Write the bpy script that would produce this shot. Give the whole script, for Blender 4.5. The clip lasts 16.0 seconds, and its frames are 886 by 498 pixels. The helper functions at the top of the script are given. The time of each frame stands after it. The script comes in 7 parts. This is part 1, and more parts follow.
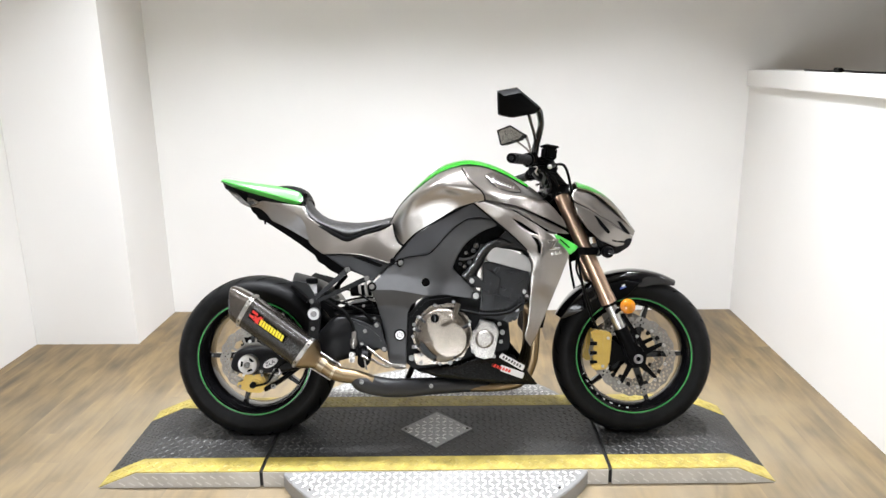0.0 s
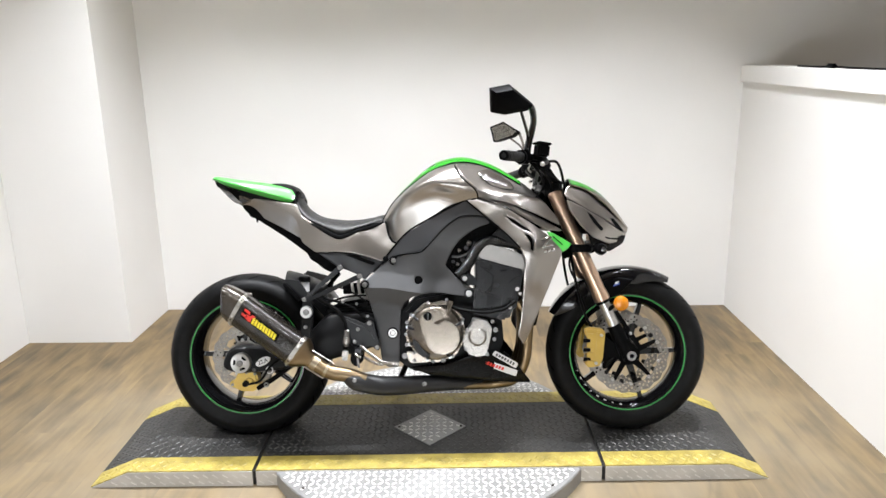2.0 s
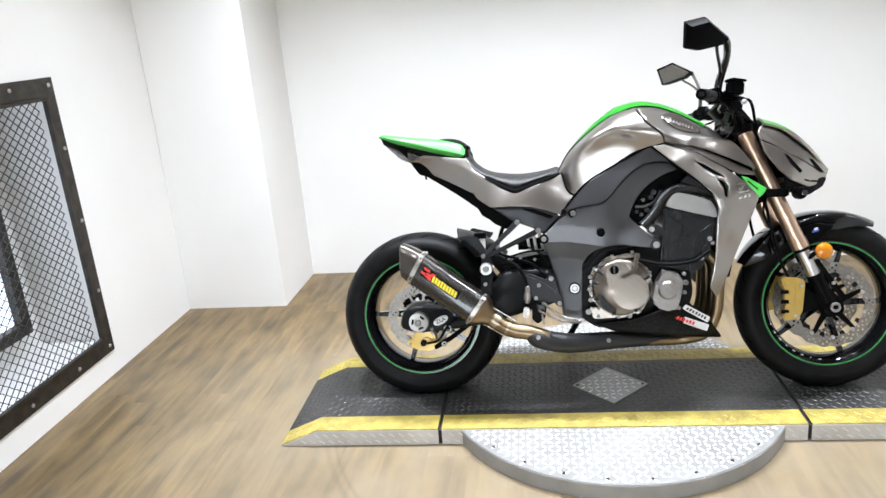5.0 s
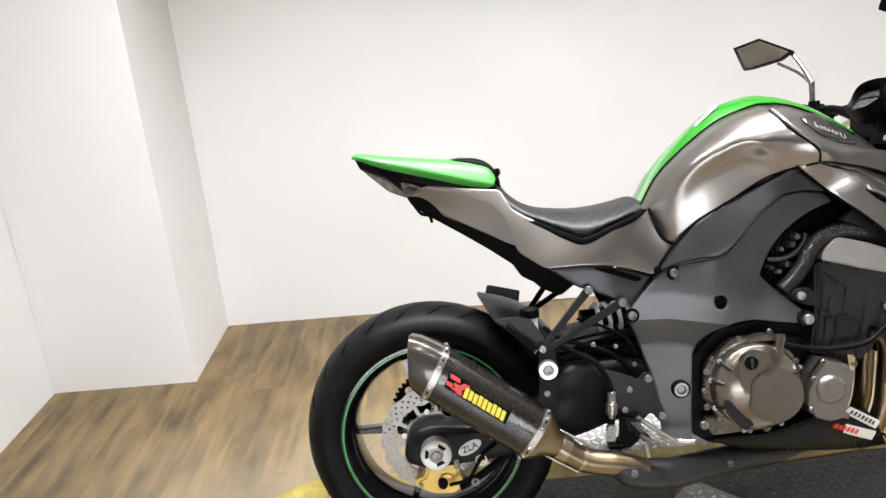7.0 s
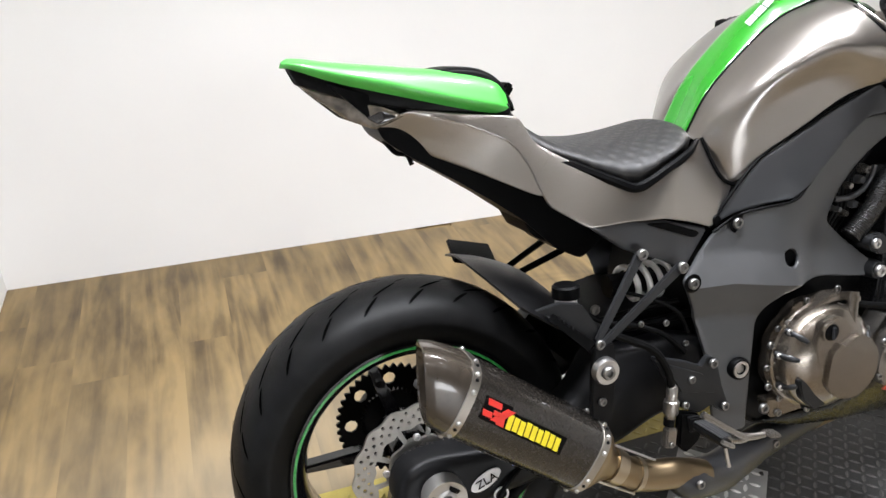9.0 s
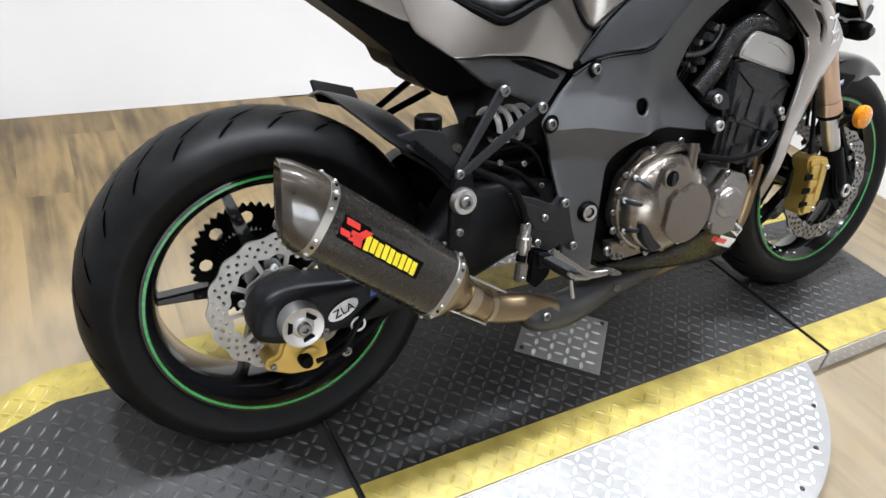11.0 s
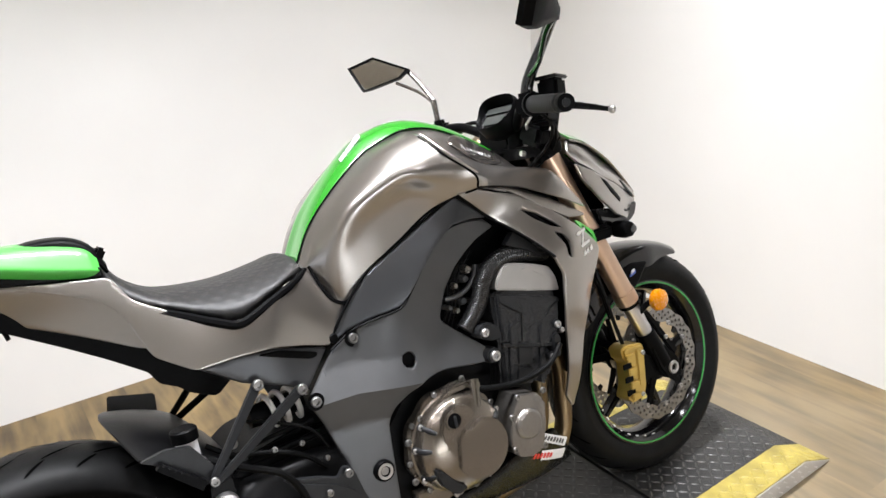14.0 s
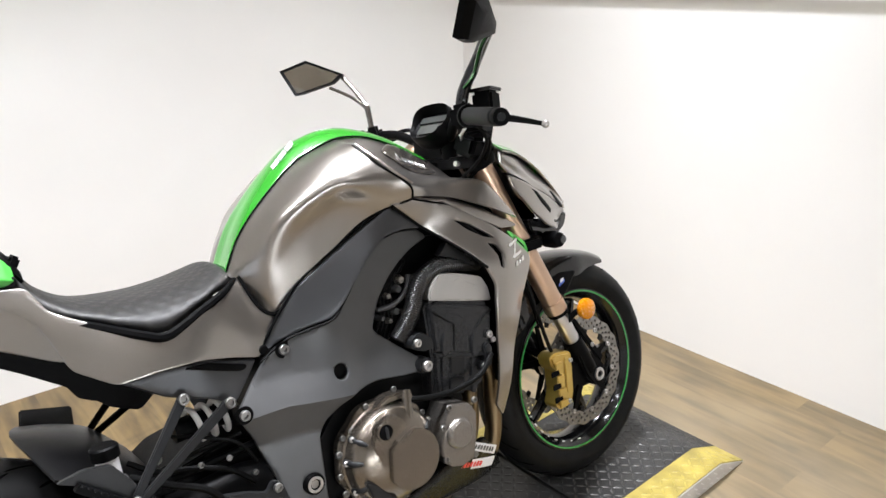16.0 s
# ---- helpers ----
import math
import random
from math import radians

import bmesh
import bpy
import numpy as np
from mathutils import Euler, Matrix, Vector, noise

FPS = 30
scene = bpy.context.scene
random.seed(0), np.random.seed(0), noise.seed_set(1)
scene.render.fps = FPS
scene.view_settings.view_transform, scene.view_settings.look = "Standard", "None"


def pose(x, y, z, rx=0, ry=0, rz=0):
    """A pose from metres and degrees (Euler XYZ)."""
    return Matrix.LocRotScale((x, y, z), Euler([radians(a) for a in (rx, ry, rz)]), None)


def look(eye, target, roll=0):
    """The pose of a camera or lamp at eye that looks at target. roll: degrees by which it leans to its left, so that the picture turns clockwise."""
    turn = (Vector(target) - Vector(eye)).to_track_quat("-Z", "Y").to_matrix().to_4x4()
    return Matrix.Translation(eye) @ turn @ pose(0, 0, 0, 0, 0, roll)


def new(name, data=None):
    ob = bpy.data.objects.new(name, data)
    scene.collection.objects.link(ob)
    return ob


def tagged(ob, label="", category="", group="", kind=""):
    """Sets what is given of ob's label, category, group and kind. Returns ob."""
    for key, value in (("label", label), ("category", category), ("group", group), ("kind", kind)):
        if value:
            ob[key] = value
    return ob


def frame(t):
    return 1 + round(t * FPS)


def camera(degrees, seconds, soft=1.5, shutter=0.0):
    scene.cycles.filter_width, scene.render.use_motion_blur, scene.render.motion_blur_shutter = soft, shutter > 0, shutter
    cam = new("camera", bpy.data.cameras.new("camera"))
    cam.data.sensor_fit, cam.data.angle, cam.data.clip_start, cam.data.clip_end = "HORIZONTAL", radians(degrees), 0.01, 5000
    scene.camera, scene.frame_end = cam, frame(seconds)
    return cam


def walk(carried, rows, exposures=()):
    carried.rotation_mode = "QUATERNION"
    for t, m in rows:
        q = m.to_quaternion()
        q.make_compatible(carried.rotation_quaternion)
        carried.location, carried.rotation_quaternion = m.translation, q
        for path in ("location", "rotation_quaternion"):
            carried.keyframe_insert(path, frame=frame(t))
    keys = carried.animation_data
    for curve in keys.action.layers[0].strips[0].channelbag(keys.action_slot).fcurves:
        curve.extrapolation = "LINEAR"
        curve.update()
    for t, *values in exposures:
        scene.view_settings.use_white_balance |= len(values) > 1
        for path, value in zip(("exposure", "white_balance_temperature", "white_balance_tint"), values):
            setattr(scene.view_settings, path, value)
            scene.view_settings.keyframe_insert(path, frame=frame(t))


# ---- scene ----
cam = camera(62.4, 16.0)
PATH = [
    (0, (0.076, -2.618, 1.452), (0.024, -0.684, 0.949), -0.8),
    (0.5, (0.077, -2.62, 1.455), (0.027, -0.686, 0.947), -1.0),
    (1, (0.084, -2.621, 1.453), (0.043, -0.687, 0.944), -1.0),
    (1.5, (0.084, -2.617, 1.453), (0.06, -0.68, 0.955), -0.8),
    (2, (0.087, -2.608, 1.458), (0.046, -0.676, 0.942), -0.9),
    (2.5, (0.091, -2.607, 1.457), (0.058, -0.674, 0.943), -0.8),
    (3, (0.09, -2.6, 1.455), (0.066, -0.664, 0.956), -1.0),
    (3.5, (0.095, -2.582, 1.46), (0.069, -0.645, 0.962), -0.4),
    (4, (0.116, -2.576, 1.45), (-0.07, -0.664, 0.894), -0.5),
    (4.5, (0.061, -2.578, 1.434), (-0.276, -0.726, 0.759), -1.0),
    (4.7, (-0.056, -2.577, 1.426), (-0.41, -0.703, 0.824), -3.2),
    (6.8, (-0.663, -1.709, 1.37), (-0.619, 0.191, 0.75), -4.3),
    (7, (-0.665, -1.565, 1.363), (-0.654, 0.322, 0.702), -4.5),
    (7.5, (-0.73, -1.247, 1.398), (-0.559, 0.612, 0.682), -6.9),
    (8, (-0.882, -1.08, 1.404), (-0.413, 0.735, 0.709), -4.8),
    (8.5, (-0.988, -0.978, 1.374), (-0.391, 0.78, 0.631), -1.0),
    (9, (-1.004, -0.941, 1.281), (-0.398, 0.715, 0.338), 0.5),
    (9.2, (-1.018, -0.936, 1.242), (-0.39, 0.649, 0.197), 2.3),
    (11.3, (-1.003, -1.006, 1.173), (-0.052, 0.342, 0.042), 8.8),
    (11.5, (-0.961, -0.996, 1.185), (0.046, 0.358, 0.112), 7.3),
    (12, (-0.827, -1.036, 1.217), (0.174, 0.366, 0.201), 0.8),
    (12.5, (-0.718, -1.08, 1.247), (0.084, 0.491, 0.305), -1.7),
    (13, (-0.651, -1.111, 1.271), (0.309, 0.425, 0.422), -4.1),
    (13.5, (-0.673, -1.16, 1.3), (0.265, 0.42, 0.512), -2.1),
    (14, (-0.669, -1.187, 1.351), (0.357, 0.386, 0.663), -3.7),
    (14.5, (-0.656, -1.19, 1.376), (0.498, 0.306, 0.72), -1.7),
    (15, (-0.657, -1.188, 1.387), (0.544, 0.279, 0.752), 0.1),
    (15.5, (-0.65, -1.191, 1.391), (0.556, 0.288, 0.791), -0.3),
    (16, (-0.672, -1.172, 1.373), (0.511, 0.281, 0.674), -0.9),
]
walk(cam, [(t, look(eye, target, roll)) for t, eye, target, roll in PATH],
     [(0, -0.42, 6500, 10), (0.7, -0.52, 6500, 10), (3.5, -0.42, 6600, 10), (4.5, -0.34, 6150, 9), (7, -0.56, 6600, 11), (9, -0.58, 6500, 11), (11.5, -0.52, 6200, 10), (12.5, -0.52, 6350, 11), (13.5, -0.58, 6600, 11), (16, -0.58, 6550, 11)])
# ---- world and lamps ----
world = bpy.data.worlds.new("room_air")
scene.world = world
world.use_nodes = True
world.node_tree.nodes["Background"].inputs[0].default_value = (0.8, 0.85, 1.0, 1)
world.node_tree.nodes["Background"].inputs[1].default_value = 0.15
CEILING = 2.75


def lamp(x, y, size, watts, warm=(0.955, 0.985, 1.045)):
    data = bpy.data.lights.new("ceiling_lamp", "AREA")
    data.shape, data.size, data.energy, data.color, data.spread = "DISK", size, watts, warm, radians(102)
    ob = new("ceiling_lamp", data)
    ob.location = (x, y, CEILING - 0.06)
    return ob


for lx in (-1.25, -0.2, 0.9):
    for ly in (-2.4, -1.2, 0.2):
        lamp(lx, ly, 0.16, 13 if ly > 0 else 5)
for lx in (-1.15, -0.45, 0.25, 1.0):
    for ly in (-1.9, 0.2):
        lamp(lx, ly, 0.22, 22 if ly > 0 else 9)
# unseen lamp added to brighten the wall facing the bay
lamp(-0.3, -3.6, 0.5, 16)
lamp(3.0, 0.2, 0.6, 22)


# ---- materials ----
def mat(name, base, rough=0.5, metal=0.0, coat=0.0, vary=0.12, scale=18.0, bump=0.0, bump_scale=220.0, spec=0.5, rvary=0.08):
    """A Principled surface with colour and gloss that vary at two scales, and fine relief."""
    m = bpy.data.materials.new(name)
    m.use_nodes = True
    nt = m.node_tree
    b = nt.nodes["Principled BSDF"]
    tc = nt.nodes.new("ShaderNodeTexCoord")
    big = nt.nodes.new("ShaderNodeTexNoise")
    big.inputs["Scale"].default_value, big.inputs["Detail"].default_value = scale, 5
    nt.links.new(tc.outputs["Object"], big.inputs["Vector"])
    fine = nt.nodes.new("ShaderNodeTexNoise")
    fine.inputs["Scale"].default_value, fine.inputs["Detail"].default_value = bump_scale, 3
    nt.links.new(tc.outputs["Object"], fine.inputs["Vector"])
    ramp = nt.nodes.new("ShaderNodeMapRange")
    ramp.inputs["From Min"].default_value, ramp.inputs["From Max"].default_value = 0.3, 0.7
    ramp.inputs["To Min"].default_value, ramp.inputs["To Max"].default_value = 1 - vary, 1 + vary
    nt.links.new(big.outputs["Fac"], ramp.inputs["Value"])
    mul = nt.nodes.new("ShaderNodeVectorMath")
    mul.operation = "SCALE"
    mul.inputs[0].default_value = base
    nt.links.new(ramp.outputs[0], mul.inputs["Scale"])
    nt.links.new(mul.outputs[0], b.inputs["Base Color"])
    rr = nt.nodes.new("ShaderNodeMapRange")
    rr.inputs["From Min"].default_value, rr.inputs["From Max"].default_value = 0.3, 0.7
    rr.inputs["To Min"].default_value, rr.inputs["To Max"].default_value = max(0.02, rough - rvary), min(1, rough + rvary)
    nt.links.new(fine.outputs["Fac"], rr.inputs["Value"])
    nt.links.new(rr.outputs[0], b.inputs["Roughness"])
    b.inputs["Metallic"].default_value = metal
    b.inputs["Coat Weight"].default_value = coat
    b.inputs["Coat Roughness"].default_value = 0.05
    b.inputs["Specular IOR Level"].default_value = spec
    if bump:
        bp = nt.nodes.new("ShaderNodeBump")
        bp.inputs["Strength"].default_value, bp.inputs["Distance"].default_value = bump, 0.001
        nt.links.new(fine.outputs["Fac"], bp.inputs["Height"])
        nt.links.new(bp.outputs[0], b.inputs["Normal"])
    return m


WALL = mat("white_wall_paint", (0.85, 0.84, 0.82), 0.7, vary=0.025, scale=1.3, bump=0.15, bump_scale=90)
# kept dark to cut bounced light and deepen the paint's reflections
SHOP = mat("dark_contrast_wall", (0.26, 0.235, 0.205), 0.7, vary=0.1, scale=2)
# unseen floor; its tone is set to darken reflections in lower panels
PALE = mat("shop_floor_vinyl", (0.34, 0.29, 0.24), 0.35, vary=0.06, scale=3)
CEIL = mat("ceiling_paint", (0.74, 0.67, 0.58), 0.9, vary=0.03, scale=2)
# darker than the bay ceiling, to darken what the tank reflects
DARKCEIL = mat("dark_reflection_ceiling", (0.40, 0.355, 0.30), 0.9, vary=0.1, scale=2)
TITAN = mat("grey_metallic_paint", (0.315, 0.293, 0.272), 0.295, 0.95, 0.55, vary=0.03, scale=9, bump=0.02, bump_scale=2500, rvary=0.03)
# glossier body paint; the emblem panel's dark reflection is put into its colour
TITANG = mat("glossy_paint_with_reflection", (0.15, 0.137, 0.126), 0.14, 0.85, 0.6, vary=0.03, scale=9, rvary=0.02)
GREEN = mat("green_candy_paint", (0.017, 0.225, 0.014), 0.22, 0.25, 1.0, vary=0.04, rvary=0.02)
LIME = mat("green_seat_cowl_paint", (0.050, 0.375, 0.045), 0.44, 0.0, 0.6, vary=0.03, rvary=0.03)
GREYPL = mat("dark_grey_satin_plastic", (0.068, 0.069, 0.071), 0.38, 0.45, 0.0, vary=0.06, bump=0.05, bump_scale=1400)
SLATE = mat("slate_satin_paint", (0.056, 0.058, 0.062), 0.36, 0.55, 0.0, vary=0.05, bump=0.03, bump_scale=1200)
BLACK = mat("black_plastic", (0.002, 0.002, 0.0022), 0.42, vary=0.2, bump=0.1, bump_scale=900, spec=0.05)
BELLY = mat("satin_black_cowl", (0.004, 0.004, 0.004), 0.24, vary=0.2, spec=0.12)
GLOSS = mat("gloss_black_enamel", (0.004, 0.004, 0.0045), 0.14, coat=0.4, vary=0.15, rvary=0.03, spec=0.3)
RUBBER = mat("tyre_rubber", (0.0045, 0.0045, 0.0046), 0.48, vary=0.35, scale=30, bump=0.25, bump_scale=500, spec=0.12)
SATINB = mat("satin_black_alloy", (0.006, 0.006, 0.0064), 0.38, vary=0.2, bump=0.1, bump_scale=700, spec=0.14)
GROOVE = mat("tread_groove_black", (0.0012, 0.0012, 0.0012), 0.9, vary=0.1, spec=0.0)
RIMGREEN = mat("green_rim_tape", (0.03, 0.26, 0.055), 0.3, vary=0.1)
CASE = mat("black_engine_paint", (0.0035, 0.0035, 0.0038), 0.40, 0.1, vary=0.2, bump=0.2, bump_scale=700, spec=0.13)
CASEG = mat("dark_grey_engine_paint", (0.015, 0.0155, 0.0165), 0.38, 0.3, vary=0.15, bump=0.15, bump_scale=700, spec=0.3)
BLOCK = mat("dark_grey_cylinder_paint", (0.017, 0.0175, 0.019), 0.28, 0.35, vary=0.12, bump=0.1, bump_scale=700)
CORRUG = mat("corrugated_black_hose", (0.010, 0.010, 0.010), 0.32, vary=0.15, spec=0.45)
SILVERC = mat("silver_grey_cover_paint", (0.225, 0.210, 0.192), 0.28, 0.88, 0.2, vary=0.05, bump=0.04, bump_scale=1500)
BRONZE = mat("bronze_grey_cover_paint", (0.175, 0.152, 0.127), 0.25, 0.92, 0.2, vary=0.05, bump=0.04, bump_scale=1500)
SILVER = mat("cast_silver_paint", (0.44, 0.43, 0.415), 0.38, 0.8, vary=0.06, bump=0.1, bump_scale=800)
BOLTM = mat("bolt_steel", (0.21, 0.205, 0.198), 0.40, 1.0, vary=0.1)
STEEL = mat("bright_steel", (0.50, 0.49, 0.48), 0.33, 1.0, vary=0.05, rvary=0.03)
DISC = mat("brake_disc_steel", (0.25, 0.24, 0.225), 0.40, 1.0, vary=0.08, scale=60)
GOLD = mat("gold_caliper_paint", (0.50, 0.345, 0.085), 0.38, 0.65, 0.3, vary=0.08)
COPPER = mat("copper_fork_anodising", (0.54, 0.385, 0.28), 0.30, 0.9, vary=0.03, rvary=0.015)
TITAPIPE = mat("heat_tinted_titanium", (0.21, 0.155, 0.092), 0.36, 1.0, vary=0.14, scale=9, rvary=0.01)
SILVERPIPE = mat("brushed_titanium_sleeve", (0.33, 0.275, 0.20), 0.34, 1.0, vary=0.06, scale=20, rvary=0.01)
BANDST = mat("dull_steel_band", (0.33, 0.31, 0.28), 0.34, 1.0, vary=0.1, rvary=0.03)
SHIELD = mat("matt_black_heat_shield", (0.012, 0.012, 0.013), 0.42, 0.1, vary=0.25, bump=0.15, bump_scale=600)
AMBER = mat("amber_lens", (0.56, 0.19, 0.0), 0.25, vary=0.05, coat=0.6)
WHITE = mat("white_vinyl", (0.75, 0.75, 0.76), 0.35, vary=0.03)
RED = mat("red_vinyl", (0.70, 0.03, 0.02), 0.35, vary=0.03)
YELLOWV = mat("yellow_vinyl", (0.80, 0.66, 0.02), 0.35, vary=0.03)
BLUEV = mat("blue_vinyl", (0.05, 0.10, 0.42), 0.35, vary=0.03)
EMBLEM = mat("chrome_emblem", (0.72, 0.72, 0.71), 0.15, 1.0, vary=0.03)
MIRROR = mat("mirror_glass", (0.86, 0.87, 0.88), 0.02, 1.0, vary=0.0, rvary=0.0)
LENS = mat("dark_lens", (0.02, 0.02, 0.022), 0.06, coat=1.0, vary=0.1, rvary=0.02)
TAILLENS = mat("smoked_clear_lens", (0.16, 0.14, 0.115), 0.08, 0.3, coat=1.0, vary=0.5, scale=60, rvary=0.03)
SHIELDG = mat("grey_display_glass", (0.10, 0.105, 0.10), 0.15, coat=0.6, vary=0.1)
SPRING = mat("pale_grey_spring_enamel", (0.62, 0.61, 0.58), 0.35, coat=0.4, vary=0.06)
HOSE = mat("black_hose_rubber", (0.0028, 0.0028, 0.0028), 0.45, vary=0.2, bump=0.2, bump_scale=800, spec=0.07)
GRIP = mat("worn_grip_rubber", (0.022, 0.022, 0.022), 0.5, vary=0.2, bump=0.3, bump_scale=700, spec=0.3)
TREADPL = mat("worn_black_tread_plate", (0.031, 0.0305, 0.0295), 0.46, 0.3, vary=0.6, scale=3.2, bump=0.3, bump_scale=260, rvary=0.15)
WORN = mat("worn_tread_relief", (0.048, 0.0465, 0.044), 0.50, 0.3, vary=0.55, scale=4, bump=0.2, bump_scale=260, rvary=0.12)
ALUREL = mat("polished_tread_relief", (0.66, 0.65, 0.63), 0.42, 0.6, vary=0.15, scale=20)
# same aluminium as the tops, lightened for front light on the skirts
ALUSK = mat("aluminium_lit_skirt", (0.50, 0.485, 0.455), 0.42, 0.2, vary=0.14, scale=9, bump=0.15, bump_scale=300)
ALUPL = mat("aluminium_tread_plate", (0.28, 0.277, 0.268), 0.50, 0.4, vary=0.14, scale=9, bump=0.15, bump_scale=300, rvary=0.12)
YELLOW = mat("yellow_floor_paint", (0.345, 0.272, 0.060), 0.45, vary=0.28, scale=18, bump=0.2, bump_scale=260)
STEELFR = mat("worn_dark_steel", (0.035, 0.029, 0.022), 0.45, 0.4, vary=0.5, scale=22, bump=0.3)
MESHM = mat("dark_steel_mesh", (0.05, 0.05, 0.052), 0.5, 0.6, vary=0.2)
DARKGAP = mat("dark_gap", (0.012, 0.011, 0.010), 0.8, vary=0.2)


def patterned(name, base, rough, size, depth, metal=0.0, coat=0.0, turn=(0, 0, 45), tint=0.5):
    """A surface with a woven or quilted relief of soft squares."""
    m = mat(name, base, rough, metal, coat, vary=0.1)
    nt = m.node_tree
    b = nt.nodes["Principled BSDF"]
    tc = nt.nodes.new("ShaderNodeTexCoord")
    mp = nt.nodes.new("ShaderNodeMapping")
    mp.inputs["Rotation"].default_value = [radians(a) for a in turn]
    nt.links.new(tc.outputs["Object"], mp.inputs["Vector"])
    waves = []
    for axis in ("X", "Y"):
        w = nt.nodes.new("ShaderNodeTexWave")
        w.bands_direction = axis
        w.inputs["Scale"].default_value = 0.314 / size / 2
        w.inputs["Distortion"].default_value = 0.6
        w.inputs["Detail"].default_value = 1.0
        nt.links.new(mp.outputs[0], w.inputs["Vector"])
        waves.append(w)
    mul = nt.nodes.new("ShaderNodeMath")
    mul.operation = "MULTIPLY"
    nt.links.new(waves[0].outputs["Fac"], mul.inputs[0])
    nt.links.new(waves[1].outputs["Fac"], mul.inputs[1])
    ramp = nt.nodes.new("ShaderNodeMix")
    ramp.data_type = "RGBA"
    ramp.inputs[6].default_value, ramp.inputs[7].default_value = (*[c * tint for c in base], 1), (*base, 1)
    nt.links.new(mul.outputs[0], ramp.inputs[0])
    nt.links.new(ramp.outputs[2], b.inputs["Base Color"])
    bp = nt.nodes.new("ShaderNodeBump")
    bp.inputs["Strength"].default_value, bp.inputs["Distance"].default_value = 1.0, depth
    nt.links.new(mul.outputs[0], bp.inputs["Height"])
    nt.links.new(bp.outputs[0], b.inputs["Normal"])
    return m


CARBON = patterned("carbon_fibre_weave", (0.044, 0.038, 0.032), 0.24, 0.0022, 0.0001, 0.3, 0.5, (0, 32, 0), 0.25)
CARBON.node_tree.nodes["Mapping"].inputs["Rotation"].default_value = (radians(90), 0, radians(31))
CAPMAT = mat("smooth_dark_carbon", (0.050, 0.041, 0.032), 0.22, 0.35, 0.6, vary=0.2, scale=60, rvary=0.02)
SEATV = patterned("black_quilted_vinyl", (0.017, 0.0155, 0.0145), 0.54, 0.011, 0.0007, 0.0, 0.0, (0, 0, 45), 0.12)


SCUFF = 0.5215


def wood_mat():
    """Vinyl planks: long grain, knots of brown, each plank its own tone."""
    m = bpy.data.materials.new("oak_vinyl_plank")
    m.use_nodes = True
    nt = m.node_tree
    b = nt.nodes["Principled BSDF"]
    tc = nt.nodes.new("ShaderNodeTexCoord")
    info = nt.nodes.new("ShaderNodeObjectInfo")
    off = nt.nodes.new("ShaderNodeVectorMath")
    off.operation = "SCALE"
    off.inputs[0].default_value = (7.0, 31.0, 3.0)
    nt.links.new(info.outputs["Random"], off.inputs["Scale"])
    add = nt.nodes.new("ShaderNodeVectorMath")
    nt.links.new(tc.outputs["Object"], add.inputs[0])
    nt.links.new(off.outputs[0], add.inputs[1])
    mp = nt.nodes.new("ShaderNodeMapping")
    mp.inputs["Scale"].default_value = (15, 1.3, 1)
    nt.links.new(add.outputs[0], mp.inputs["Vector"])
    n1 = nt.nodes.new("ShaderNodeTexNoise")
    n1.inputs["Scale"].default_value, n1.inputs["Detail"].default_value, n1.inputs["Distortion"].default_value = 1.3, 8, 1.1
    nt.links.new(mp.outputs[0], n1.inputs["Vector"])
    mp2 = nt.nodes.new("ShaderNodeMapping")
    mp2.inputs["Scale"].default_value = (13, 4.0, 1)
    nt.links.new(add.outputs[0], mp2.inputs["Vector"])
    n2 = nt.nodes.new("ShaderNodeTexNoise")
    n2.inputs["Scale"].default_value, n2.inputs["Detail"].default_value = 1.0, 4
    nt.links.new(mp2.outputs[0], n2.inputs["Vector"])
    cr = nt.nodes.new("ShaderNodeValToRGB")
    cr.color_ramp.elements[0].position, cr.color_ramp.elements[0].color = 0.35, (0.058, 0.037, 0.014, 1)
    cr.color_ramp.elements[1].position, cr.color_ramp.elements[1].color = 0.60, (0.228, 0.155, 0.064, 1)
    e = cr.color_ramp.elements.new(0.47)
    e.color = (0.138, 0.092, 0.037, 1)
    mixf = nt.nodes.new("ShaderNodeMath")
    mixf.operation = "MULTIPLY_ADD"
    mixf.inputs[1].default_value, mixf.inputs[2].default_value = 0.45, 0.0
    nt.links.new(n1.outputs["Fac"], mixf.inputs[0])
    mix2 = nt.nodes.new("ShaderNodeMath")
    mix2.operation = "MULTIPLY_ADD"
    mix2.inputs[1].default_value = 0.55
    nt.links.new(n2.outputs["Fac"], mix2.inputs[0])
    nt.links.new(mixf.outputs[0], mix2.inputs[2])
    nt.links.new(mix2.outputs[0], cr.inputs["Fac"])
    tone = nt.nodes.new("ShaderNodeMapRange")
    tone.inputs["To Min"].default_value, tone.inputs["To Max"].default_value = 0.79, 1.00
    nt.links.new(info.outputs["Random"], tone.inputs["Value"])
    sc = nt.nodes.new("ShaderNodeVectorMath")
    sc.operation = "SCALE"
    nt.links.new(cr.outputs["Color"], sc.inputs[0])
    nt.links.new(tone.outputs[0], sc.inputs["Scale"])
    # paler before the turntable where worn and dusty, with glare painted into the same tone, and scuffed arcs round it
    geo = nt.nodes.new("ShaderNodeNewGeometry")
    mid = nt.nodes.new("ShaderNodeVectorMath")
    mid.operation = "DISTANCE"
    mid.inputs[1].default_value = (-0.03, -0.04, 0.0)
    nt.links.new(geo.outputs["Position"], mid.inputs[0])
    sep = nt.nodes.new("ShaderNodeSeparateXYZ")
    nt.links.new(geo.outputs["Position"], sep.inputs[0])

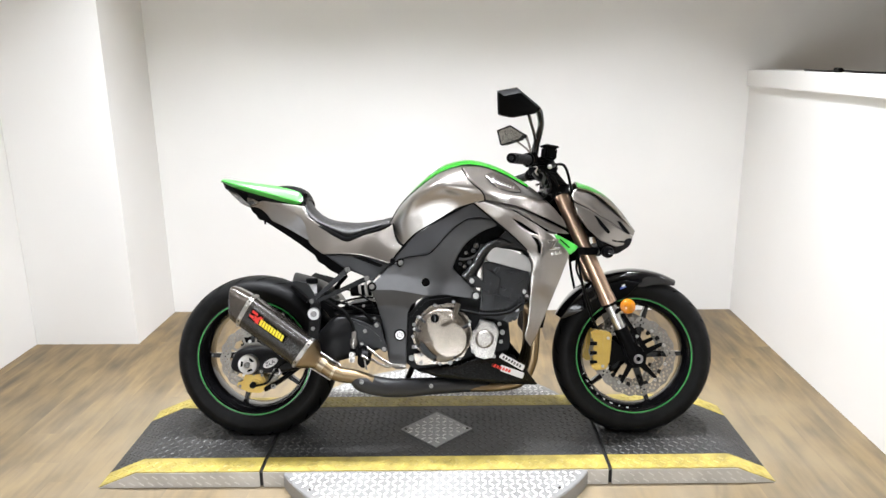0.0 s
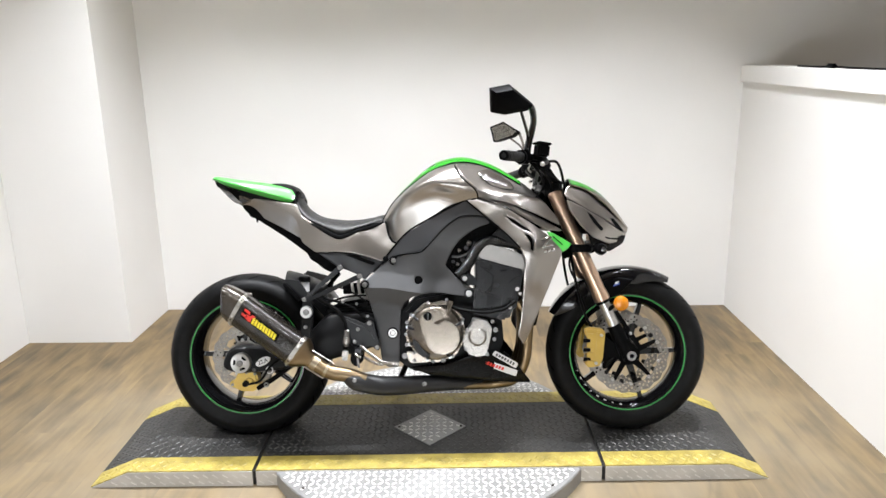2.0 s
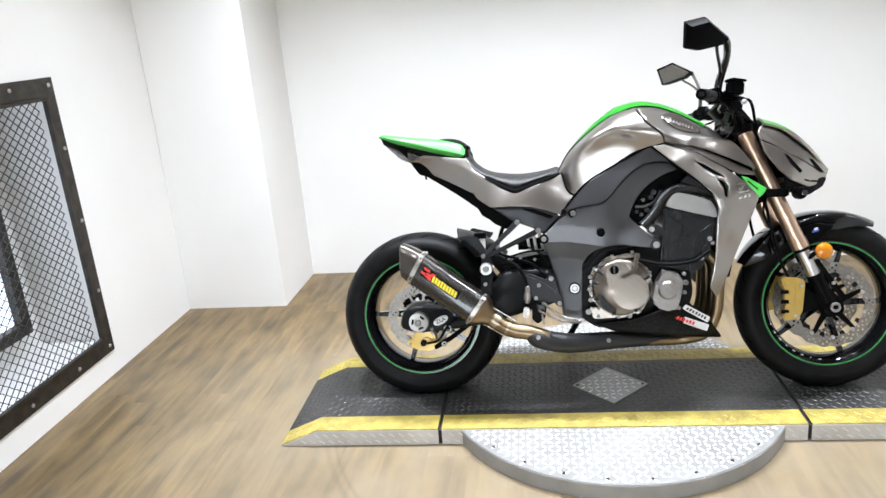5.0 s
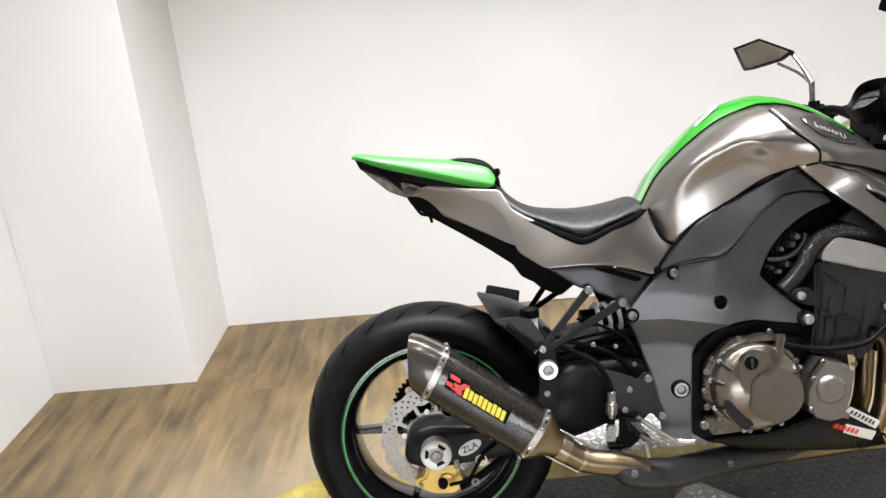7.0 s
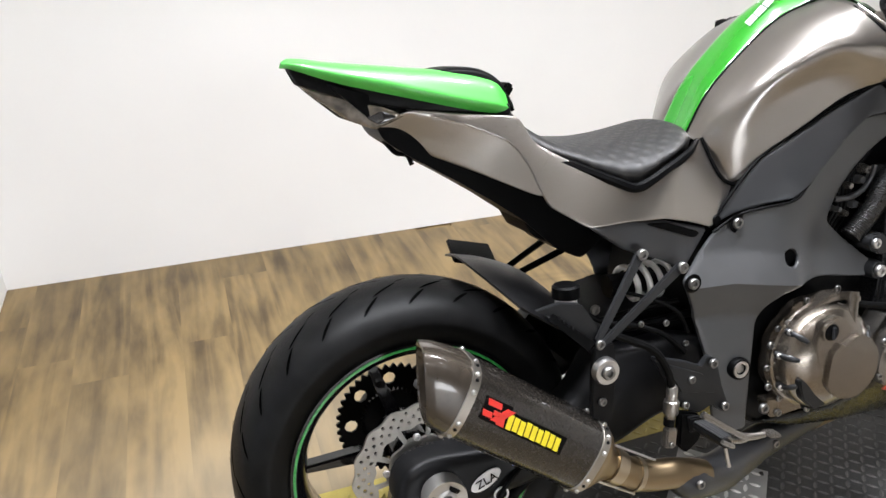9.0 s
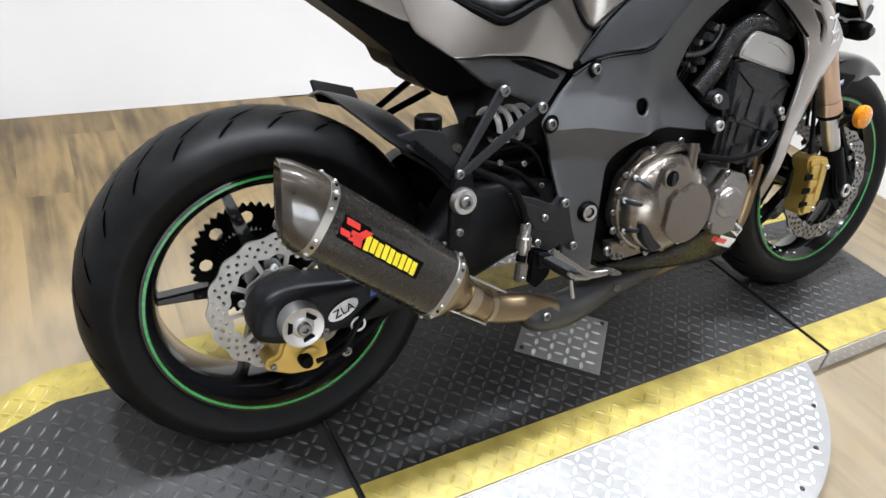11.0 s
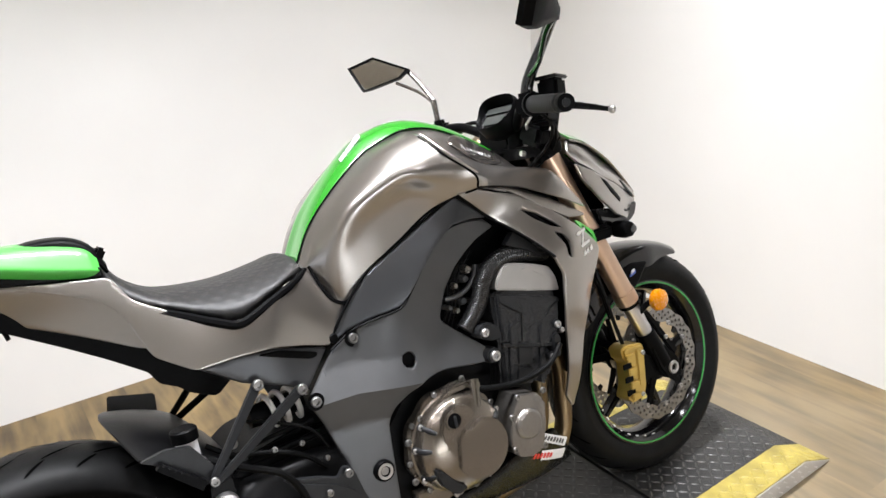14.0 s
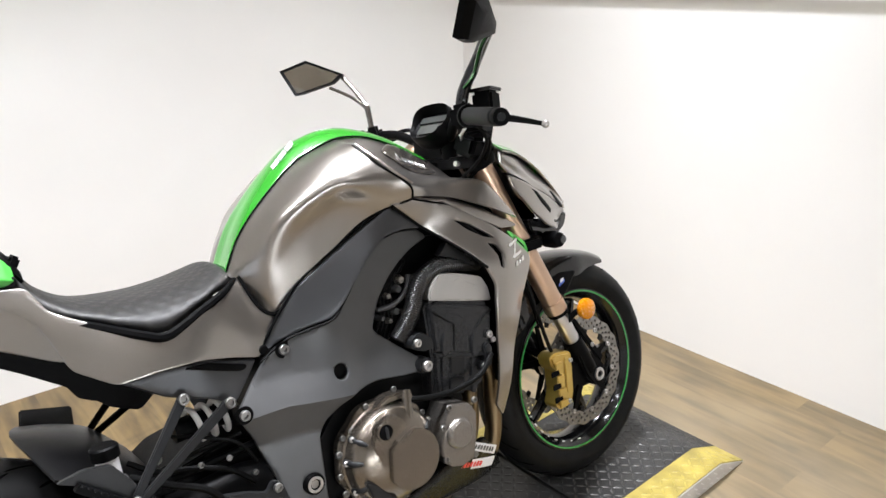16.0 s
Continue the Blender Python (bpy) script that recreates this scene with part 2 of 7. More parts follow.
    def ramp_down(source, a, b_, hi):
        node = nt.nodes.new("ShaderNodeMapRange")
        node.interpolation_type = "SMOOTHSTEP"
        for key, val in (("From Min", a), ("From Max", b_), ("To Min", hi), ("To Max", 0.0)):
            node.inputs[key].default_value = val
        nt.links.new(source, node.inputs["Value"])
        return node.outputs[0]

    def times(p, q):
        node = nt.nodes.new("ShaderNodeMath")
        node.operation = "MULTIPLY"
        nt.links.new(p, node.inputs[0])
        nt.links.new(q, node.inputs[1])
        return node.outputs[0]
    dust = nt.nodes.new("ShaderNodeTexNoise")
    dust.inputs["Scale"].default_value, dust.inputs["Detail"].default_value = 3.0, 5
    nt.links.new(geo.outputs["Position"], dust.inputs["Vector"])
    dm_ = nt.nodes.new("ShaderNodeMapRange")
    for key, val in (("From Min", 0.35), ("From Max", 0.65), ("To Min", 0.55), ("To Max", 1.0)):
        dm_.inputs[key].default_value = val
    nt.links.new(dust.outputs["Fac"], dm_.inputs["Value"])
    # one mask for the wear and the painted glare
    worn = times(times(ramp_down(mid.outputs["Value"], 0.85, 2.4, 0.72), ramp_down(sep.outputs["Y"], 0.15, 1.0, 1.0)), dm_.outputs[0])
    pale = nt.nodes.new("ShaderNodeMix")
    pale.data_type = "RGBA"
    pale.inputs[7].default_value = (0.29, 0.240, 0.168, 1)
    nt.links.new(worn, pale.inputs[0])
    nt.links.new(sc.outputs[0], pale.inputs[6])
    arcs = nt.nodes.new("ShaderNodeValToRGB")
    arcs.color_ramp.elements[0].position, arcs.color_ramp.elements[0].color = 0.0, (1, 1, 1, 1)
    arcs.color_ramp.elements[1].position, arcs.color_ramp.elements[1].color = 1.0, (1, 1, 1, 1)
    for pos, v in ((SCUFF - 0.012, 1.0), (SCUFF - 0.006, 0.80), (SCUFF, 1.0), (SCUFF + 0.006, 0.84), (SCUFF + 0.010, 0.84), (SCUFF + 0.016, 1.0)):
        el = arcs.color_ramp.elements.new(pos)
        el.color = (v, v, v, 1)
    halfr = nt.nodes.new("ShaderNodeMath")
    halfr.operation = "MULTIPLY"
    halfr.inputs[1].default_value = 0.5
    nt.links.new(mid.outputs["Value"], halfr.inputs[0])
    nt.links.new(halfr.outputs[0], arcs.inputs["Fac"])
    fin = nt.nodes.new("ShaderNodeVectorMath")
    fin.operation = "MULTIPLY"
    nt.links.new(pale.outputs[2], fin.inputs[0])
    nt.links.new(arcs.outputs["Color"], fin.inputs[1])
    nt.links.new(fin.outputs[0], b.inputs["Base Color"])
    b.inputs["Roughness"].default_value = 0.36
    bp = nt.nodes.new("ShaderNodeBump")
    bp.inputs["Strength"].default_value, bp.inputs["Distance"].default_value = 0.15, 0.001
    nt.links.new(n1.outputs["Fac"], bp.inputs["Height"])
    nt.links.new(bp.outputs[0], b.inputs["Normal"])
    return m


WOOD = wood_mat()


def glow_mat(name, colour, strength):
    m = bpy.data.materials.new(name)
    m.use_nodes = True
    b = m.node_tree.nodes["Principled BSDF"]
    b.inputs["Base Color"].default_value = (*colour, 1)
    b.inputs["Emission Color"].default_value = (*colour, 1)
    b.inputs["Emission Strength"].default_value = strength
    return m


# glow of the unseen panel added to brighten the bike's paint
PANELGLOW = glow_mat("added_panel_glow", (0.90, 0.95, 1.0), 18.0)
DAYLIGHT = glow_mat("bright_daylight", (0.80, 0.88, 1.0), 2.0)


# ---- mesh tools ----
def finish(name, bm, material, parent=None, label="", angle=38, clean=True):
    """Links a bmesh as one mesh object under a parent."""
    if clean:
        bmesh.ops.recalc_face_normals(bm, faces=bm.faces)
    me = bpy.data.meshes.new(name)
    bm.to_mesh(me)
    bm.free()
    me.materials.append(material)
    me.polygons.foreach_set("use_smooth", [True] * len(me.polygons))
    me.set_sharp_from_angle(angle=radians(angle))
    ob = new(name, me)
    if parent is not None:
        ob.parent = parent
    if label:
        ob["label"] = label
    return ob


def part(name, bm, material, parent, label="", angle=38):
    return finish(name, bm, material, parent, label, angle)


def rounded(pts, r, n=4):
    """A closed outline with its corners rounded to about r."""
    out = []
    pts = [Vector(p) for p in pts]
    for i, p in enumerate(pts):
        a, b = pts[i - 1], pts[(i + 1) % len(pts)]
        d1, d2 = (a - p), (b - p)
        k1, k2 = min(r, d1.length * 0.45), min(r, d2.length * 0.45)
        s, e = p + d1.normalized() * k1, p + d2.normalized() * k2
        for j in range(n + 1):
            u = j / n
            out.append(s * (1 - u) ** 2 + p * 2 * u * (1 - u) + e * u * u)
    return out


def resample(pts, step):
    out = []
    for i, p in enumerate(pts):
        q = pts[(i + 1) % len(pts)]
        n = max(1, int(round((q - p).length / step)))
        out += [p.lerp(q, j / n) for j in range(n)]
    keep = [out[0]]
    for p in out[1:]:
        if (p - keep[-1]).length > step * 0.25:
            keep.append(p)
    return keep


def within_poly(P, poly):
    inside = np.zeros(len(P), bool)
    n = len(poly)
    for i in range(n):
        x1, y1 = poly[i]
        x2, y2 = poly[(i + 1) % n]
        cond = (y1 > P[:, 1]) != (y2 > P[:, 1])
        if y1 != y2:
            xs = (x2 - x1) * (P[:, 1] - y1) / (y2 - y1) + x1
            inside ^= cond & (P[:, 0] < xs)
    return inside


def edge_gap(P, poly):
    a, b = np.asarray(poly), np.roll(np.asarray(poly), -1, axis=0)
    best = np.full(len(P), 9.0)
    for p, q in zip(a, b):
        d = q - p
        u = np.clip(((P - p) @ d) / max(1e-12, d @ d), 0, 1)
        best = np.minimum(best, np.linalg.norm(P - (p + u[:, None] * d), axis=1))
    return best


def tps(ctrl):
    """A smooth sheet through a few (x, z, width) points."""
    C = np.array(ctrl, float)
    n = len(C)

    def kern(r2):
        return np.where(r2 > 1e-12, r2 * np.log(np.maximum(r2, 1e-12)), 0)
    K = kern(((C[:, None, :2] - C[None, :, :2]) ** 2).sum(-1)) + np.eye(n) * 1e-5
    A = np.zeros((n + 3, n + 3))
    A[:n, :n], A[:n, n], A[:n, n + 1:], A[n, :n], A[n + 1:, :n] = K, 1, C[:, :2], 1, C[:, :2].T
    w = np.linalg.lstsq(A, np.concatenate([C[:, 2], [0, 0, 0]]), rcond=None)[0]

    def f(P):
        P = np.asarray(P, float)
        return kern(((P[:, None, :] - C[None, :, :2]) ** 2).sum(-1)) @ w[:n] + w[n] + P @ w[n + 1:]
    return f


def sheet_bm(outline, width, side, thick=0.004, r=0.012, holes=(), edge=0.006, step=0.014, extra=None, folds=()):
    """A curved panel: an outline in the bike's side plane, set off from the midplane by width(x, z), with rounded rims and thickness."""
    from mathutils.geometry import delaunay_2d_cdt
    rims = [resample(rounded(outline, r), step)] + [resample(rounded(h, min(r, 0.003)), step * 0.7) for h in holes]
    polys = [np.array([(p.x, p.y) for p in rim]) for rim in rims]
    lo, hi = polys[0].min(0), polys[0].max(0)
    gx, gz = np.meshgrid(np.arange(lo[0], hi[0], step), np.arange(lo[1], hi[1], step))
    G = np.stack([gx.ravel(), gz.ravel()], 1)
    ring = []
    for poly in polys:
        t = np.roll(poly, -1, 0) - np.roll(poly, 1, 0)
        nrm = np.stack([-t[:, 1], t[:, 0]], 1) / np.maximum(1e-9, np.linalg.norm(t, axis=1))[:, None]
        for k in (0.3, 1.0):
            ring += [poly + nrm * edge * k, poly - nrm * edge * k]
    R = np.concatenate(ring)

    def keep(P, gap):
        ok = within_poly(P, polys[0])
        for h in polys[1:]:
            ok &= ~within_poly(P, h)
        for poly in polys:
            ok &= edge_gap(P, poly) > gap
        return P[ok]
    inner = np.concatenate([keep(R, edge * 0.25), keep(G, edge * 1.4)])
    verts, cons = [], []
    for poly in polys:
        s = len(verts)
        verts += [Vector(p) for p in poly]
        cons += [(s + i, s + (i + 1) % len(poly)) for i in range(len(poly))]
    for fl in folds:
        pts = []
        for a, b in zip(fl, fl[1:]):
            n = max(1, int(math.hypot(b[0] - a[0], b[1] - a[1]) / step))
            pts += [(a[0] + (b[0] - a[0]) * k / n, a[1] + (b[1] - a[1]) * k / n) for k in range(n)]
        pts = keep(np.array(pts + [fl[-1]]), edge * 0.6)
        inner = inner[np.array([np.min(np.linalg.norm(pts - q, axis=1)) > step * 0.55 for q in inner])]
        s = len(verts)
        verts += [Vector(p) for p in pts]
        cons += [(s + i, s + i + 1) for i in range(len(pts) - 1)]
    verts += [Vector(p) for p in inner]
    V, _, F, _, _, _ = delaunay_2d_cdt(verts, cons, [], 0, 1e-5)
    V = np.array([(v.x, v.y) for v in V])
    F = [f for f in F]
    C = np.array([V[list(f)].mean(0) for f in F])
    ok = within_poly(C, polys[0])
    for h in polys[1:]:
        ok &= ~within_poly(C, h)
    gap = np.full(len(V), 9.0)
    for poly in polys:
        gap = np.minimum(gap, edge_gap(V, poly))
    d = np.clip(gap / edge, 0, 1)
    W = width(V) - edge * (1 - np.sqrt(np.maximum(0, 1 - (1 - d) ** 2)))
    if extra is not None:
        W = W + extra(V)
    bm = bmesh.new()
    o = [bm.verts.new((x, side * w, z)) for (x, z), w in zip(V, W)]
    i_ = [bm.verts.new((x, side * (w - thick), z)) for (x, z), w in zip(V, W)]
    count = {}
    for f, good in zip(F, ok):
        if not good:
            continue
        bm.faces.new([o[k] for k in f])
        bm.faces.new([i_[k] for k in reversed(f)])
        for a, b in zip(f, f[1:] + f[:1]):
            count[frozenset((a, b))] = count.get(frozenset((a, b)), 0) + 1
    for key, c in count.items():
        if c == 1:
            a, b = tuple(key)
            bm.faces.new((o[a], o[b], i_[b], i_[a]))
    for v in [v for v in bm.verts if not v.link_faces]:
        bm.verts.remove(v)
    return bm


def sheet(name, outline, ctrl, material, parent, label="", side=-1, angle=50, **kw):
    return part(name, sheet_bm(outline, tps(ctrl), side, **kw), material, parent, label, angle)


def both(name, outline, ctrl, material, parent, label="", **kw):
    a = sheet(name, outline, ctrl, material, parent, label, -1, **kw)
    b = sheet(name, outline, ctrl, material, parent, label, 1, **kw)
    return a, b


def prism_bm(outline, y0, y1, bevel=0.004, r=0.0, bm=None):
    """An outline in the side plane, pulled out from y0 to y1, with bevelled rims."""
    own = bm is None
    bm = bmesh.new() if own else bm
    pts = rounded(outline, r, 3) if r else [Vector(p) for p in outline]
    vs = [bm.verts.new((p.x, y0, p.y)) for p in pts]
    f = bm.faces.new(vs)
    ext = bmesh.ops.extrude_face_region(bm, geom=[f])
    top = [g for g in ext["geom"] if isinstance(g, bmesh.types.BMVert)]
    for v in top:
        v.co.y = y1
    if bevel:
        rims = [e for e in set(e for v in vs + top for e in v.link_edges) if abs(e.verts[0].co.y - e.verts[1].co.y) < 1e-6]
        bmesh.ops.bevel(bm, geom=rims, offset=bevel, segments=2, affect="EDGES", clamp_overlap=True)
    return bm


def prism(name, outline, y0, y1, material, parent, label="", bevel=0.004, r=0.006):
    return part(name, prism_bm(outline, y0, y1, bevel, r), material, parent, label)


def box_bm(cx, cy, cz, sx, sy, sz, bevel=0.003, rot=None, bm=None):
    bm = bmesh.new() if bm is None else bm
    g = bmesh.ops.create_cube(bm, size=1)["verts"]
    for v in g:
        v.co = Vector((v.co.x * sx, v.co.y * sy, v.co.z * sz))
    if bevel:
        es = list({e for v in g for e in v.link_edges})
        g2 = bmesh.ops.bevel(bm, geom=es, offset=bevel, segments=2, affect="EDGES", clamp_overlap=True)
        g = list({v for f in g2["faces"] for v in f.verts} | {v for v in g if v.is_valid})
    m = Matrix.Translation((cx, cy, cz)) @ (rot or Matrix.Identity(4))
    bmesh.ops.transform(bm, matrix=m, verts=g)
    return bm


def smooth_path(pts, n=6):
    P = [Vector(p) for p in pts]
    if len(P) < 3:
        return P
    P = [P[0] * 2 - P[1]] + P + [P[-1] * 2 - P[-2]]
    out = []
    for i in range(1, len(P) - 2):
        a, b, c, d = P[i - 1:i + 3]
        for j in range(n):
            u = j / n
            out.append(0.5 * (2 * b + (c - a) * u + (2 * a - 5 * b + 4 * c - d) * u * u + (3 * b - a - 3 * c + d) * u ** 3))
    return out + [P[-2]]


def tube_bm(pts, radius, seg=12, smooth=6, flat=1.0, bm=None):
    """A round tube along a smooth path; radius may be a list, one for each given point."""
    bm = bmesh.new() if bm is None else bm
    path = smooth_path(pts, smooth)
    if isinstance(radius, (int, float)):
        rad = [radius] * len(path)
    else:
        rad = list(np.interp(np.linspace(0, len(radius) - 1, len(path)), range(len(radius)), radius))
    rows, side = [], None
    for i, p in enumerate(path):
        d = (path[min(i + 1, len(path) - 1)] - path[max(i - 1, 0)]).normalized()
        if side is None:
            side = d.cross(Vector((0.13, 1, 0.21))).normalized()
        side = (side - d * side.dot(d)).normalized()
        up = d.cross(side)
        rows.append([bm.verts.new(p + (side * math.cos(a) + up * math.sin(a) * flat) * rad[i]) for a in [2 * math.pi * k / seg for k in range(seg)]])
    for a, b in zip(rows, rows[1:]):
        for k in range(seg):
            bm.faces.new((a[k], a[(k + 1) % seg], b[(k + 1) % seg], b[k]))
    bm.faces.new(rows[0])
    bm.faces.new(list(reversed(rows[-1])))
    return bm


def tube(name, pts, radius, material, parent, label="", seg=12, smooth=6, flat=1.0):
    return part(name, tube_bm(pts, radius, seg, smooth, flat), material, parent, label)


def lathe_bm(profile, cx, cz, seg=64, closed=False, cy=0.0, bm=None):
    """Turns (y, r) points about an axis across the bike."""
    bm = bmesh.new() if bm is None else bm
    rows = []
    for k in range(seg):
        a = 2 * math.pi * k / seg
        rows.append([bm.verts.new((cx + r * math.cos(a), cy + y, cz + r * math.sin(a))) for y, r in profile])
    n = len(profile)
    for k in range(seg):
        A, B = rows[k], rows[(k + 1) % seg]
        for j in range(n if closed else n - 1):
            bm.faces.new((A[j], A[(j + 1) % n], B[(j + 1) % n], B[j]))
    if not closed:
        for j in (0, n - 1):
            if profile[j][1] > 1e-4:
                bm.faces.new([rows[k][j] for k in range(seg)])
    bmesh.ops.remove_doubles(bm, verts=bm.verts, dist=1e-5)
    return bm


def lathe(name, profile, cx, cz, material, parent, label="", seg=64, closed=False, cy=0.0):
    return part(name, lathe_bm(profile, cx, cz, seg, closed, cy), material, parent, label)


def rod_bm(p, q, r, seg=12, bm=None):
    return tube_bm([p, q], r, seg, 1, 1.0, bm)


def surf_bm(grid, nu=4, nv=4, mirror=False, thick=0.0):
    """A smooth surface through rows of points; with mirror, each row runs from the midplane outwards and is doubled."""
    G = [[Vector(p) for p in row] for row in grid]
    if mirror:
        G = [[Vector((p.x, -p.y, p.z)) for p in reversed(row[1:])] + row for row in G]
    G = [smooth_path(row, nv) for row in G]
    cols = [smooth_path([row[j] for row in G], nu) for j in range(len(G[0]))]
    bm = bmesh.new()
    vs = [[bm.verts.new(p) for p in col] for col in cols]
    for a, b in zip(vs, vs[1:]):
        for k in range(len(a) - 1):
            bm.faces.new((a[k], a[k + 1], b[k + 1], b[k]))
    if thick:
        bmesh.ops.recalc_face_normals(bm, faces=bm.faces)
        bmesh.ops.solidify(bm, geom=bm.faces[:], thickness=thick)
    return bm


BOLTS = {}


def bolt(parent, x, y, z, r=0.008, material=None, side=-1):
    """A socket-head bolt that faces outwards from the bike's side."""
    material = material or BOLTM
    key = (material.name, side)
    if key not in BOLTS:
        bm = bmesh.new()
        lathe_bm([(0.010, 0.9), (0.0, 1.0), (-0.5, 1.0), (-0.68, 0.86), (-0.68, 0.5), (-0.25, 0.45), (-0.25, 0.0)], 0, 0, 14, bm=bm)
        if side > 0:
            for v in bm.verts:
                v.co.y = -v.co.y
        me_ob = finish("bolt", bm, material, None)
        BOLTS[key] = me_ob.data
        bpy.data.objects.remove(me_ob)
    ob = new("bolt", BOLTS[key])
    ob.parent = parent
    ob.location, ob.scale = (x, y, z), (r, r, r)
    return ob


def bars(name, spots, y, h, material, parent, label="", side=-1, slant=0.0, depth=0.0012):
    """Flat marks that stand for lettering: (x0, x1, z) runs on the bike's side."""
    bm = bmesh.new()
    for x0, x1, z in spots:
        prism_bm([(x0, z), (x1, z + (x1 - x0) * slant), (x1 + h * 0.15, z + h + (x1 - x0) * slant), (x0 + h * 0.15, z + h)], y, y + side * depth, 0, 0, bm)
    return part(name, bm, material, parent, label)


# ---- the room ----
BACK, RIGHT, LEFT, FRONT, FAR = 1.507, 1.651, -2.205, -5.5, 4.6


def slab(name, boxes, material, label, category, kind="structure", bevel=0.0):
    bm = bmesh.new()
    for x0, x1, y0, y1, z0, z1 in boxes:
        box_bm((x0 + x1) / 2, (y0 + y1) / 2, (z0 + z1) / 2, x1 - x0, y1 - y0, z1 - z0, bevel, None, bm)
    return tagged(finish(name, bm, material), label, category, kind=kind)


slab("wall_back", [(-2.6, FAR, BACK, BACK + 0.12, 0, CEILING)], WALL, "white painted back wall of the photo bay", "wall")
slab("wall_pier", [(LEFT + 0.002, -1.652, 0.995, BACK - 0.001, 0, CEILING)], WALL, "white painted pier in the corner", "wall")
WY0, WY1, WZ0, WZ1 = -0.95, 0.195, 0.185, 1.245
slab("wall_left", [(LEFT - 0.3, LEFT, FRONT, WY0, 0, CEILING), (LEFT - 0.3, LEFT, WY1, BACK - 0.001, 0, CEILING),
                   (LEFT - 0.3, LEFT, WY0, WY1, 0, WZ0), (LEFT - 0.3, LEFT, WY0, WY1, WZ1, CEILING)], WALL, "white painted side wall with a guarded window", "wall")
slab("wall_right", [(RIGHT, RIGHT + 0.13, FRONT + 0.001, BACK - 0.001, 0, 1.285)], WALL, "low white painted partition wall", "wall")
slab("trim", [(RIGHT - 0.018, RIGHT + 0.15, FRONT + 0.002, BACK - 0.002, 1.2855, 1.373)], WALL, "white capping along the top of the low partition", "trim", bevel=0.004)
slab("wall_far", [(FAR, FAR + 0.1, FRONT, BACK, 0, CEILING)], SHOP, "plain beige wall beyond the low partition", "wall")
# opening for the glowing panel that is added out of view
SX0, SX1, SZ0, SZ1 = -1.85, 0.60, 0.12, 0.95
# unseen wall that closes the room and keeps reflections dark
slab("wall_front", [(LEFT - 0.3, SX0, FRONT - 0.1, FRONT, 0, CEILING), (SX1, FAR + 0.1, FRONT - 0.1, FRONT, 0, CEILING), (SX0, SX1, FRONT - 0.1, FRONT, 0, SZ0), (SX0, SX1, FRONT - 0.1, FRONT, SZ1, CEILING)], SHOP, "plain dark beige wall added out of view facing the bay", "wall")
slab("ceiling", [(-2.7, FAR + 0.1, -0.7, BACK + 0.12, CEILING, CEILING + 0.1)], CEIL, "plain cream ceiling over the bay", "ceiling")
# unseen slab, split off to shape the reflections on the tank
slab("shop_ceiling", [(-2.7, FAR + 0.1, FRONT - 0.1, -0.701, CEILING, CEILING + 0.1)], DARKCEIL, "plain dark beige ceiling added out of view before the bay", "ceiling")
slab("shop_floor", [(-2.65, FAR, FRONT, -1.5, -0.06, -0.002)], PALE, "plain floor added out of view before the bay", "floor")
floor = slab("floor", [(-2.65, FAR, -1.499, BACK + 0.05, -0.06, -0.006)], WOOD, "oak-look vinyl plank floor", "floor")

cord = finish("cable", tube_bm([(1.71, 1.0, 1.377), (1.68, 0.75, 1.377), (1.70, 0.6, 1.379), (1.68, 0.45, 1.377), (1.69, 0.2, 1.377), (1.68, -0.6, 1.377)], 0.0045, 8), BLACK)
tagged(cord, "thin black cable lying on the partition capping", "cable")
plug = finish("plug", box_bm(1.68, 0.62, 1.383, 0.02, 0.055, 0.02, 0.004), BLACK)
tagged(plug, "small black plug on the partition capping", "plug")


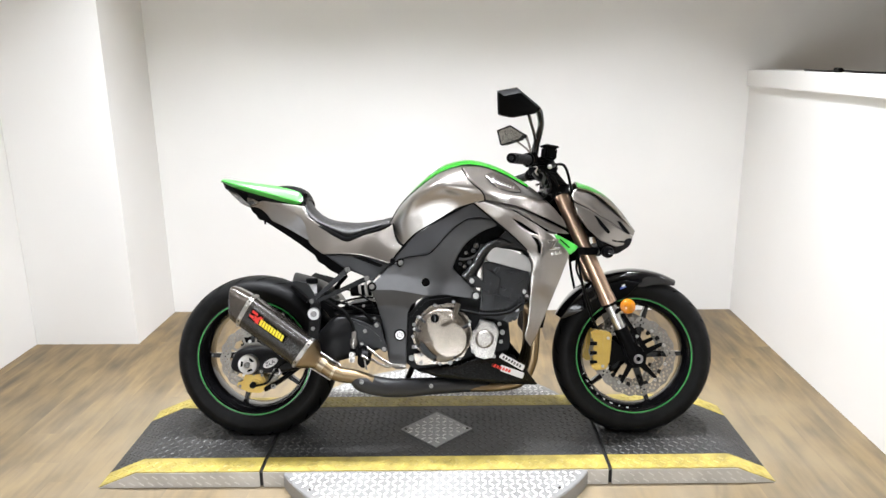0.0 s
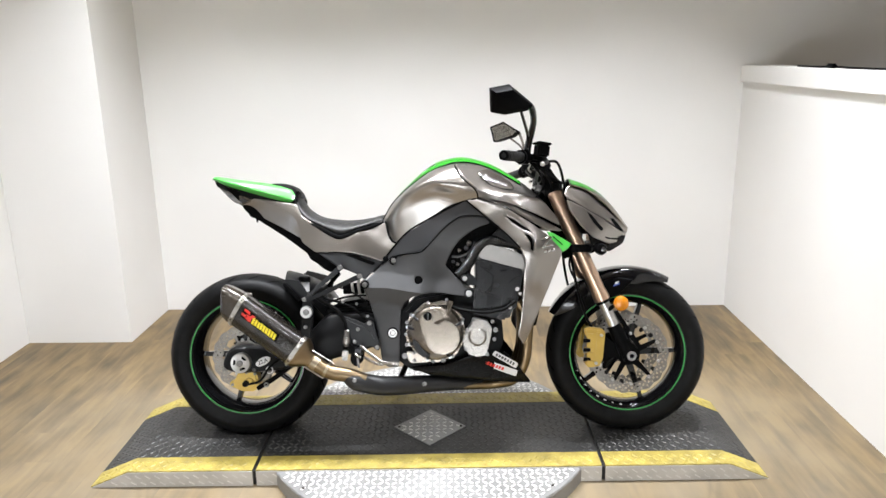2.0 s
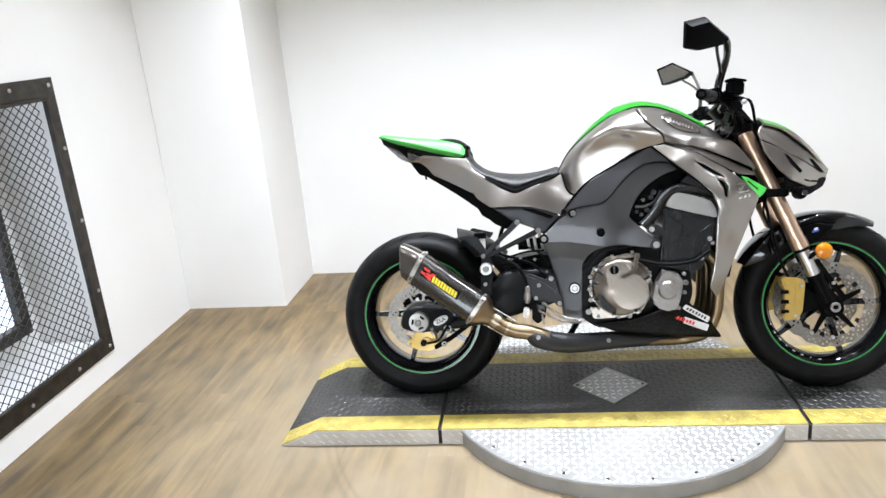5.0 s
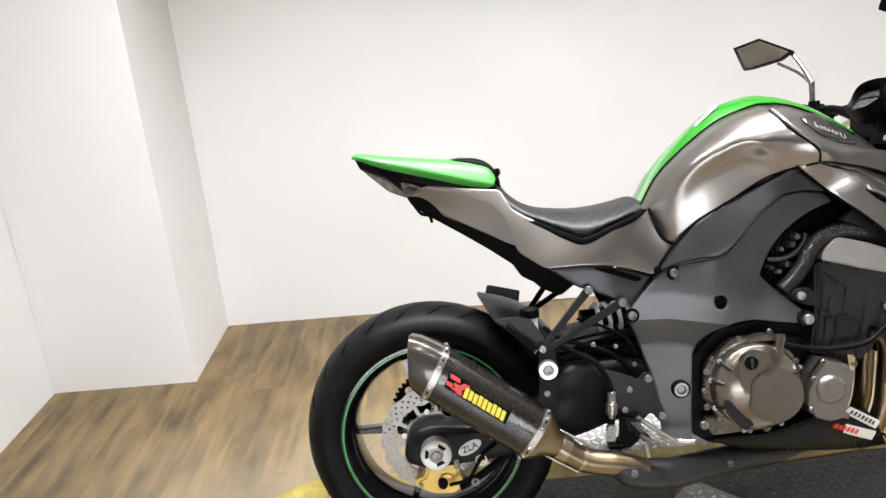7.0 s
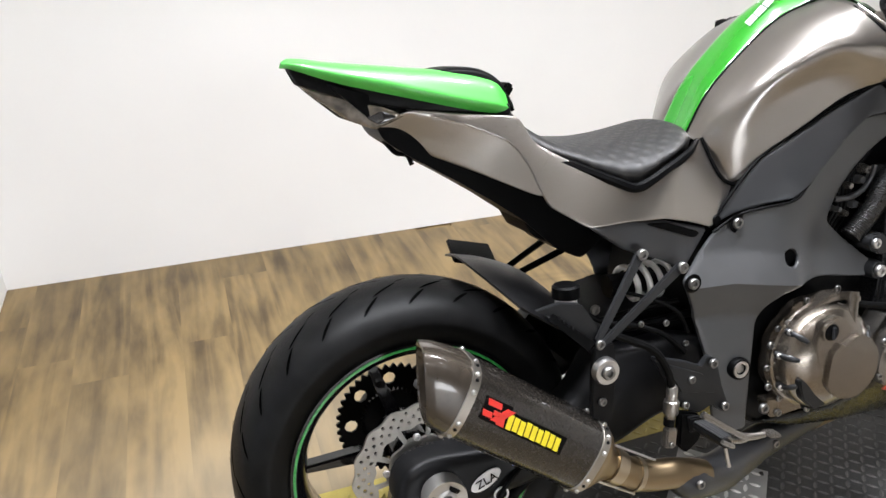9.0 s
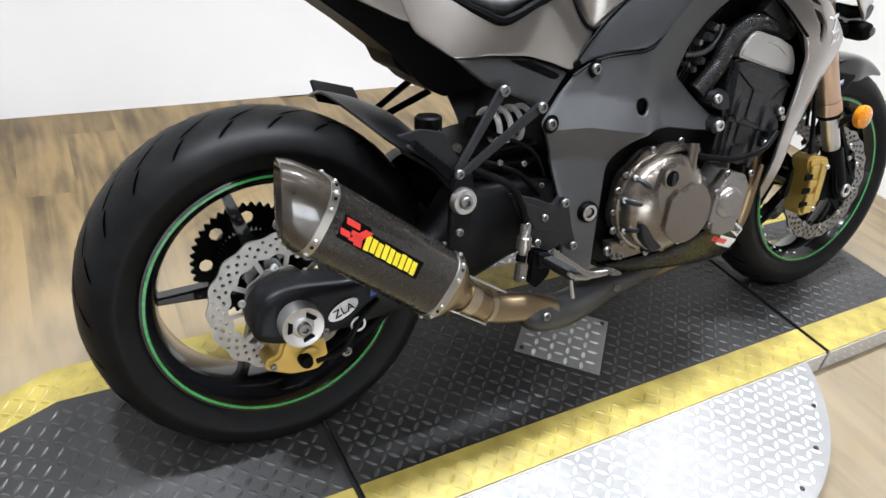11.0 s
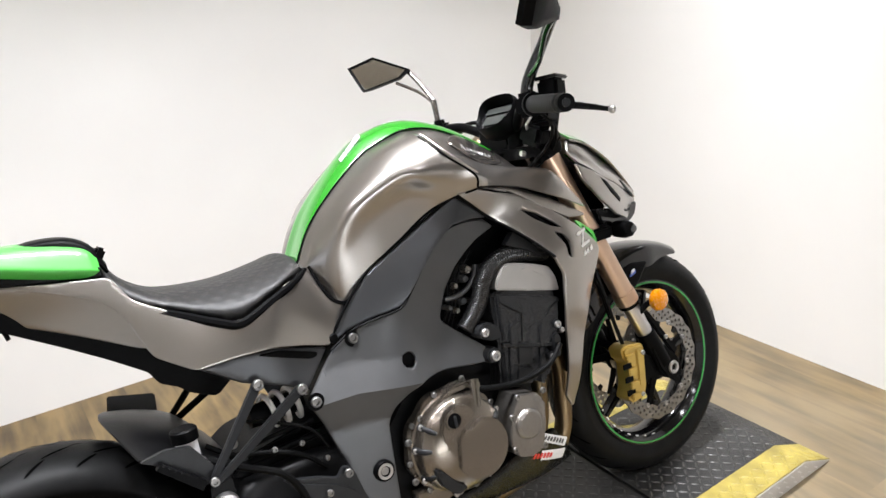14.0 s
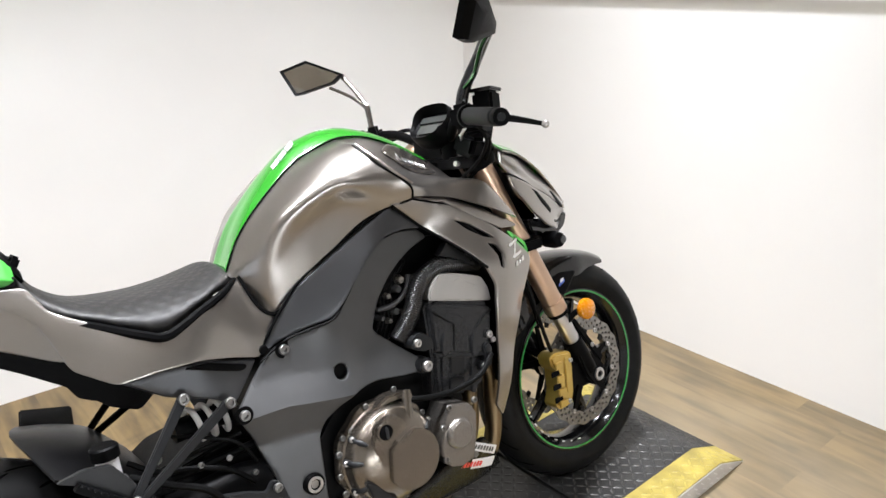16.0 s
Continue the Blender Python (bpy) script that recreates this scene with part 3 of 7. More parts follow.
def window_guard():
    g = tagged(new("window_guard"), "dark worn steel window guard with expanded metal mesh", "window guard")
    g.location = (LEFT, 0, 0)
    y0, y1, z0, z1, w = -1.03, 0.260, 0.110, 1.318, 0.075
    for name, a in (("frame_rail", (y0, y1, z0, z0 + w)), ("frame_rail", (y0, y1, z1 - w, z1)), ("frame_stile", (y0, y0 + w, z0 + w, z1 - w)), ("frame_stile", (y1 - w, y1, z0 + w, z1 - w))):
        bm = box_bm(0.004, (a[0] + a[1]) / 2, (a[2] + a[3]) / 2, 0.006, a[1] - a[0], a[3] - a[2], 0.001)
        part(name, bm, STEELFR, g, "worn dark steel angle")
    for a in ((y0 + w, y1 - w, z0 + w, z0 + w + 0.012), (y0 + w, y1 - w, z1 - w - 0.012, z1 - w), (y1 - w - 0.012, y1 - w, z0 + w, z1 - w)):
        part("inner_lip", box_bm(0.014, (a[0] + a[1]) / 2, (a[2] + a[3]) / 2, 0.02, a[1] - a[0], a[3] - a[2], 0.001), STEELFR, g)
    for y, z in [(y1 - 0.03, z1 - 0.03), (y1 - 0.02, 1.03), (y1 - 0.02, 0.72), (y1 - 0.02, 0.4), (y1 - 0.03, z0 + 0.03), (0.0, z0 + 0.03), (-0.3, z0 + 0.03), (-0.6, z0 + 0.03), (0.0, z1 - 0.03), (-0.4, z1 - 0.03)]:
        bm = bmesh.new()
        bmesh.ops.create_icosphere(bm, subdivisions=2, radius=0.009)
        bmesh.ops.transform(bm, matrix=Matrix.Translation((0.008, y, z)) @ Matrix.Diagonal((0.5, 1, 1, 1)), verts=bm.verts)
        part("screw", bm, STEEL, g)
    iy0, iy1, iz0, iz1 = y0 + w, y1 - w, z0 + w, z1 - w
    sy, sz, V, F = 0.046, 0.019, [], []
    for r in range(int((iz1 - iz0) / sz)):
        for c in range(int((iy1 - iy0) / sy)):
            yy, za, zb = iy0 + (c + 0.5) * sy, iz0 + (r + r % 2) * sz, iz0 + (r + 1 - r % 2) * sz
            for s in (-1, 1):
                k = len(V)
                for y, z in ((yy, za), (yy + s * sy / 2, zb)):
                    V += [(-0.0015, y, z - 0.0016), (0.0015, y, z - 0.0016), (0.0015, y, z + 0.0016), (-0.0015, y, z + 0.0016)]
                F += [(k + i, k + (i + 1) % 4, k + 4 + (i + 1) % 4, k + 4 + i) for i in range(4)]
    bm = bmesh.new()
    me = bpy.data.meshes.new("strands")
    me.from_pydata(V, [], F)
    bm.from_mesh(me)
    bpy.data.meshes.remove(me)
    part("mesh", bm, MESHM, g, "dark expanded metal mesh")["kind"] = "stuff"


window_guard()


def window_1():
    w = tagged(new("window_1"), "bright recessed window behind a steel guard", "window", kind="structure")
    x = LEFT - 0.24
    for a in ((WY0, WY1 - 0.17, WZ0 + 0.10, WZ0 + 0.15), (WY0, WY1 - 0.17, WZ1 - 0.05, WZ1), (WY1 - 0.17, WY1 - 0.12, WZ0 + 0.10, WZ1)):
        part("window_frame", box_bm(x, (a[0] + a[1]) / 2, (a[2] + a[3]) / 2, 0.05, a[1] - a[0], a[3] - a[2], 0.004), STEELFR, w)
    part("pane", box_bm(x - 0.02, (WY0 + WY1 - 0.15) / 2, (WZ0 + WZ1 + 0.1) / 2, 0.006, WY1 - WY0 - 0.15, WZ1 - WZ0 - 0.12, 0), DAYLIGHT, w)
    part("reveal", box_bm(x - 0.04, (WY0 + WY1) / 2, (WZ0 + WZ1) / 2, 0.02, WY1 - WY0 + 0.1, WZ1 - WZ0 + 0.1, 0), WALL, w)


def glow_panel():
    """An unseen glowing panel, added for the bright reflections in the bike's paint."""
    w = tagged(new("glow_panel"), "wide glowing panel added out of view to brighten the paint", "window", kind="structure")
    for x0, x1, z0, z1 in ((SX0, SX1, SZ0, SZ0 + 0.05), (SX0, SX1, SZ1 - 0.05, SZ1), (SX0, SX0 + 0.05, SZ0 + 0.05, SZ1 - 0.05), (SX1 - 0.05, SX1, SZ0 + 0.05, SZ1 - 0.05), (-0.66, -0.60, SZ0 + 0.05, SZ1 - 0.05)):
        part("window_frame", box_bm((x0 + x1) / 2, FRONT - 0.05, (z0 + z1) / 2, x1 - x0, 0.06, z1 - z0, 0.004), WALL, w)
    part("pane", box_bm((SX0 + SX1) / 2, FRONT - 0.09, (SZ0 + SZ1) / 2, SX1 - SX0 - 0.01, 0.006, SZ1 - SZ0 - 0.01, 0), PANELGLOW, w)


window_1()
glow_panel()


# ---- the turntable platform ----
PX, PY, PH = -0.028, -0.048, 0.06


def lozenges(spots, z, length=0.026, width=0.0095, high=0.0022, tilt=None):
    """Raised tread marks, each a small ridge."""
    V, F = [], []
    for x, y, a in spots:
        c, s = math.cos(a), math.sin(a)
        k = len(V)
        for u, v, h in ((-0.5, 0, 0), (-0.2, -0.5, 0), (0.2, -0.5, 0), (0.5, 0, 0), (0.2, 0.5, 0), (-0.2, 0.5, 0), (-0.24, 0, 1), (0.24, 0, 1)):
            px, py = x + u * length * c - v * width * s, y + u * length * s + v * width * c
            V.append((px, py, z(px, py) + h * high - 0.0002))
        F += [(k, k + 1, k + 6), (k + 1, k + 2, k + 7, k + 6), (k + 2, k + 3, k + 7), (k + 3, k + 4, k + 7), (k + 4, k + 5, k + 6, k + 7), (k + 5, k, k + 6)]
    bm = bmesh.new()
    me = bpy.data.meshes.new("tread_relief")
    me.from_pydata(V, [], F)
    bm.from_mesh(me)
    bpy.data.meshes.remove(me)
    return bm


def tread_spots(x0, x1, y0, y1, ok=lambda x, y: True, pitch=0.0235):
    out = []
    for i in range(int((x1 - x0) / pitch)):
        for j in range(int((y1 - y0) / pitch)):
            x, y = x0 + (i + 0.5) * pitch, y0 + (j + 0.5) * pitch
            if ok(x, y):
                out.append((x, y, radians(45 if (i + j) % 2 else -45)))
    return out


def platform():
    t = tagged(new("turntable_platform"), "low motorcycle turntable with black tread plate, yellow edges and ramps", "turntable")
    t.location = (PX, PY, 0)
    t.rotation_euler.z = radians(1.0)
    hy = 0.288

    def top(x, y):
        return PH if abs(x) < 1.055 else PH - (abs(x) - 1.055) / 0.137 * 0.057
    centre = part("centre_plate", prism_bm([(-0.605, 0.002), (-0.605, PH), (0.605, PH), (0.605, 0.002)], -hy, hy, 0.0015), TREADPL, t, "worn black tread plate")
    plates = [centre]
    for s in (-1, 1):
        o = [(s * 0.618, 0.001), (s * 0.618, PH), (s * 1.055, PH), (s * 1.192, 0.003), (s * 1.192, 0.001)]
        plates.append(part("ramp_plate", prism_bm(o, -hy, hy, 0.0012), TREADPL, t, "worn black tread plate ramp"))
        part("gap", box_bm(s * 0.6115, 0, 0.026, 0.0128, 2 * hy - 0.01, 0.05, 0), DARKGAP, t)
    off = 0.004
    dia = lambda x, y: abs(x - 0.0) + abs(y - 0.0) > 0.15
    edge = hy - 0.092
    part("tread_relief", lozenges(tread_spots(-0.6, 0.6, -edge, edge, dia), top), WORN, centre)["kind"] = "stuff"
    for s, pl in ((-1, plates[1]), (1, plates[2])):
        part("tread_relief", lozenges(tread_spots(min(s * 0.62, s * 1.17), max(s * 0.62, s * 1.17), -edge, edge), top), WORN, pl)["kind"] = "stuff"
    # yellow edges, following the slope of the ramps
    for sy in (-1, 1):
        for a, b, pl in ((-0.605, 0.605, centre), (-1.190, -0.618, plates[1]), (0.618, 1.190, plates[2])):
            xs = sorted({a, b} | {x for x in (-1.055, 1.055) if a < x < b})
            bm = bmesh.new()
            low = [(x, top(x, 0) - 0.002) for x in xs]
            up = [(x, top(x, 0) + 0.0012) for x in reversed(xs)]
            prism_bm(low + up, sy * (hy - 0.09), sy * (hy + 0.0012), 0, 0, bm)
            part("yellow_edge", bm, YELLOW, pl, "yellow painted edge")
            sp = tread_spots(a + 0.01, b - 0.01, sy * hy - (0.088 if sy > 0 else 0), sy * hy + (0.088 if sy < 0 else 0))
            part("tread_relief", lozenges(sp, lambda x, y: top(x, y) + 0.0012), YELLOW, pl)["kind"] = "stuff"
            # aluminium skirt below the edge
            o = [(x, top(x, 0) - 0.003) for x in xs] + [(b, 0.001), (a, 0.001)]
            if abs(a) > 1.1:
                o = [(a, 0.0015)] + [(x, top(x, 0) - 0.003) for x in xs[1:]] + [(b, 0.001)]
            if abs(b) > 1.1:
                o = [(x, top(x, 0) - 0.003) for x in xs[:-1]] + [(b, 0.0015), (a, 0.001)]
            sk = part("skirt", prism_bm(o, sy * hy, sy * (hy + 0.004), 0, 0), ALUSK, pl, "bare aluminium tread plate skirt")
            if sy < 0:
                bm = bmesh.new()
                n = int((b - a) / 0.034)
                for i in range(n):
                    for row, zz in ((0, 0.016), (1, 0.040)):
                        x = a + (i + 0.5 + 0.5 * row) * 0.034
                        if top(x, 0) > zz + 0.012 and x < b - 0.01 and x > a + 0.012:
                            box_bm(x, -hy - 0.0045, zz, 0.022, 0.002, 0.004, 0, Matrix.Rotation(radians(35 if row else 30), 4, "Y"), bm)
                part("tread_relief", bm, ALUREL, sk)["kind"] = "stuff"
    # round base that shows before and behind the plates
    bm = bmesh.new()
    r, zt = 0.608, 0.0555
    vs = [bm.verts.new((r * math.cos(a), r * math.sin(a), zt)) for a in [2 * math.pi * k / 128 for k in range(128)]]
    f = bm.faces.new(vs)
    ext = bmesh.ops.extrude_face_region(bm, geom=[f])
    for v in [g for g in ext["geom"] if isinstance(g, bmesh.types.BMVert)]:
        v.co.z = 0.001
    bmesh.ops.bevel(bm, geom=[e for e in bm.edges if min(v.co.z for v in e.verts) > 0.05], offset=0.003, segments=2, affect="EDGES")
    base = part("round_base", bm, ALUPL, t, "round bare aluminium tread plate base")
    spots = tread_spots(-0.62, 0.62, -0.62, 0.62, lambda x, y: math.hypot(x, y) < r - 0.018 and abs(y) > hy + 0.014)
    part("tread_relief", lozenges(spots, lambda x, y: zt), ALUREL, base)["kind"] = "stuff"
    for k in range(10):
        a = radians(-150 + k * 13.3)
        x, y = (r - 0.03) * math.cos(a), (r - 0.03) * math.sin(a)
        if y < -hy - 0.03:
            part("screw", bmesh_disc(x, y, zt, 0.006), STEELFR, base)
    # diamond cover plate with its screws
    bm = bmesh.new()
    d, z0 = 0.139, PH + 0.0005
    vs = [bm.verts.new(p) for p in ((d, 0, z0), (0, d, z0), (-d, 0, z0), (0, -d, z0))]
    f = bm.faces.new(vs)
    ext = bmesh.ops.extrude_face_region(bm, geom=[f])
    for v in [g for g in ext["geom"] if isinstance(g, bmesh.types.BMVert)]:
        v.co.z = z0 + 0.003
    cover = part("cover_plate", bm, ALUPL, t, "bare aluminium diamond cover plate")
    part("tread_relief", lozenges(tread_spots(-d, d, -d, d, lambda x, y: abs(x) + abs(y) < d - 0.012, 0.026), lambda x, y: z0 + 0.003), ALUREL, cover)["kind"] = "stuff"
    for x, y in ((d - 0.02, 0), (-d + 0.02, 0)):
        part("screw", bmesh_disc(x, y, z0 + 0.003, 0.006), STEELFR, cover)
    return t


def bmesh_disc(x, y, z, r):
    bm = bmesh.new()
    g = bmesh.ops.create_cone(bm, cap_ends=True, segments=12, radius1=r, radius2=r * 0.7, depth=0.003)
    bmesh.ops.translate(bm, verts=bm.verts, vec=(x, y, z + 0.0014))
    return bm


platform()

# ---- the motorcycle ----
LEAN, BIKE_Y = 13.5, -0.045
bike = tagged(new("motorcycle"), "grey and green naked sport motorcycle leaning on its side stand", "motorcycle")
bike.matrix_world = pose(0.004, BIKE_Y - 0.004, PH - 0.001, -LEAN, -0.4, -0.55)
AX_F, AX_R = (0.7175, 0.293), (-0.7175, 0.297)


def arm_bm(cx, cz, a, r0, r1, w0, w1, y0, y1, bm, bevel=0.004):
    """A tapered spoke from radius r0 to r1 at angle a."""
    d, n = Vector((math.cos(a), math.sin(a))), Vector((-math.sin(a), math.cos(a)))
    c = Vector((cx, cz))
    o = [c + d * r0 - n * w0, c + d * r1 - n * w1, c + d * r1 + n * w1, c + d * r0 + n * w0]
    return prism_bm(o, y0, y1, bevel, 0, bm)


def rotor_bm(cx, cz, y, r_in, r_out, waves, amp, rows, thick=0.005):
    """A wave-edged brake disc with rows of drilled holes."""
    from mathutils.geometry import delaunay_2d_cdt
    n = waves * 8
    out = [Vector(((r_out + amp * math.cos(waves * a)) * math.cos(a), (r_out + amp * math.cos(waves * a)) * math.sin(a))) for a in [2 * math.pi * k / n for k in range(n)]]
    inn = [Vector(((r_in + amp * math.cos(waves * a)) * math.cos(a), (r_in + amp * math.cos(waves * a)) * math.sin(a))) for a in [2 * math.pi * k / n for k in range(n)]]
    loops = [out, inn]
    for r, count, shift, hr in rows:
        for k in range(count):
            a = 2 * math.pi * (k + shift) / count
            loops.append([Vector((r * math.cos(a) + hr * math.cos(b), r * math.sin(a) + hr * math.sin(b))) for b in [2 * math.pi * j / 8 for j in range(8)]])
    vs, cons = [], []
    for lp in loops:
        s = len(vs)
        vs += lp
        cons += [(s + i, s + (i + 1) % len(lp)) for i in range(len(lp))]
    V, _, F, _, _, _ = delaunay_2d_cdt(vs, cons, [], 0, 1e-6)
    C = np.array([np.mean([(V[k].x, V[k].y) for k in f], axis=0) for f in F])
    ok = within_poly(C, np.array([tuple(p) for p in out]))
    for lp in loops[1:]:
        ok &= ~within_poly(C, np.array([tuple(p) for p in lp]))
    bm = bmesh.new()
    A = [bm.verts.new((cx + v.x, y - thick / 2, cz + v.y)) for v in V]
    B = [bm.verts.new((cx + v.x, y + thick / 2, cz + v.y)) for v in V]
    count = {}
    for f, good in zip(F, ok):
        if good:
            bm.faces.new([A[k] for k in f])
            bm.faces.new([B[k] for k in reversed(f)])
            for p, q in zip(f, f[1:] + f[:1]):
                count[frozenset((p, q))] = count.get(frozenset((p, q)), 0) + 1
    for key, c in count.items():
        if c == 1:
            p, q = tuple(key)
            bm.faces.new((A[p], A[q], B[q], B[p]))
    for v in [v for v in bm.verts if not v.link_faces]:
        bm.verts.remove(v)
    return bm


def tyre_profile(R, half, bead=0.2175, bead_half=0.8):
    out = []
    for k in range(25):
        a = math.pi * k / 24
        y = half * math.cos(a)
        crown = R - (R - bead) * 0.62 * (1 - abs(math.sin(a)) ** 0.9)
        out.append((y, crown))
    side = [(-half * bead_half, bead + 0.004), (-half * bead_half + 0.006, bead - 0.004), (half * bead_half - 0.006, bead - 0.004), (half * bead_half, bead + 0.004)]
    return out + side


def tread_bm(cx, cz, R, half, count, bead=0.2175):
    """Slanted sipes inlaid in the tread."""
    bm = bmesh.new()
    for k in range(count):
        for s in (-1, 1):
            base = 2 * math.pi * (k + (0.5 if s > 0 else 0)) / count
            for a0, a1, u0, u1, w in ((0.0, 0.11, 0.20, 0.48, 0.0046), (0.10, 0.18, 0.52, 0.80, 0.0040), (0.15, 0.20, 0.05, 0.15, 0.0032)):
                row = []
                for j in range(7):
                    f = j / 6
                    u, ang = u0 + (u1 - u0) * f, base + (a0 + (a1 - a0) * f) * 26 / count * 1.2
                    th = math.asin(min(1, u))
                    a = math.pi / 2 - th
                    y = half * u * s
                    r = R - (R - bead) * 0.62 * (1 - abs(math.sin(a)) ** 0.9) + 0.0014
                    ww = w * (1 - 0.55 * abs(2 * f - 1) ** 2) / r
                    row.append([bm.verts.new((cx + r * math.cos(ang + d), y, cz + r * math.sin(ang + d))) for d in (-ww, ww)])
                for p, q in zip(row, row[1:]):
                    bm.faces.new((p[0], p[1], q[1], q[0]))
    return bm


def wheel(name, cx, cz, R, half, rim_half, phase, label):
    hub = lathe(name, [(-0.075, 0.020), (-0.075, 0.034), (-0.05, 0.045), (0.05, 0.045), (0.075, 0.034), (0.075, 0.020)], cx, cz, GLOSS, bike, label, 32)
    tyre = part("tyre", lathe_bm(tyre_profile(R, half), cx, cz, 112, True), RUBBER, hub, "black sport tyre with slanted grooves", 60)
    t = part("tread_groove", tread_bm(cx, cz, R, half, 24), GROOVE, hub)
    t["kind"] = "stuff"
    b = 0.2175
    rim = [(-rim_half, b + 0.004), (-rim_half, b - 0.006), (-rim_half + 0.012, b - 0.018), (-rim_half * 0.45, b - 0.030), (rim_half * 0.45, b - 0.030), (rim_half - 0.012, b - 0.018), (rim_half, b - 0.006), (rim_half, b + 0.004),
           (rim_half - 0.006, b + 0.002), (rim_half - 0.014, b - 0.008), (rim_half * 0.4, b - 0.020), (-rim_half * 0.4, b - 0.020), (-rim_half + 0.014, b - 0.008), (-rim_half + 0.006, b + 0.002)]
    part("rim", lathe_bm(rim, cx, cz, 96, True), GLOSS, hub, "gloss black cast rim")
    for s in (-1, 1):
        st = [(s * (rim_half + 0.0015), b - 0.0005), (s * (rim_half + 0.0015), b - 0.0048), (s * (rim_half - 0.001), b - 0.0048), (s * (rim_half - 0.001), b - 0.0005)]
        part("rim_stripe", lathe_bm(st, cx, cz, 96, True), RIMGREEN, hub, "thin green rim stripe")
    for k in range(5):
        a = phase + 2 * math.pi * k / 5
        bm = bmesh.new()
        arm_bm(cx, cz, a, 0.040, b - 0.022, 0.014, 0.0072, -0.015, 0.015, bm)
        part("spoke", bm, GLOSS, hub)
    # white bits painted in for glints along the rim
    for k in range(8):
        a = phase + radians(200 + 9 * k)
        part("rim_glint", box_bm(cx + (b - 0.019) * math.cos(a), -rim_half + 0.008, cz + (b - 0.019) * math.sin(a), 0.010 if k % 3 else 0.004, 0.002, 0.003, 0, Matrix.Rotation(-a + math.pi / 2, 4, "Y")), WHITE, hub)
    return hub


front = wheel("front_wheel", *AX_F, 0.300, 0.061, 0.052, 0.0, "black five-spoke front wheel with a green stripe")
rear = wheel("rear_wheel", *AX_R, 0.3105, 0.096, 0.082, math.pi, "black five-spoke rear wheel with a green stripe")

for s in (-1, 1):
    y = s * 0.072
    part("brake_disc", rotor_bm(*AX_F, y, 0.112, 0.147, 18, 0.0025, ((0.138, 36, 0, 0.0042), (0.129, 36, 0.5, 0.0044), (0.120, 36, 0, 0.0042)), 0.005), DISC, front, "drilled wave brake disc")
    for k in range(5):
        bm = bmesh.new()
        arm_bm(*AX_F, 2 * math.pi * (k + 0.35) / 5, 0.036, 0.112, 0.011, 0.006, y - 0.003, y + 0.003, bm, 0.001)
        part("carrier_arm", bm, BLACK, front)
    bm = lathe_bm([(y - 0.004, 0.022), (y - 0.004, 0.042), (y + 0.004, 0.042), (y + 0.004, 0.022)], *AX_F, 32, True)
    part("disc_carrier", bm, BLACK, front)
    for k in range(10):
        a = 2 * math.pi * (k + 0.1) / 10
        bm = bmesh.new()
        arm_bm(*AX_F, a, 0.098, 0.117, 0.006, 0.010, y - 0.0022, y + 0.0022, bm, 0.0008)
        part("disc_tab", bm, SATINB, front)
    for k in range(10):
        a = 2 * math.pi * (k + 0.6) / 10
        bolt(front, AX_F[0] + 0.113 * math.cos(a), y + s * 0.003, AX_F[1] + 0.113 * math.sin(a), 0.0065, STEEL, s)
part("brake_disc", rotor_bm(*AX_R, -0.100, 0.086, 0.122, 16, 0.0025, ((0.114, 32, 0, 0.0032), (0.105, 32, 0.5, 0.0034), (0.096, 32, 0, 0.0032)), 0.005), DISC, rear, "drilled wave brake disc")
for k in range(10):
    a = 2 * math.pi * (k + 0.2) / 10
    bm = bmesh.new()
    arm_bm(*AX_R, a, 0.058, 0.089, 0.0038, 0.0046, -0.1024, -0.0976, bm, 0.001)
    part("carrier_arm", bm, DISC, rear)
part("carrier_ring", rotor_bm(*AX_R, -0.1005, 0.046, 0.064, 10, 0.002, (), 0.006), DISC, rear)
part("tone_ring", rotor_bm(*AX_R, -0.1075, 0.040, 0.052, 40, 0.0022, ((0.046, 40, 0.5, 0.0019),), 0.003), SILVERC, rear, "toothed speed sensor ring")
for k in range(5):
    a = 2 * math.pi * (k + 0.35) / 5
    bolt(rear, AX_R[0] + 0.067 * math.cos(a), -0.103, AX_R[1] + 0.067 * math.sin(a), 0.0065, STEEL)
bm = lathe_bm([(-0.106, 0.02), (-0.106, 0.04), (-0.075, 0.05), (-0.075, 0.02)], *AX_R, 32, True)
part("disc_carrier", bm, BLACK, rear)
part("sprocket", rotor_bm(*AX_R, 0.105, 0.06, 0.108, 43, 0.004, ((0.083, 8, 0, 0.013),), 0.006), BLACK, rear, "black chain sprocket")

# swingarm with its axle blocks
arm_o = [(-0.785, 0.285), (-0.768, 0.335), (-0.72, 0.350), (-0.60, 0.338), (-0.47, 0.385), (-0.40, 0.462), (-0.26, 0.468), (-0.16, 0.44), (-0.13, 0.38), (-0.25, 0.33), (-0.40, 0.292), (-0.58, 0.258), (-0.72, 0.248), (-0.775, 0.262)]
swing = sheet("swingarm", arm_o, [(-0.75, 0.30, 0.168), (-0.6, 0.30, 0.166), (-0.4, 0.40, 0.175), (-0.2, 0.41, 0.165), (-0.3, 0.32, 0.158), (-0.42, 0.45, 0.150), (-0.75, 0.345, 0.160)], SATINB, bike, "black swingarm", -1, thick=0.05, r=0.03, edge=0.014)
sheet("swingarm", arm_o, [(-0.75, 0.30, 0.160), (-0.6, 0.30, 0.158), (-0.4, 0.40, 0.165), (-0.2, 0.41, 0.16)], SATINB, bike, "black swingarm", 1, thick=0.04, r=0.03, edge=0.012)
part("cross_tube", box_bm(-0.30, 0, 0.40, 0.16, 0.26, 0.09, 0.02), BLACK, swing)
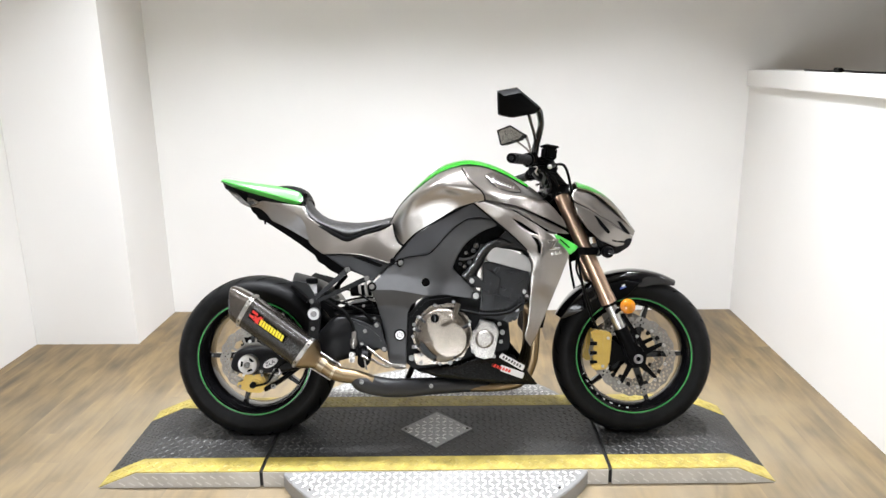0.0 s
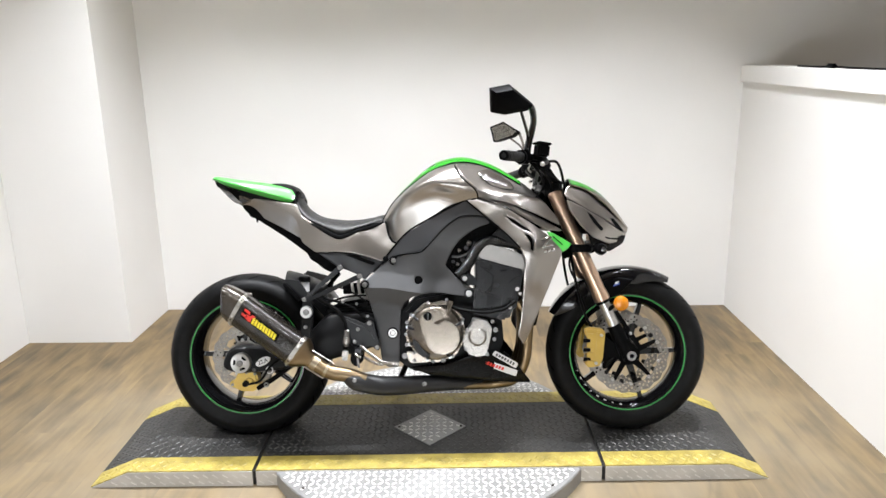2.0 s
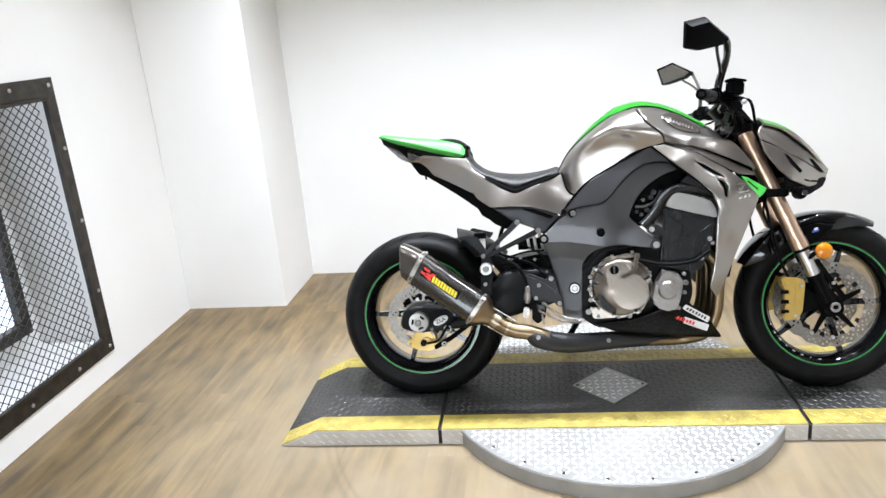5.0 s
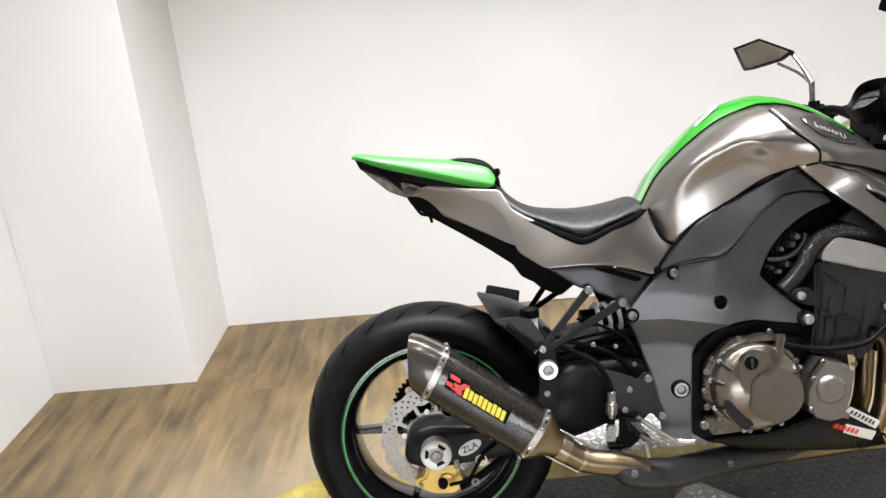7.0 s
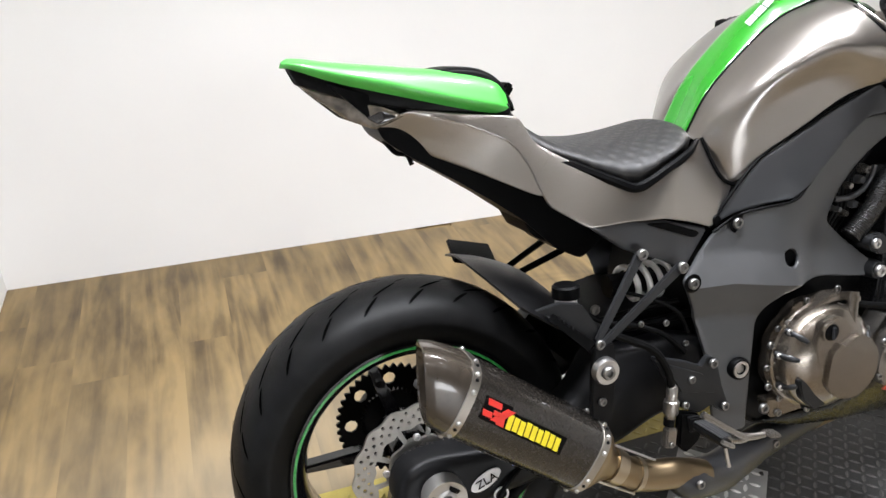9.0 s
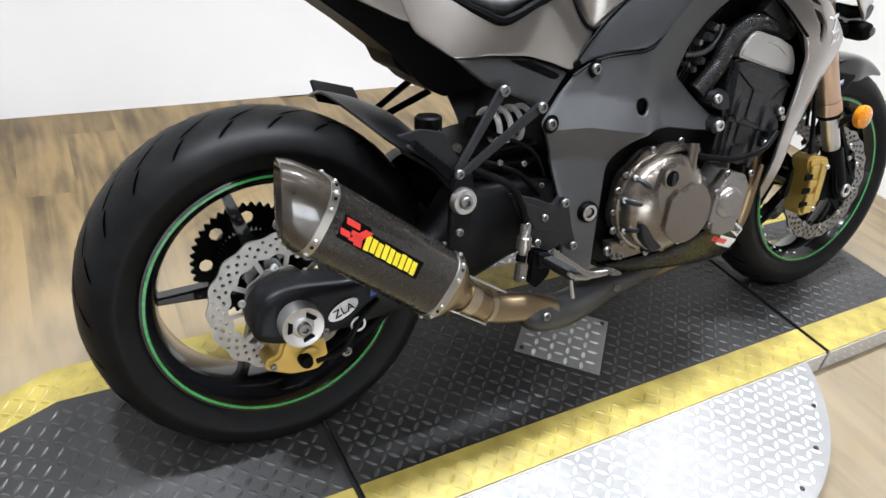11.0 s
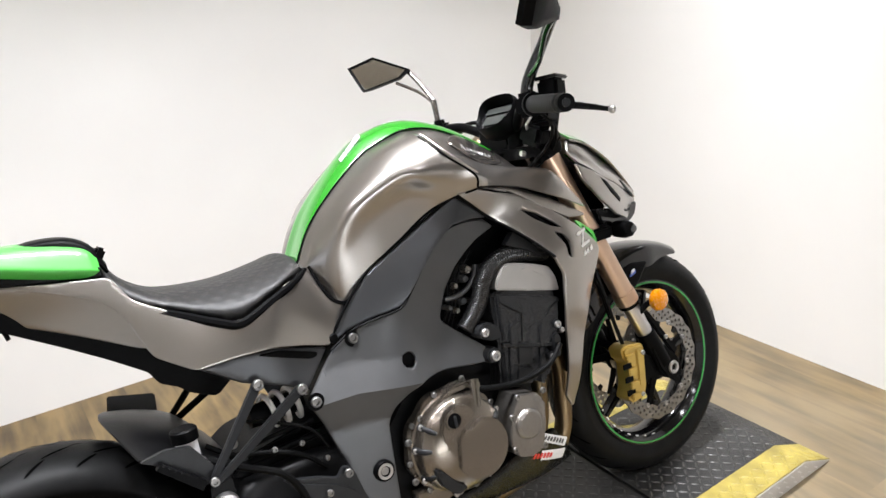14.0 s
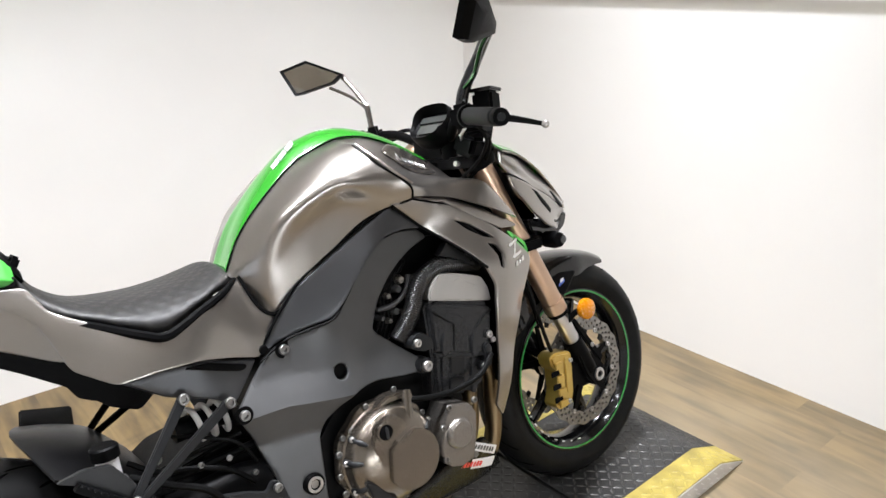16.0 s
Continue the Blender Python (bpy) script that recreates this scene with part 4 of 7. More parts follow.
SLX, SLZ = -0.709, 0.291
sp = lathe("axle_slider", [(0, 0.0), (0, 0.014), (0.002, 0.017), (0.003, 0.018), (0.003, 0.029), (0.0015, 0.0345), (0.006, 0.036), (0.03, 0.036)], SLX, SLZ, SILVER, swing, "silver axle slider", 40, cy=-0.196)
for k in range(3):
    a = 2 * math.pi / 3 * k + 0.9
    prism("slot", [(SLX + r * math.cos(a + d), SLZ + r * math.sin(a + d)) for r, d in ((0.0195, -0.42), (0.0275, -0.40), (0.0275, 0.40), (0.0195, 0.42))], -0.1948, -0.188, BLACK, sp, bevel=0, r=0.002)
bolt(sp, SLX, -0.196, SLZ, 0.0115)
oval = [(-0.632 + 0.027 * math.cos(a), 0.293 + 0.0155 * math.sin(a) + 0.010 * math.cos(a)) for a in [2 * math.pi * k / 24 for k in range(24)]]
sheet("decal", oval, [(-0.65, 0.3, 0.1695), (-0.6, 0.3, 0.1685), (-0.63, 0.28, 0.1690)], WHITE, swing, "white oval decal", -1, thick=0.001, r=0.001, edge=0.0006, step=0.006)
def lettering(name, words, size, m, material, parent, label):
    """Letters of the built-in font as a thin mesh part."""
    cu = bpy.data.curves.new(name, "FONT")
    cu.body, cu.size, cu.extrude, cu.align_x, cu.align_y = words, size, 0.0004, "CENTER", "CENTER"
    tmp = bpy.data.objects.new(name, cu)
    me = bpy.data.meshes.new_from_object(tmp)
    bpy.data.objects.remove(tmp)
    me.transform(m)
    me.materials.clear()
    me.materials.append(material)
    ob = new(name, me)
    ob.parent = parent
    ob["label"] = label
    return ob


slant = radians(20)
lettering("decal_lettering", "ZLA", 0.021, Matrix(((math.cos(slant), -math.sin(slant), 0, -0.632), (0, 0, -1, -0.1712), (math.sin(slant), math.cos(slant), 0, 0.293), (0, 0, 0, 1))), BLACK, swing, "black letters on the oval decal")
bars("decal_mark", [(-0.585, -0.572, 0.308), (-0.569, -0.556, 0.313), (-0.553, -0.540, 0.318)], -0.1700, 0.016, BLUEV, swing, slant=0.25)
bolt(swing, -0.665, -0.168, 0.262, 0.006)
bolt(swing, -0.775, -0.165, 0.262, 0.006)

# rear caliper under the arm
cal = part("rear_caliper", prism_bm([(-0.735, 0.245), (-0.71, 0.262), (-0.675, 0.258), (-0.66, 0.235), (-0.655, 0.195), (-0.675, 0.178), (-0.72, 0.180), (-0.765, 0.200), (-0.762, 0.218), (-0.742, 0.222)], -0.150, -0.095, 0.006, 0.008), GOLD, bike, "gold rear brake caliper")
lathe("piston_cap", [(0, 0.0), (0, 0.017), (0.012, 0.020)], -0.690, 0.212, GOLD, cal, cy=-0.157, seg=24)
lathe("slide_boot", [(0, 0.0), (0, 0.010), (0.008, 0.012), (0.02, 0.012)], -0.700, 0.210, BLACK, cal, cy=-0.172, seg=20)
for x, z in ((-0.752, 0.205), (-0.668, 0.245), (-0.70, 0.250)):
    bolt(cal, x, -0.150, z, 0.006)
tube("torque_arm", [(-0.66, -0.145, 0.19), (-0.60, -0.15, 0.225), (-0.53, -0.15, 0.275)], 0.009, BLACK, cal)
bolt(cal, -0.625, -0.152, 0.205, 0.010)
bolt(cal, -0.530, -0.155, 0.278, 0.008)
tube("brake_hose", [(-0.685, -0.172, 0.21), (-0.64, -0.18, 0.225), (-0.605, -0.178, 0.275), (-0.57, -0.17, 0.30)], 0.0045, HOSE, cal, seg=8)
tube("hose_ring", [(-0.608 + 0.012 * math.cos(a), -0.172, 0.262 + 0.012 * math.sin(a)) for a in [2 * math.pi * k / 12 for k in range(13)]], 0.002, WHITE, cal, seg=6, smooth=2)

# ---- exhaust ----
can_dir = Vector((-0.804, 0, 0.595))
can_up = Vector((0.595, 0, 0.804))
CAN0 = Vector((-0.448, -0.224, 0.310))


def can_ring(s, hy, hz, n=48, power=3.0, tilt=0.0, skew=0.0, rise=0.0):
    c, out = CAN0 + can_dir * s + can_up * rise, []
    for k in range(n):
        a = 2 * math.pi * k / n
        ca, sa = math.cos(a), math.sin(a)
        y = -hy * math.copysign(abs(ca) ** (2 / power), ca)
        u = hz * math.copysign(abs(sa) ** (2 / power), sa)
        out.append(c + Vector((0, y, 0)) + can_up * u + can_dir * (tilt * u - skew * y))
    return out


def can_bm(rings, cap=True):
    bm = bmesh.new()
    rows = [[bm.verts.new(p) for p in r] for r in rings]
    for a, b in zip(rows, rows[1:]):
        for k in range(len(a)):
            bm.faces.new((a[k], a[(k + 1) % len(a)], b[(k + 1) % len(a)], b[k]))
    if cap:
        bm.faces.new(rows[0])
        bm.faces.new(rows[-1])
    return bm


HY, HZ = 0.056, 0.0595
can = part("silencer", can_bm([can_ring(s, HY, HZ) for s in (0.058, 0.10, 0.20, 0.313)]), CARBON, bike, "carbon fibre silencer with steel bands")
part("front_cone", can_bm([can_ring(s, a, b, power=p) for s, a, b, p in ((-0.006, 0.030, 0.030, 2), (0.006, 0.034, 0.035, 2.1), (0.028, 0.048, 0.053, 2.5), (0.044, HY, HZ - 0.001, 3.0), (0.060, HY, HZ, 3.0))]), TITAPIPE, can, "heat-tinted titanium cone")
part("end_cap", can_bm([can_ring(q, a, b, tilt=t, skew=k, rise=r) for q, a, b, t, k, r in ((0.311, HY + 0.0005, HZ + 0.0005, 0.10, 0, 0), (0.327, HY, HZ - 0.001, 0.26, 0.05, -0.001), (0.346, HY - 0.003, HZ - 0.004, 0.50, 0.12, -0.003), (0.359, HY - 0.006, HZ - 0.008, 0.66, 0.18, -0.006), (0.361, HY - 0.008, HZ - 0.010, 0.67, 0.19, -0.006), (0.358, HY - 0.011, HZ - 0.013, 0.67, 0.19, -0.006), (0.320, HY - 0.018, HZ - 0.022, 0.5, 0.15, -0.006))], True), CAPMAT, can, "dark carbon end cap")
for s0, s1 in ((0.046, 0.062), (0.299, 0.315)):
    lean = 0.0 if s0 < 0.1 else 0.10
    band = part("steel_band", can_bm([can_ring(s, HY + e, HZ + e, tilt=lean) for s, e in ((s0, 0.0), (s0 + 0.001, 0.0018), (s1 - 0.001, 0.0018), (s1, 0.0))], False), BANDST, can, "riveted steel band")
    ring = can_ring((s0 + s1) / 2, HY + 0.002, HZ + 0.002, tilt=lean)
    for k in (42, 46, 2, 6, 10, 15, 38):
        p = ring[k]
        bm = bmesh.new()
        bmesh.ops.create_icosphere(bm, subdivisions=2, radius=0.0042)
        bmesh.ops.translate(bm, verts=bm.verts, vec=p)
        part("rivet", bm, STEEL, band)
    for k in (44, 4, 8):
        p = (ring[k] + ring[(k + 1) % 48]) / 2
        bm = bmesh.new()
        bmesh.ops.create_icosphere(bm, subdivisions=1, radius=0.0032)
        bmesh.ops.translate(bm, verts=bm.verts, vec=p)
        part("band_slot", bm, BLACK, band)
# label on the flat of the can: red mark and yellow strokes on black
can_face = CAN0 + Vector((0, -HY - 0.0012, 0))


def can_quad(bm, s0, s1, u0, u1, lift, skew=0.0):
    vs = []
    for s, u in ((s0, u0), (s1, u0), (s1, u1), (s0, u1)):
        for l in (lift, lift - 0.0012):
            p = can_face + can_dir * (s + skew * u) + can_up * u
            vs.append(bm.verts.new((p.x, p.y - l + abs(u) * 0.03, p.z)))
    for f in ((0, 2, 4, 6), (7, 5, 3, 1), (0, 1, 3, 2), (2, 3, 5, 4), (4, 5, 7, 6), (6, 7, 1, 0)):
        bm.faces.new([vs[k] for k in f])
    return bm


label = part("label", can_quad(bmesh.new(), 0.128, 0.245, -0.006, 0.023, 0.0012, 0.10), BLACK, can, "black maker's label")
part("label_field", can_quad(bmesh.new(), 0.236, 0.282, -0.005, 0.030, 0.0010, 0.10), BLACK, label)
for s0, s1, u0, u1, sk in ((0.246, 0.270, 0.0190, 0.0275, 0.5), (0.262, 0.279, 0.0020, 0.0105, 0.5), (0.240, 0.254, -0.0030, 0.0110, 0.4), (0.251, 0.265, 0.000, 0.0240, -0.75), (0.247, 0.262, 0.0080, 0.0150, 0.3)):
    part("label_mark", can_quad(bmesh.new(), s0, s1, u0, u1, 0.0024, sk), RED, label, "red mark")
for k in range(9):
    s0, lo = 0.236 - k * 0.0114, -0.0028 + 0.001 * (k % 2)
    part("label_bar", can_quad(bmesh.new(), s0 - 0.0088, s0, lo, 0.0195 - 0.0010 * (k % 3), 0.0024, 0.22), YELLOWV, label, "plain yellow bar")
pipe = tube("exhaust_pipe", [(-0.444, -0.224, 0.307), (-0.412, -0.224, 0.284), (-0.388, -0.225, 0.269), (-0.358, -0.226, 0.259), (-0.322, -0.228, 0.254), (-0.29, -0.228, 0.246), (-0.25, -0.224, 0.230)], [0.028, 0.027, 0.027, 0.027, 0.0265, 0.026, 0.026], TITAPIPE, bike, "heat-tinted titanium link pipe", 20)
tube("pipe_clamp", [(-0.438, -0.224, 0.3025), (-0.420, -0.224, 0.2895)], 0.0310, SILVERPIPE, pipe, "bright pipe collar", seg=24)
tube("pipe_clamp", [(-0.392, -0.225, 0.2715), (-0.384, -0.225, 0.2675)], 0.0295, SILVERPIPE, pipe, "bright pipe collar", seg=24)
for u in (0.033, -0.033):
    n_ = Vector((0.595, 0, 0.804)) * u
    tube("spring", [Vector((-0.452, -0.238, 0.316)) + n_, Vector((-0.378, -0.240, 0.270)) + n_], [0.0032 if k % 2 else 0.0022 for k in range(37)], STEEL, pipe, "steel retaining spring", seg=8, smooth=36)
shield = tube("heat_shield", [(-0.312, -0.229, 0.250), (-0.28, -0.226, 0.230), (-0.20, -0.200, 0.208), (-0.12, -0.165, 0.200), (-0.04, -0.136, 0.199), (0.06, -0.112, 0.197), (0.17, -0.09, 0.193)], [0.024, 0.034, 0.035, 0.034, 0.032, 0.028, 0.022], SHIELD, bike, "matt black exhaust heat shield", 24)
bolt(shield, -0.282, -0.259, 0.240, 0.008)
bolt(shield, -0.041, -0.168, 0.206, 0.008)
for k, y in enumerate((-0.15, -0.06, 0.06, 0.15)):
    tube("header_pipe", [(0.30, y, 0.50), (0.335, y, 0.45), (0.335, y * 0.95, 0.36), (0.325, y * 0.9, 0.28), (0.29, y * 0.8, 0.215), (0.22, y * 0.6, 0.190), (0.10, y * 0.25 - 0.07, 0.190)], 0.020, TITAPIPE, bike, "heat-tinted titanium header pipe", 16)

# ---- engine ----
engine = prism("engine", [(-0.15, 0.30), (-0.13, 0.46), (-0.06, 0.53), (0.10, 0.55), (0.24, 0.47), (0.25, 0.36), (0.22, 0.28), (0.06, 0.245), (-0.08, 0.25)], -0.166, 0.166, CASE, bike, "black four-cylinder engine", 0.012, 0.02)
cyl_o = [(0.136, 0.457), (0.146, 0.545), (0.152, 0.655), (0.215, 0.664), (0.312, 0.632), (0.318, 0.606), (0.300, 0.53), (0.270, 0.445)]
prism("cylinder_block", cyl_o, -0.205, 0.205, BLOCK, engine, "dark grey cylinder block", 0.006, 0.010)
head = prism("cylinder_head", [(0.162, 0.664), (0.168, 0.684), (0.188, 0.706), (0.204, 0.710), (0.262, 0.694), (0.308, 0.676), (0.322, 0.650), (0.326, 0.618), (0.245, 0.640)], -0.212, 0.212, SILVER, engine, "cast silver cylinder head cover", 0.009, 0.008)
prism("head_step", [(0.232, 0.688), (0.262, 0.678), (0.290, 0.660), (0.294, 0.676), (0.256, 0.692)], -0.2145, -0.209, SILVER, head, bevel=0.002, r=0.003)
prism("block_face", [(0.158, 0.555), (0.162, 0.655), (0.240, 0.632), (0.318, 0.606), (0.304, 0.540), (0.290, 0.512), (0.262, 0.518)], -0.2125, -0.200, BLOCK, engine, "dark grey cylinder face", 0.004, 0.005)
prism("block_face", [(0.146, 0.465), (0.155, 0.547), (0.262, 0.512), (0.252, 0.440)], -0.2095, -0.200, BLOCK, engine, "dark grey cylinder face", 0.004, 0.004)
prism("block_seam", [(0.153, 0.546), (0.154, 0.553), (0.288, 0.512), (0.286, 0.505)], -0.2155, -0.200, CASEG, engine, "raised gasket seam", 0.0018, 0.001)
for x, z in ((0.170, 0.543), (0.245, 0.519)):
    prism("rib", [(x, z), (x + 0.004, z + 0.034), (x + 0.013, z + 0.044), (x + 0.020, z + 0.030), (x + 0.015, z - 0.004)], -0.2185, -0.200, BLOCK, engine, bevel=0.003, r=0.002)
    prism("rib", [(x - 0.014, z - 0.078), (x - 0.002, z - 0.004), (x + 0.006, z - 0.006), (x - 0.005, z - 0.082)], -0.2145, -0.200, BLOCK, engine, bevel=0.002, r=0.001)
prism("block_step", [(0.184, 0.497), (0.190, 0.534), (0.226, 0.523), (0.219, 0.487)], -0.2130, -0.200, CASEG, engine, "", 0.002, 0.002)
prism("block_step", [(0.173, 0.458), (0.181, 0.490), (0.217, 0.480), (0.210, 0.447)], -0.2130, -0.200, CASEG, engine, "", 0.002, 0.002)
tube("cast_line", [(0.166, -0.2130, 0.637), (0.192, -0.2130, 0.615), (0.213, -0.2130, 0.600), (0.203, -0.2130, 0.545)], 0.0022, CASE, engine, seg=6, smooth=1)
tube("cast_line", [(0.318, -0.2120, 0.600), (0.292, -0.2130, 0.592), (0.272, -0.2130, 0.575)], 0.0022, CASE, engine, seg=6, smooth=1)
prism("thermostat", [(0.272, 0.485), (0.278, 0.528), (0.292, 0.536), (0.300, 0.520), (0.292, 0.482)], -0.220, -0.180, CASEG, engine, "dark thermostat housing", 0.004, 0.004)
prism("breather_boss", [(0.106, 0.578), (0.112, 0.606), (0.132, 0.606), (0.152, 0.588), (0.156, 0.566), (0.130, 0.566)], -0.214, -0.170, CASEG, engine, "dark cast boss", 0.005, 0.005)
for x, z, r in ((0.111, 0.591, 0.0095), (0.125, 0.538, 0.0115), (0.297, 0.551, 0.0080), (0.270, 0.487, 0.0075), (0.306, 0.536, 0.006)):
    lathe("bolt_collar", [(0, 0.0), (0, r * 1.35), (0.012, r * 1.5), (0.03, r * 1.5)], x, z, CASEG, engine, cy=-0.2165, seg=18)
    bolt(engine, x, -0.2175, z, r, STEEL)
# clutch cover
CX, CZ = 0.004, 0.400
prof = [(-0.185, 0.101), (-0.206, 0.101), (-0.209, 0.097), (-0.234, 0.0945), (-0.2385, 0.0905), (-0.2560, 0.058), (-0.2565, 0.0)]
clutch = lathe("clutch_cover", prof, CX, CZ, BRONZE, engine, "bronze-grey clutch cover", 64)
bm = bmesh.new()
flange = [(CX + (0.104 + (0.009 if k % 2 else 0)) * math.cos(math.pi * k / 9 + 0.2), CZ + (0.104 + (0.009 if k % 2 else 0)) * math.sin(math.pi * k / 9 + 0.2)) for k in range(18)]
prism_bm(flange, -0.203, -0.180, 0.003, 0.02, bm)
prism_bm([(-0.105, 0.33), (-0.04, 0.325), (-0.01, 0.292), (-0.09, 0.288)], -0.205, -0.18, 0.003, 0.01, bm)
part("flange", bm, BRONZE, clutch)
for k in range(9):
    a = 2 * math.pi * k / 9 + 0.42
    bolt(clutch, CX + 0.1075 * math.cos(a), -0.204, CZ + 0.1075 * math.sin(a), 0.0058)
# sloping shoulder and the cut-off flat disc on it
FX, FZ, FR = CX + 0.026, CZ - 0.012, 0.060
disc_o = [(FX + FR * math.cos(radians(d)), FZ + FR * math.sin(radians(d))) for d in range(-160, 81, 8)] + [(FX - 0.018, FZ + 0.044), (FX - 0.030, FZ + 0.050), (FX - 0.048, FZ + 0.034)]
prism("cover_face", disc_o, -0.2640, -0.248, BRONZE, clutch, "flat machined cover face", 0.0018, 0.0)
prism("cover_brow", [(-0.046, 0.420), (-0.050, 0.448), (-0.034, 0.480), (-0.006, 0.489), (0.020, 0.478), (0.034, 0.452), (0.004, 0.440), (-0.014, 0.418), (-0.020, 0.392), (-0.036, 0.390)], -0.2570, -0.240, BRONZE, clutch, "raised oil filler brow", 0.0030, 0.006)
for d_, r_ in ((142, 0.088), (168, 0.090), (204, 0.090), (252, 0.090), (300, 0.090), (20, 0.090)):
    ca, sa = math.cos(radians(d_)), math.sin(radians(d_))
    tube("bolt_recess", [(CX + (r_ + 0.010) * ca, -0.214, CZ + (r_ + 0.010) * sa), (CX + (r_ - 0.001) * ca, -0.2365, CZ + (r_ - 0.001) * sa), (CX + (r_ - 0.012) * ca, -0.2480, CZ + (r_ - 0.012) * sa)], [0.0062, 0.0068, 0.0035], CASEG, clutch, "dark bolt recess", seg=10)
    bolt(clutch, CX + (r_ + 0.012) * ca, -0.2235, CZ + (r_ + 0.012) * sa, 0.0055, STEEL)
cap = lathe("oil_filler_cap", [(0, 0.0), (0, 0.010), (0.002, 0.0145), (0.008, 0.015)], -0.020, 0.463, BLACK, clutch, "black oil filler cap", cy=-0.263, seg=24)
part("grip", box_bm(-0.020, -0.266, 0.463, 0.0045, 0.008, 0.024, 0.002), SLATE, clutch)
lathe("cap_ring", [(0.002, 0.0150), (-0.0005, 0.0155), (-0.0005, 0.0185), (0.004, 0.0195)], -0.020, 0.463, BRONZE, clutch, cy=-0.261, seg=24)
tube("lever_shaft", [(0.060, -0.226, 0.512), (0.053, -0.232, 0.482), (0.043, -0.240, 0.446)], [0.0100, 0.0100, 0.0105], BRONZE, clutch, "clutch lever shaft", 18)
tube("shaft_collar", [(0.0585, -0.2275, 0.505), (0.0565, -0.229, 0.497)], 0.0125, BRONZE, clutch, seg=18)
prism("cover_boss", [(-0.055, 0.480), (0.020, 0.512), (0.060, 0.508), (0.056, 0.496), (0.018, 0.498), (-0.048, 0.468)], -0.222, -0.19, BRONZE, clutch, r=0.006)
# dark piece laid on the cover in place of a dark reflection
prism("cover_dark_band", [(-0.078, 0.385), (-0.058, 0.372), (-0.035, 0.340), (-0.012, 0.322), (-0.040, 0.318), (-0.068, 0.345)], -0.2545, -0.21, CASEG, clutch, "raised dark band for the cover's dark reflection", 0.003, 0.010)
# pulse generator cover
po = [(0.122, 0.418), (0.144, 0.452), (0.190, 0.440), (0.205, 0.412), (0.196, 0.370), (0.182, 0.322), (0.152, 0.316), (0.122, 0.326), (0.104, 0.358), (0.108, 0.385)]
pulse = prism("pulse_cover", po, -0.250, -0.18, SILVERC, engine, "silver-grey ignition cover", 0.004, 0.002)
lathe("cover_dome", [(0, 0.0), (0, 0.025), (0.005, 0.031), (0.012, 0.033)], 0.153, 0.388, SILVERC, pulse, cy=-0.261, seg=36)
for x, z in ((0.118, 0.412), (0.140, 0.448), (0.184, 0.432), (0.206, 0.440), (0.186, 0.326), (0.112, 0.345)):
    bolt(pulse, x, -0.246, z, 0.0070)
for x, z, r in ((-0.098, 0.435, 0.007), (-0.100, 0.355, 0.007), (-0.075, 0.298, 0.007), (0.03, 0.298, 0.009), (-0.062, 0.470, 0.007), (0.045, 0.515, 0.006), (0.218, 0.405, 0.009), (0.213, 0.372, 0.007), (-0.108, 0.315, 0.010)):
    bolt(engine, x, -0.205, z, r)
tube("engine_hose", [(0.02, -0.2, 0.505), (0.08, -0.225, 0.485), (0.16, -0.235, 0.472), (0.24, -0.235, 0.480), (0.29, -0.225, 0.51)], 0.006, HOSE, engine, seg=10)
tube("coolant_hose", [(0.088, -0.185, 0.600), (0.112, -0.188, 0.625), (0.134, -0.190, 0.655), (0.148, -0.190, 0.684), (0.172, -0.190, 0.708), (0.215, -0.188, 0.722), (0.265, -0.183, 0.716), (0.330, -0.175, 0.700)], [0.0192 if k % 2 else 0.0178 for k in range(113)], CORRUG, engine, "ribbed black hose", 14, 16)
prism("knock_bracket", [(0.212, 0.746), (0.236, 0.768), (0.292, 0.722), (0.290, 0.704), (0.262, 0.724)], -0.205, -0.185, CASEG, engine, "dark bracket over the hose", 0.004, 0.003)
for x, z, r, m_ in ((0.128, 0.715, 0.010, SILVERC), (0.118, 0.698, 0.009, GREYPL), (0.092, 0.690, 0.007, SILVERC), (0.104, 0.655, 0.009, GREYPL), (0.122, 0.650, 0.006, SILVERC), (0.086, 0.640, 0.007, SILVERC), (0.070, 0.650, 0.006, GREYPL)):
    lathe("connector", [(-0.012, 0.0), (-0.012, r * 0.7), (0, r), (0.02, r), (0.02, 0.0)], x, z, m_, engine, cy=-0.165, seg=12)
tube("coolant_pipe", [(0.066, -0.165, 0.668), (0.095, -0.170, 0.668), (0.122, -0.172, 0.678), (0.142, -0.172, 0.698), (0.150, -0.17, 0.72)], 0.0055, GREYPL, engine, "grey steel pipe", 10)
for k in range(4):
    tube("wire", [(0.05 + 0.012 * k, -0.15, 0.60), (0.07 + 0.01 * k, -0.165, 0.65), (0.085 + 0.008 * k, -0.16, 0.70), (0.13 + 0.01 * k, -0.15, 0.745)], 0.0035, HOSE, engine, seg=8)
prism("throttle_body", [(0.02, 0.60), (0.13, 0.60), (0.16, 0.72), (0.25, 0.78), (0.12, 0.80), (0.02, 0.72)], -0.150, 0.150, BLACK, bike, "dark throttle body under the tank", 0.01)

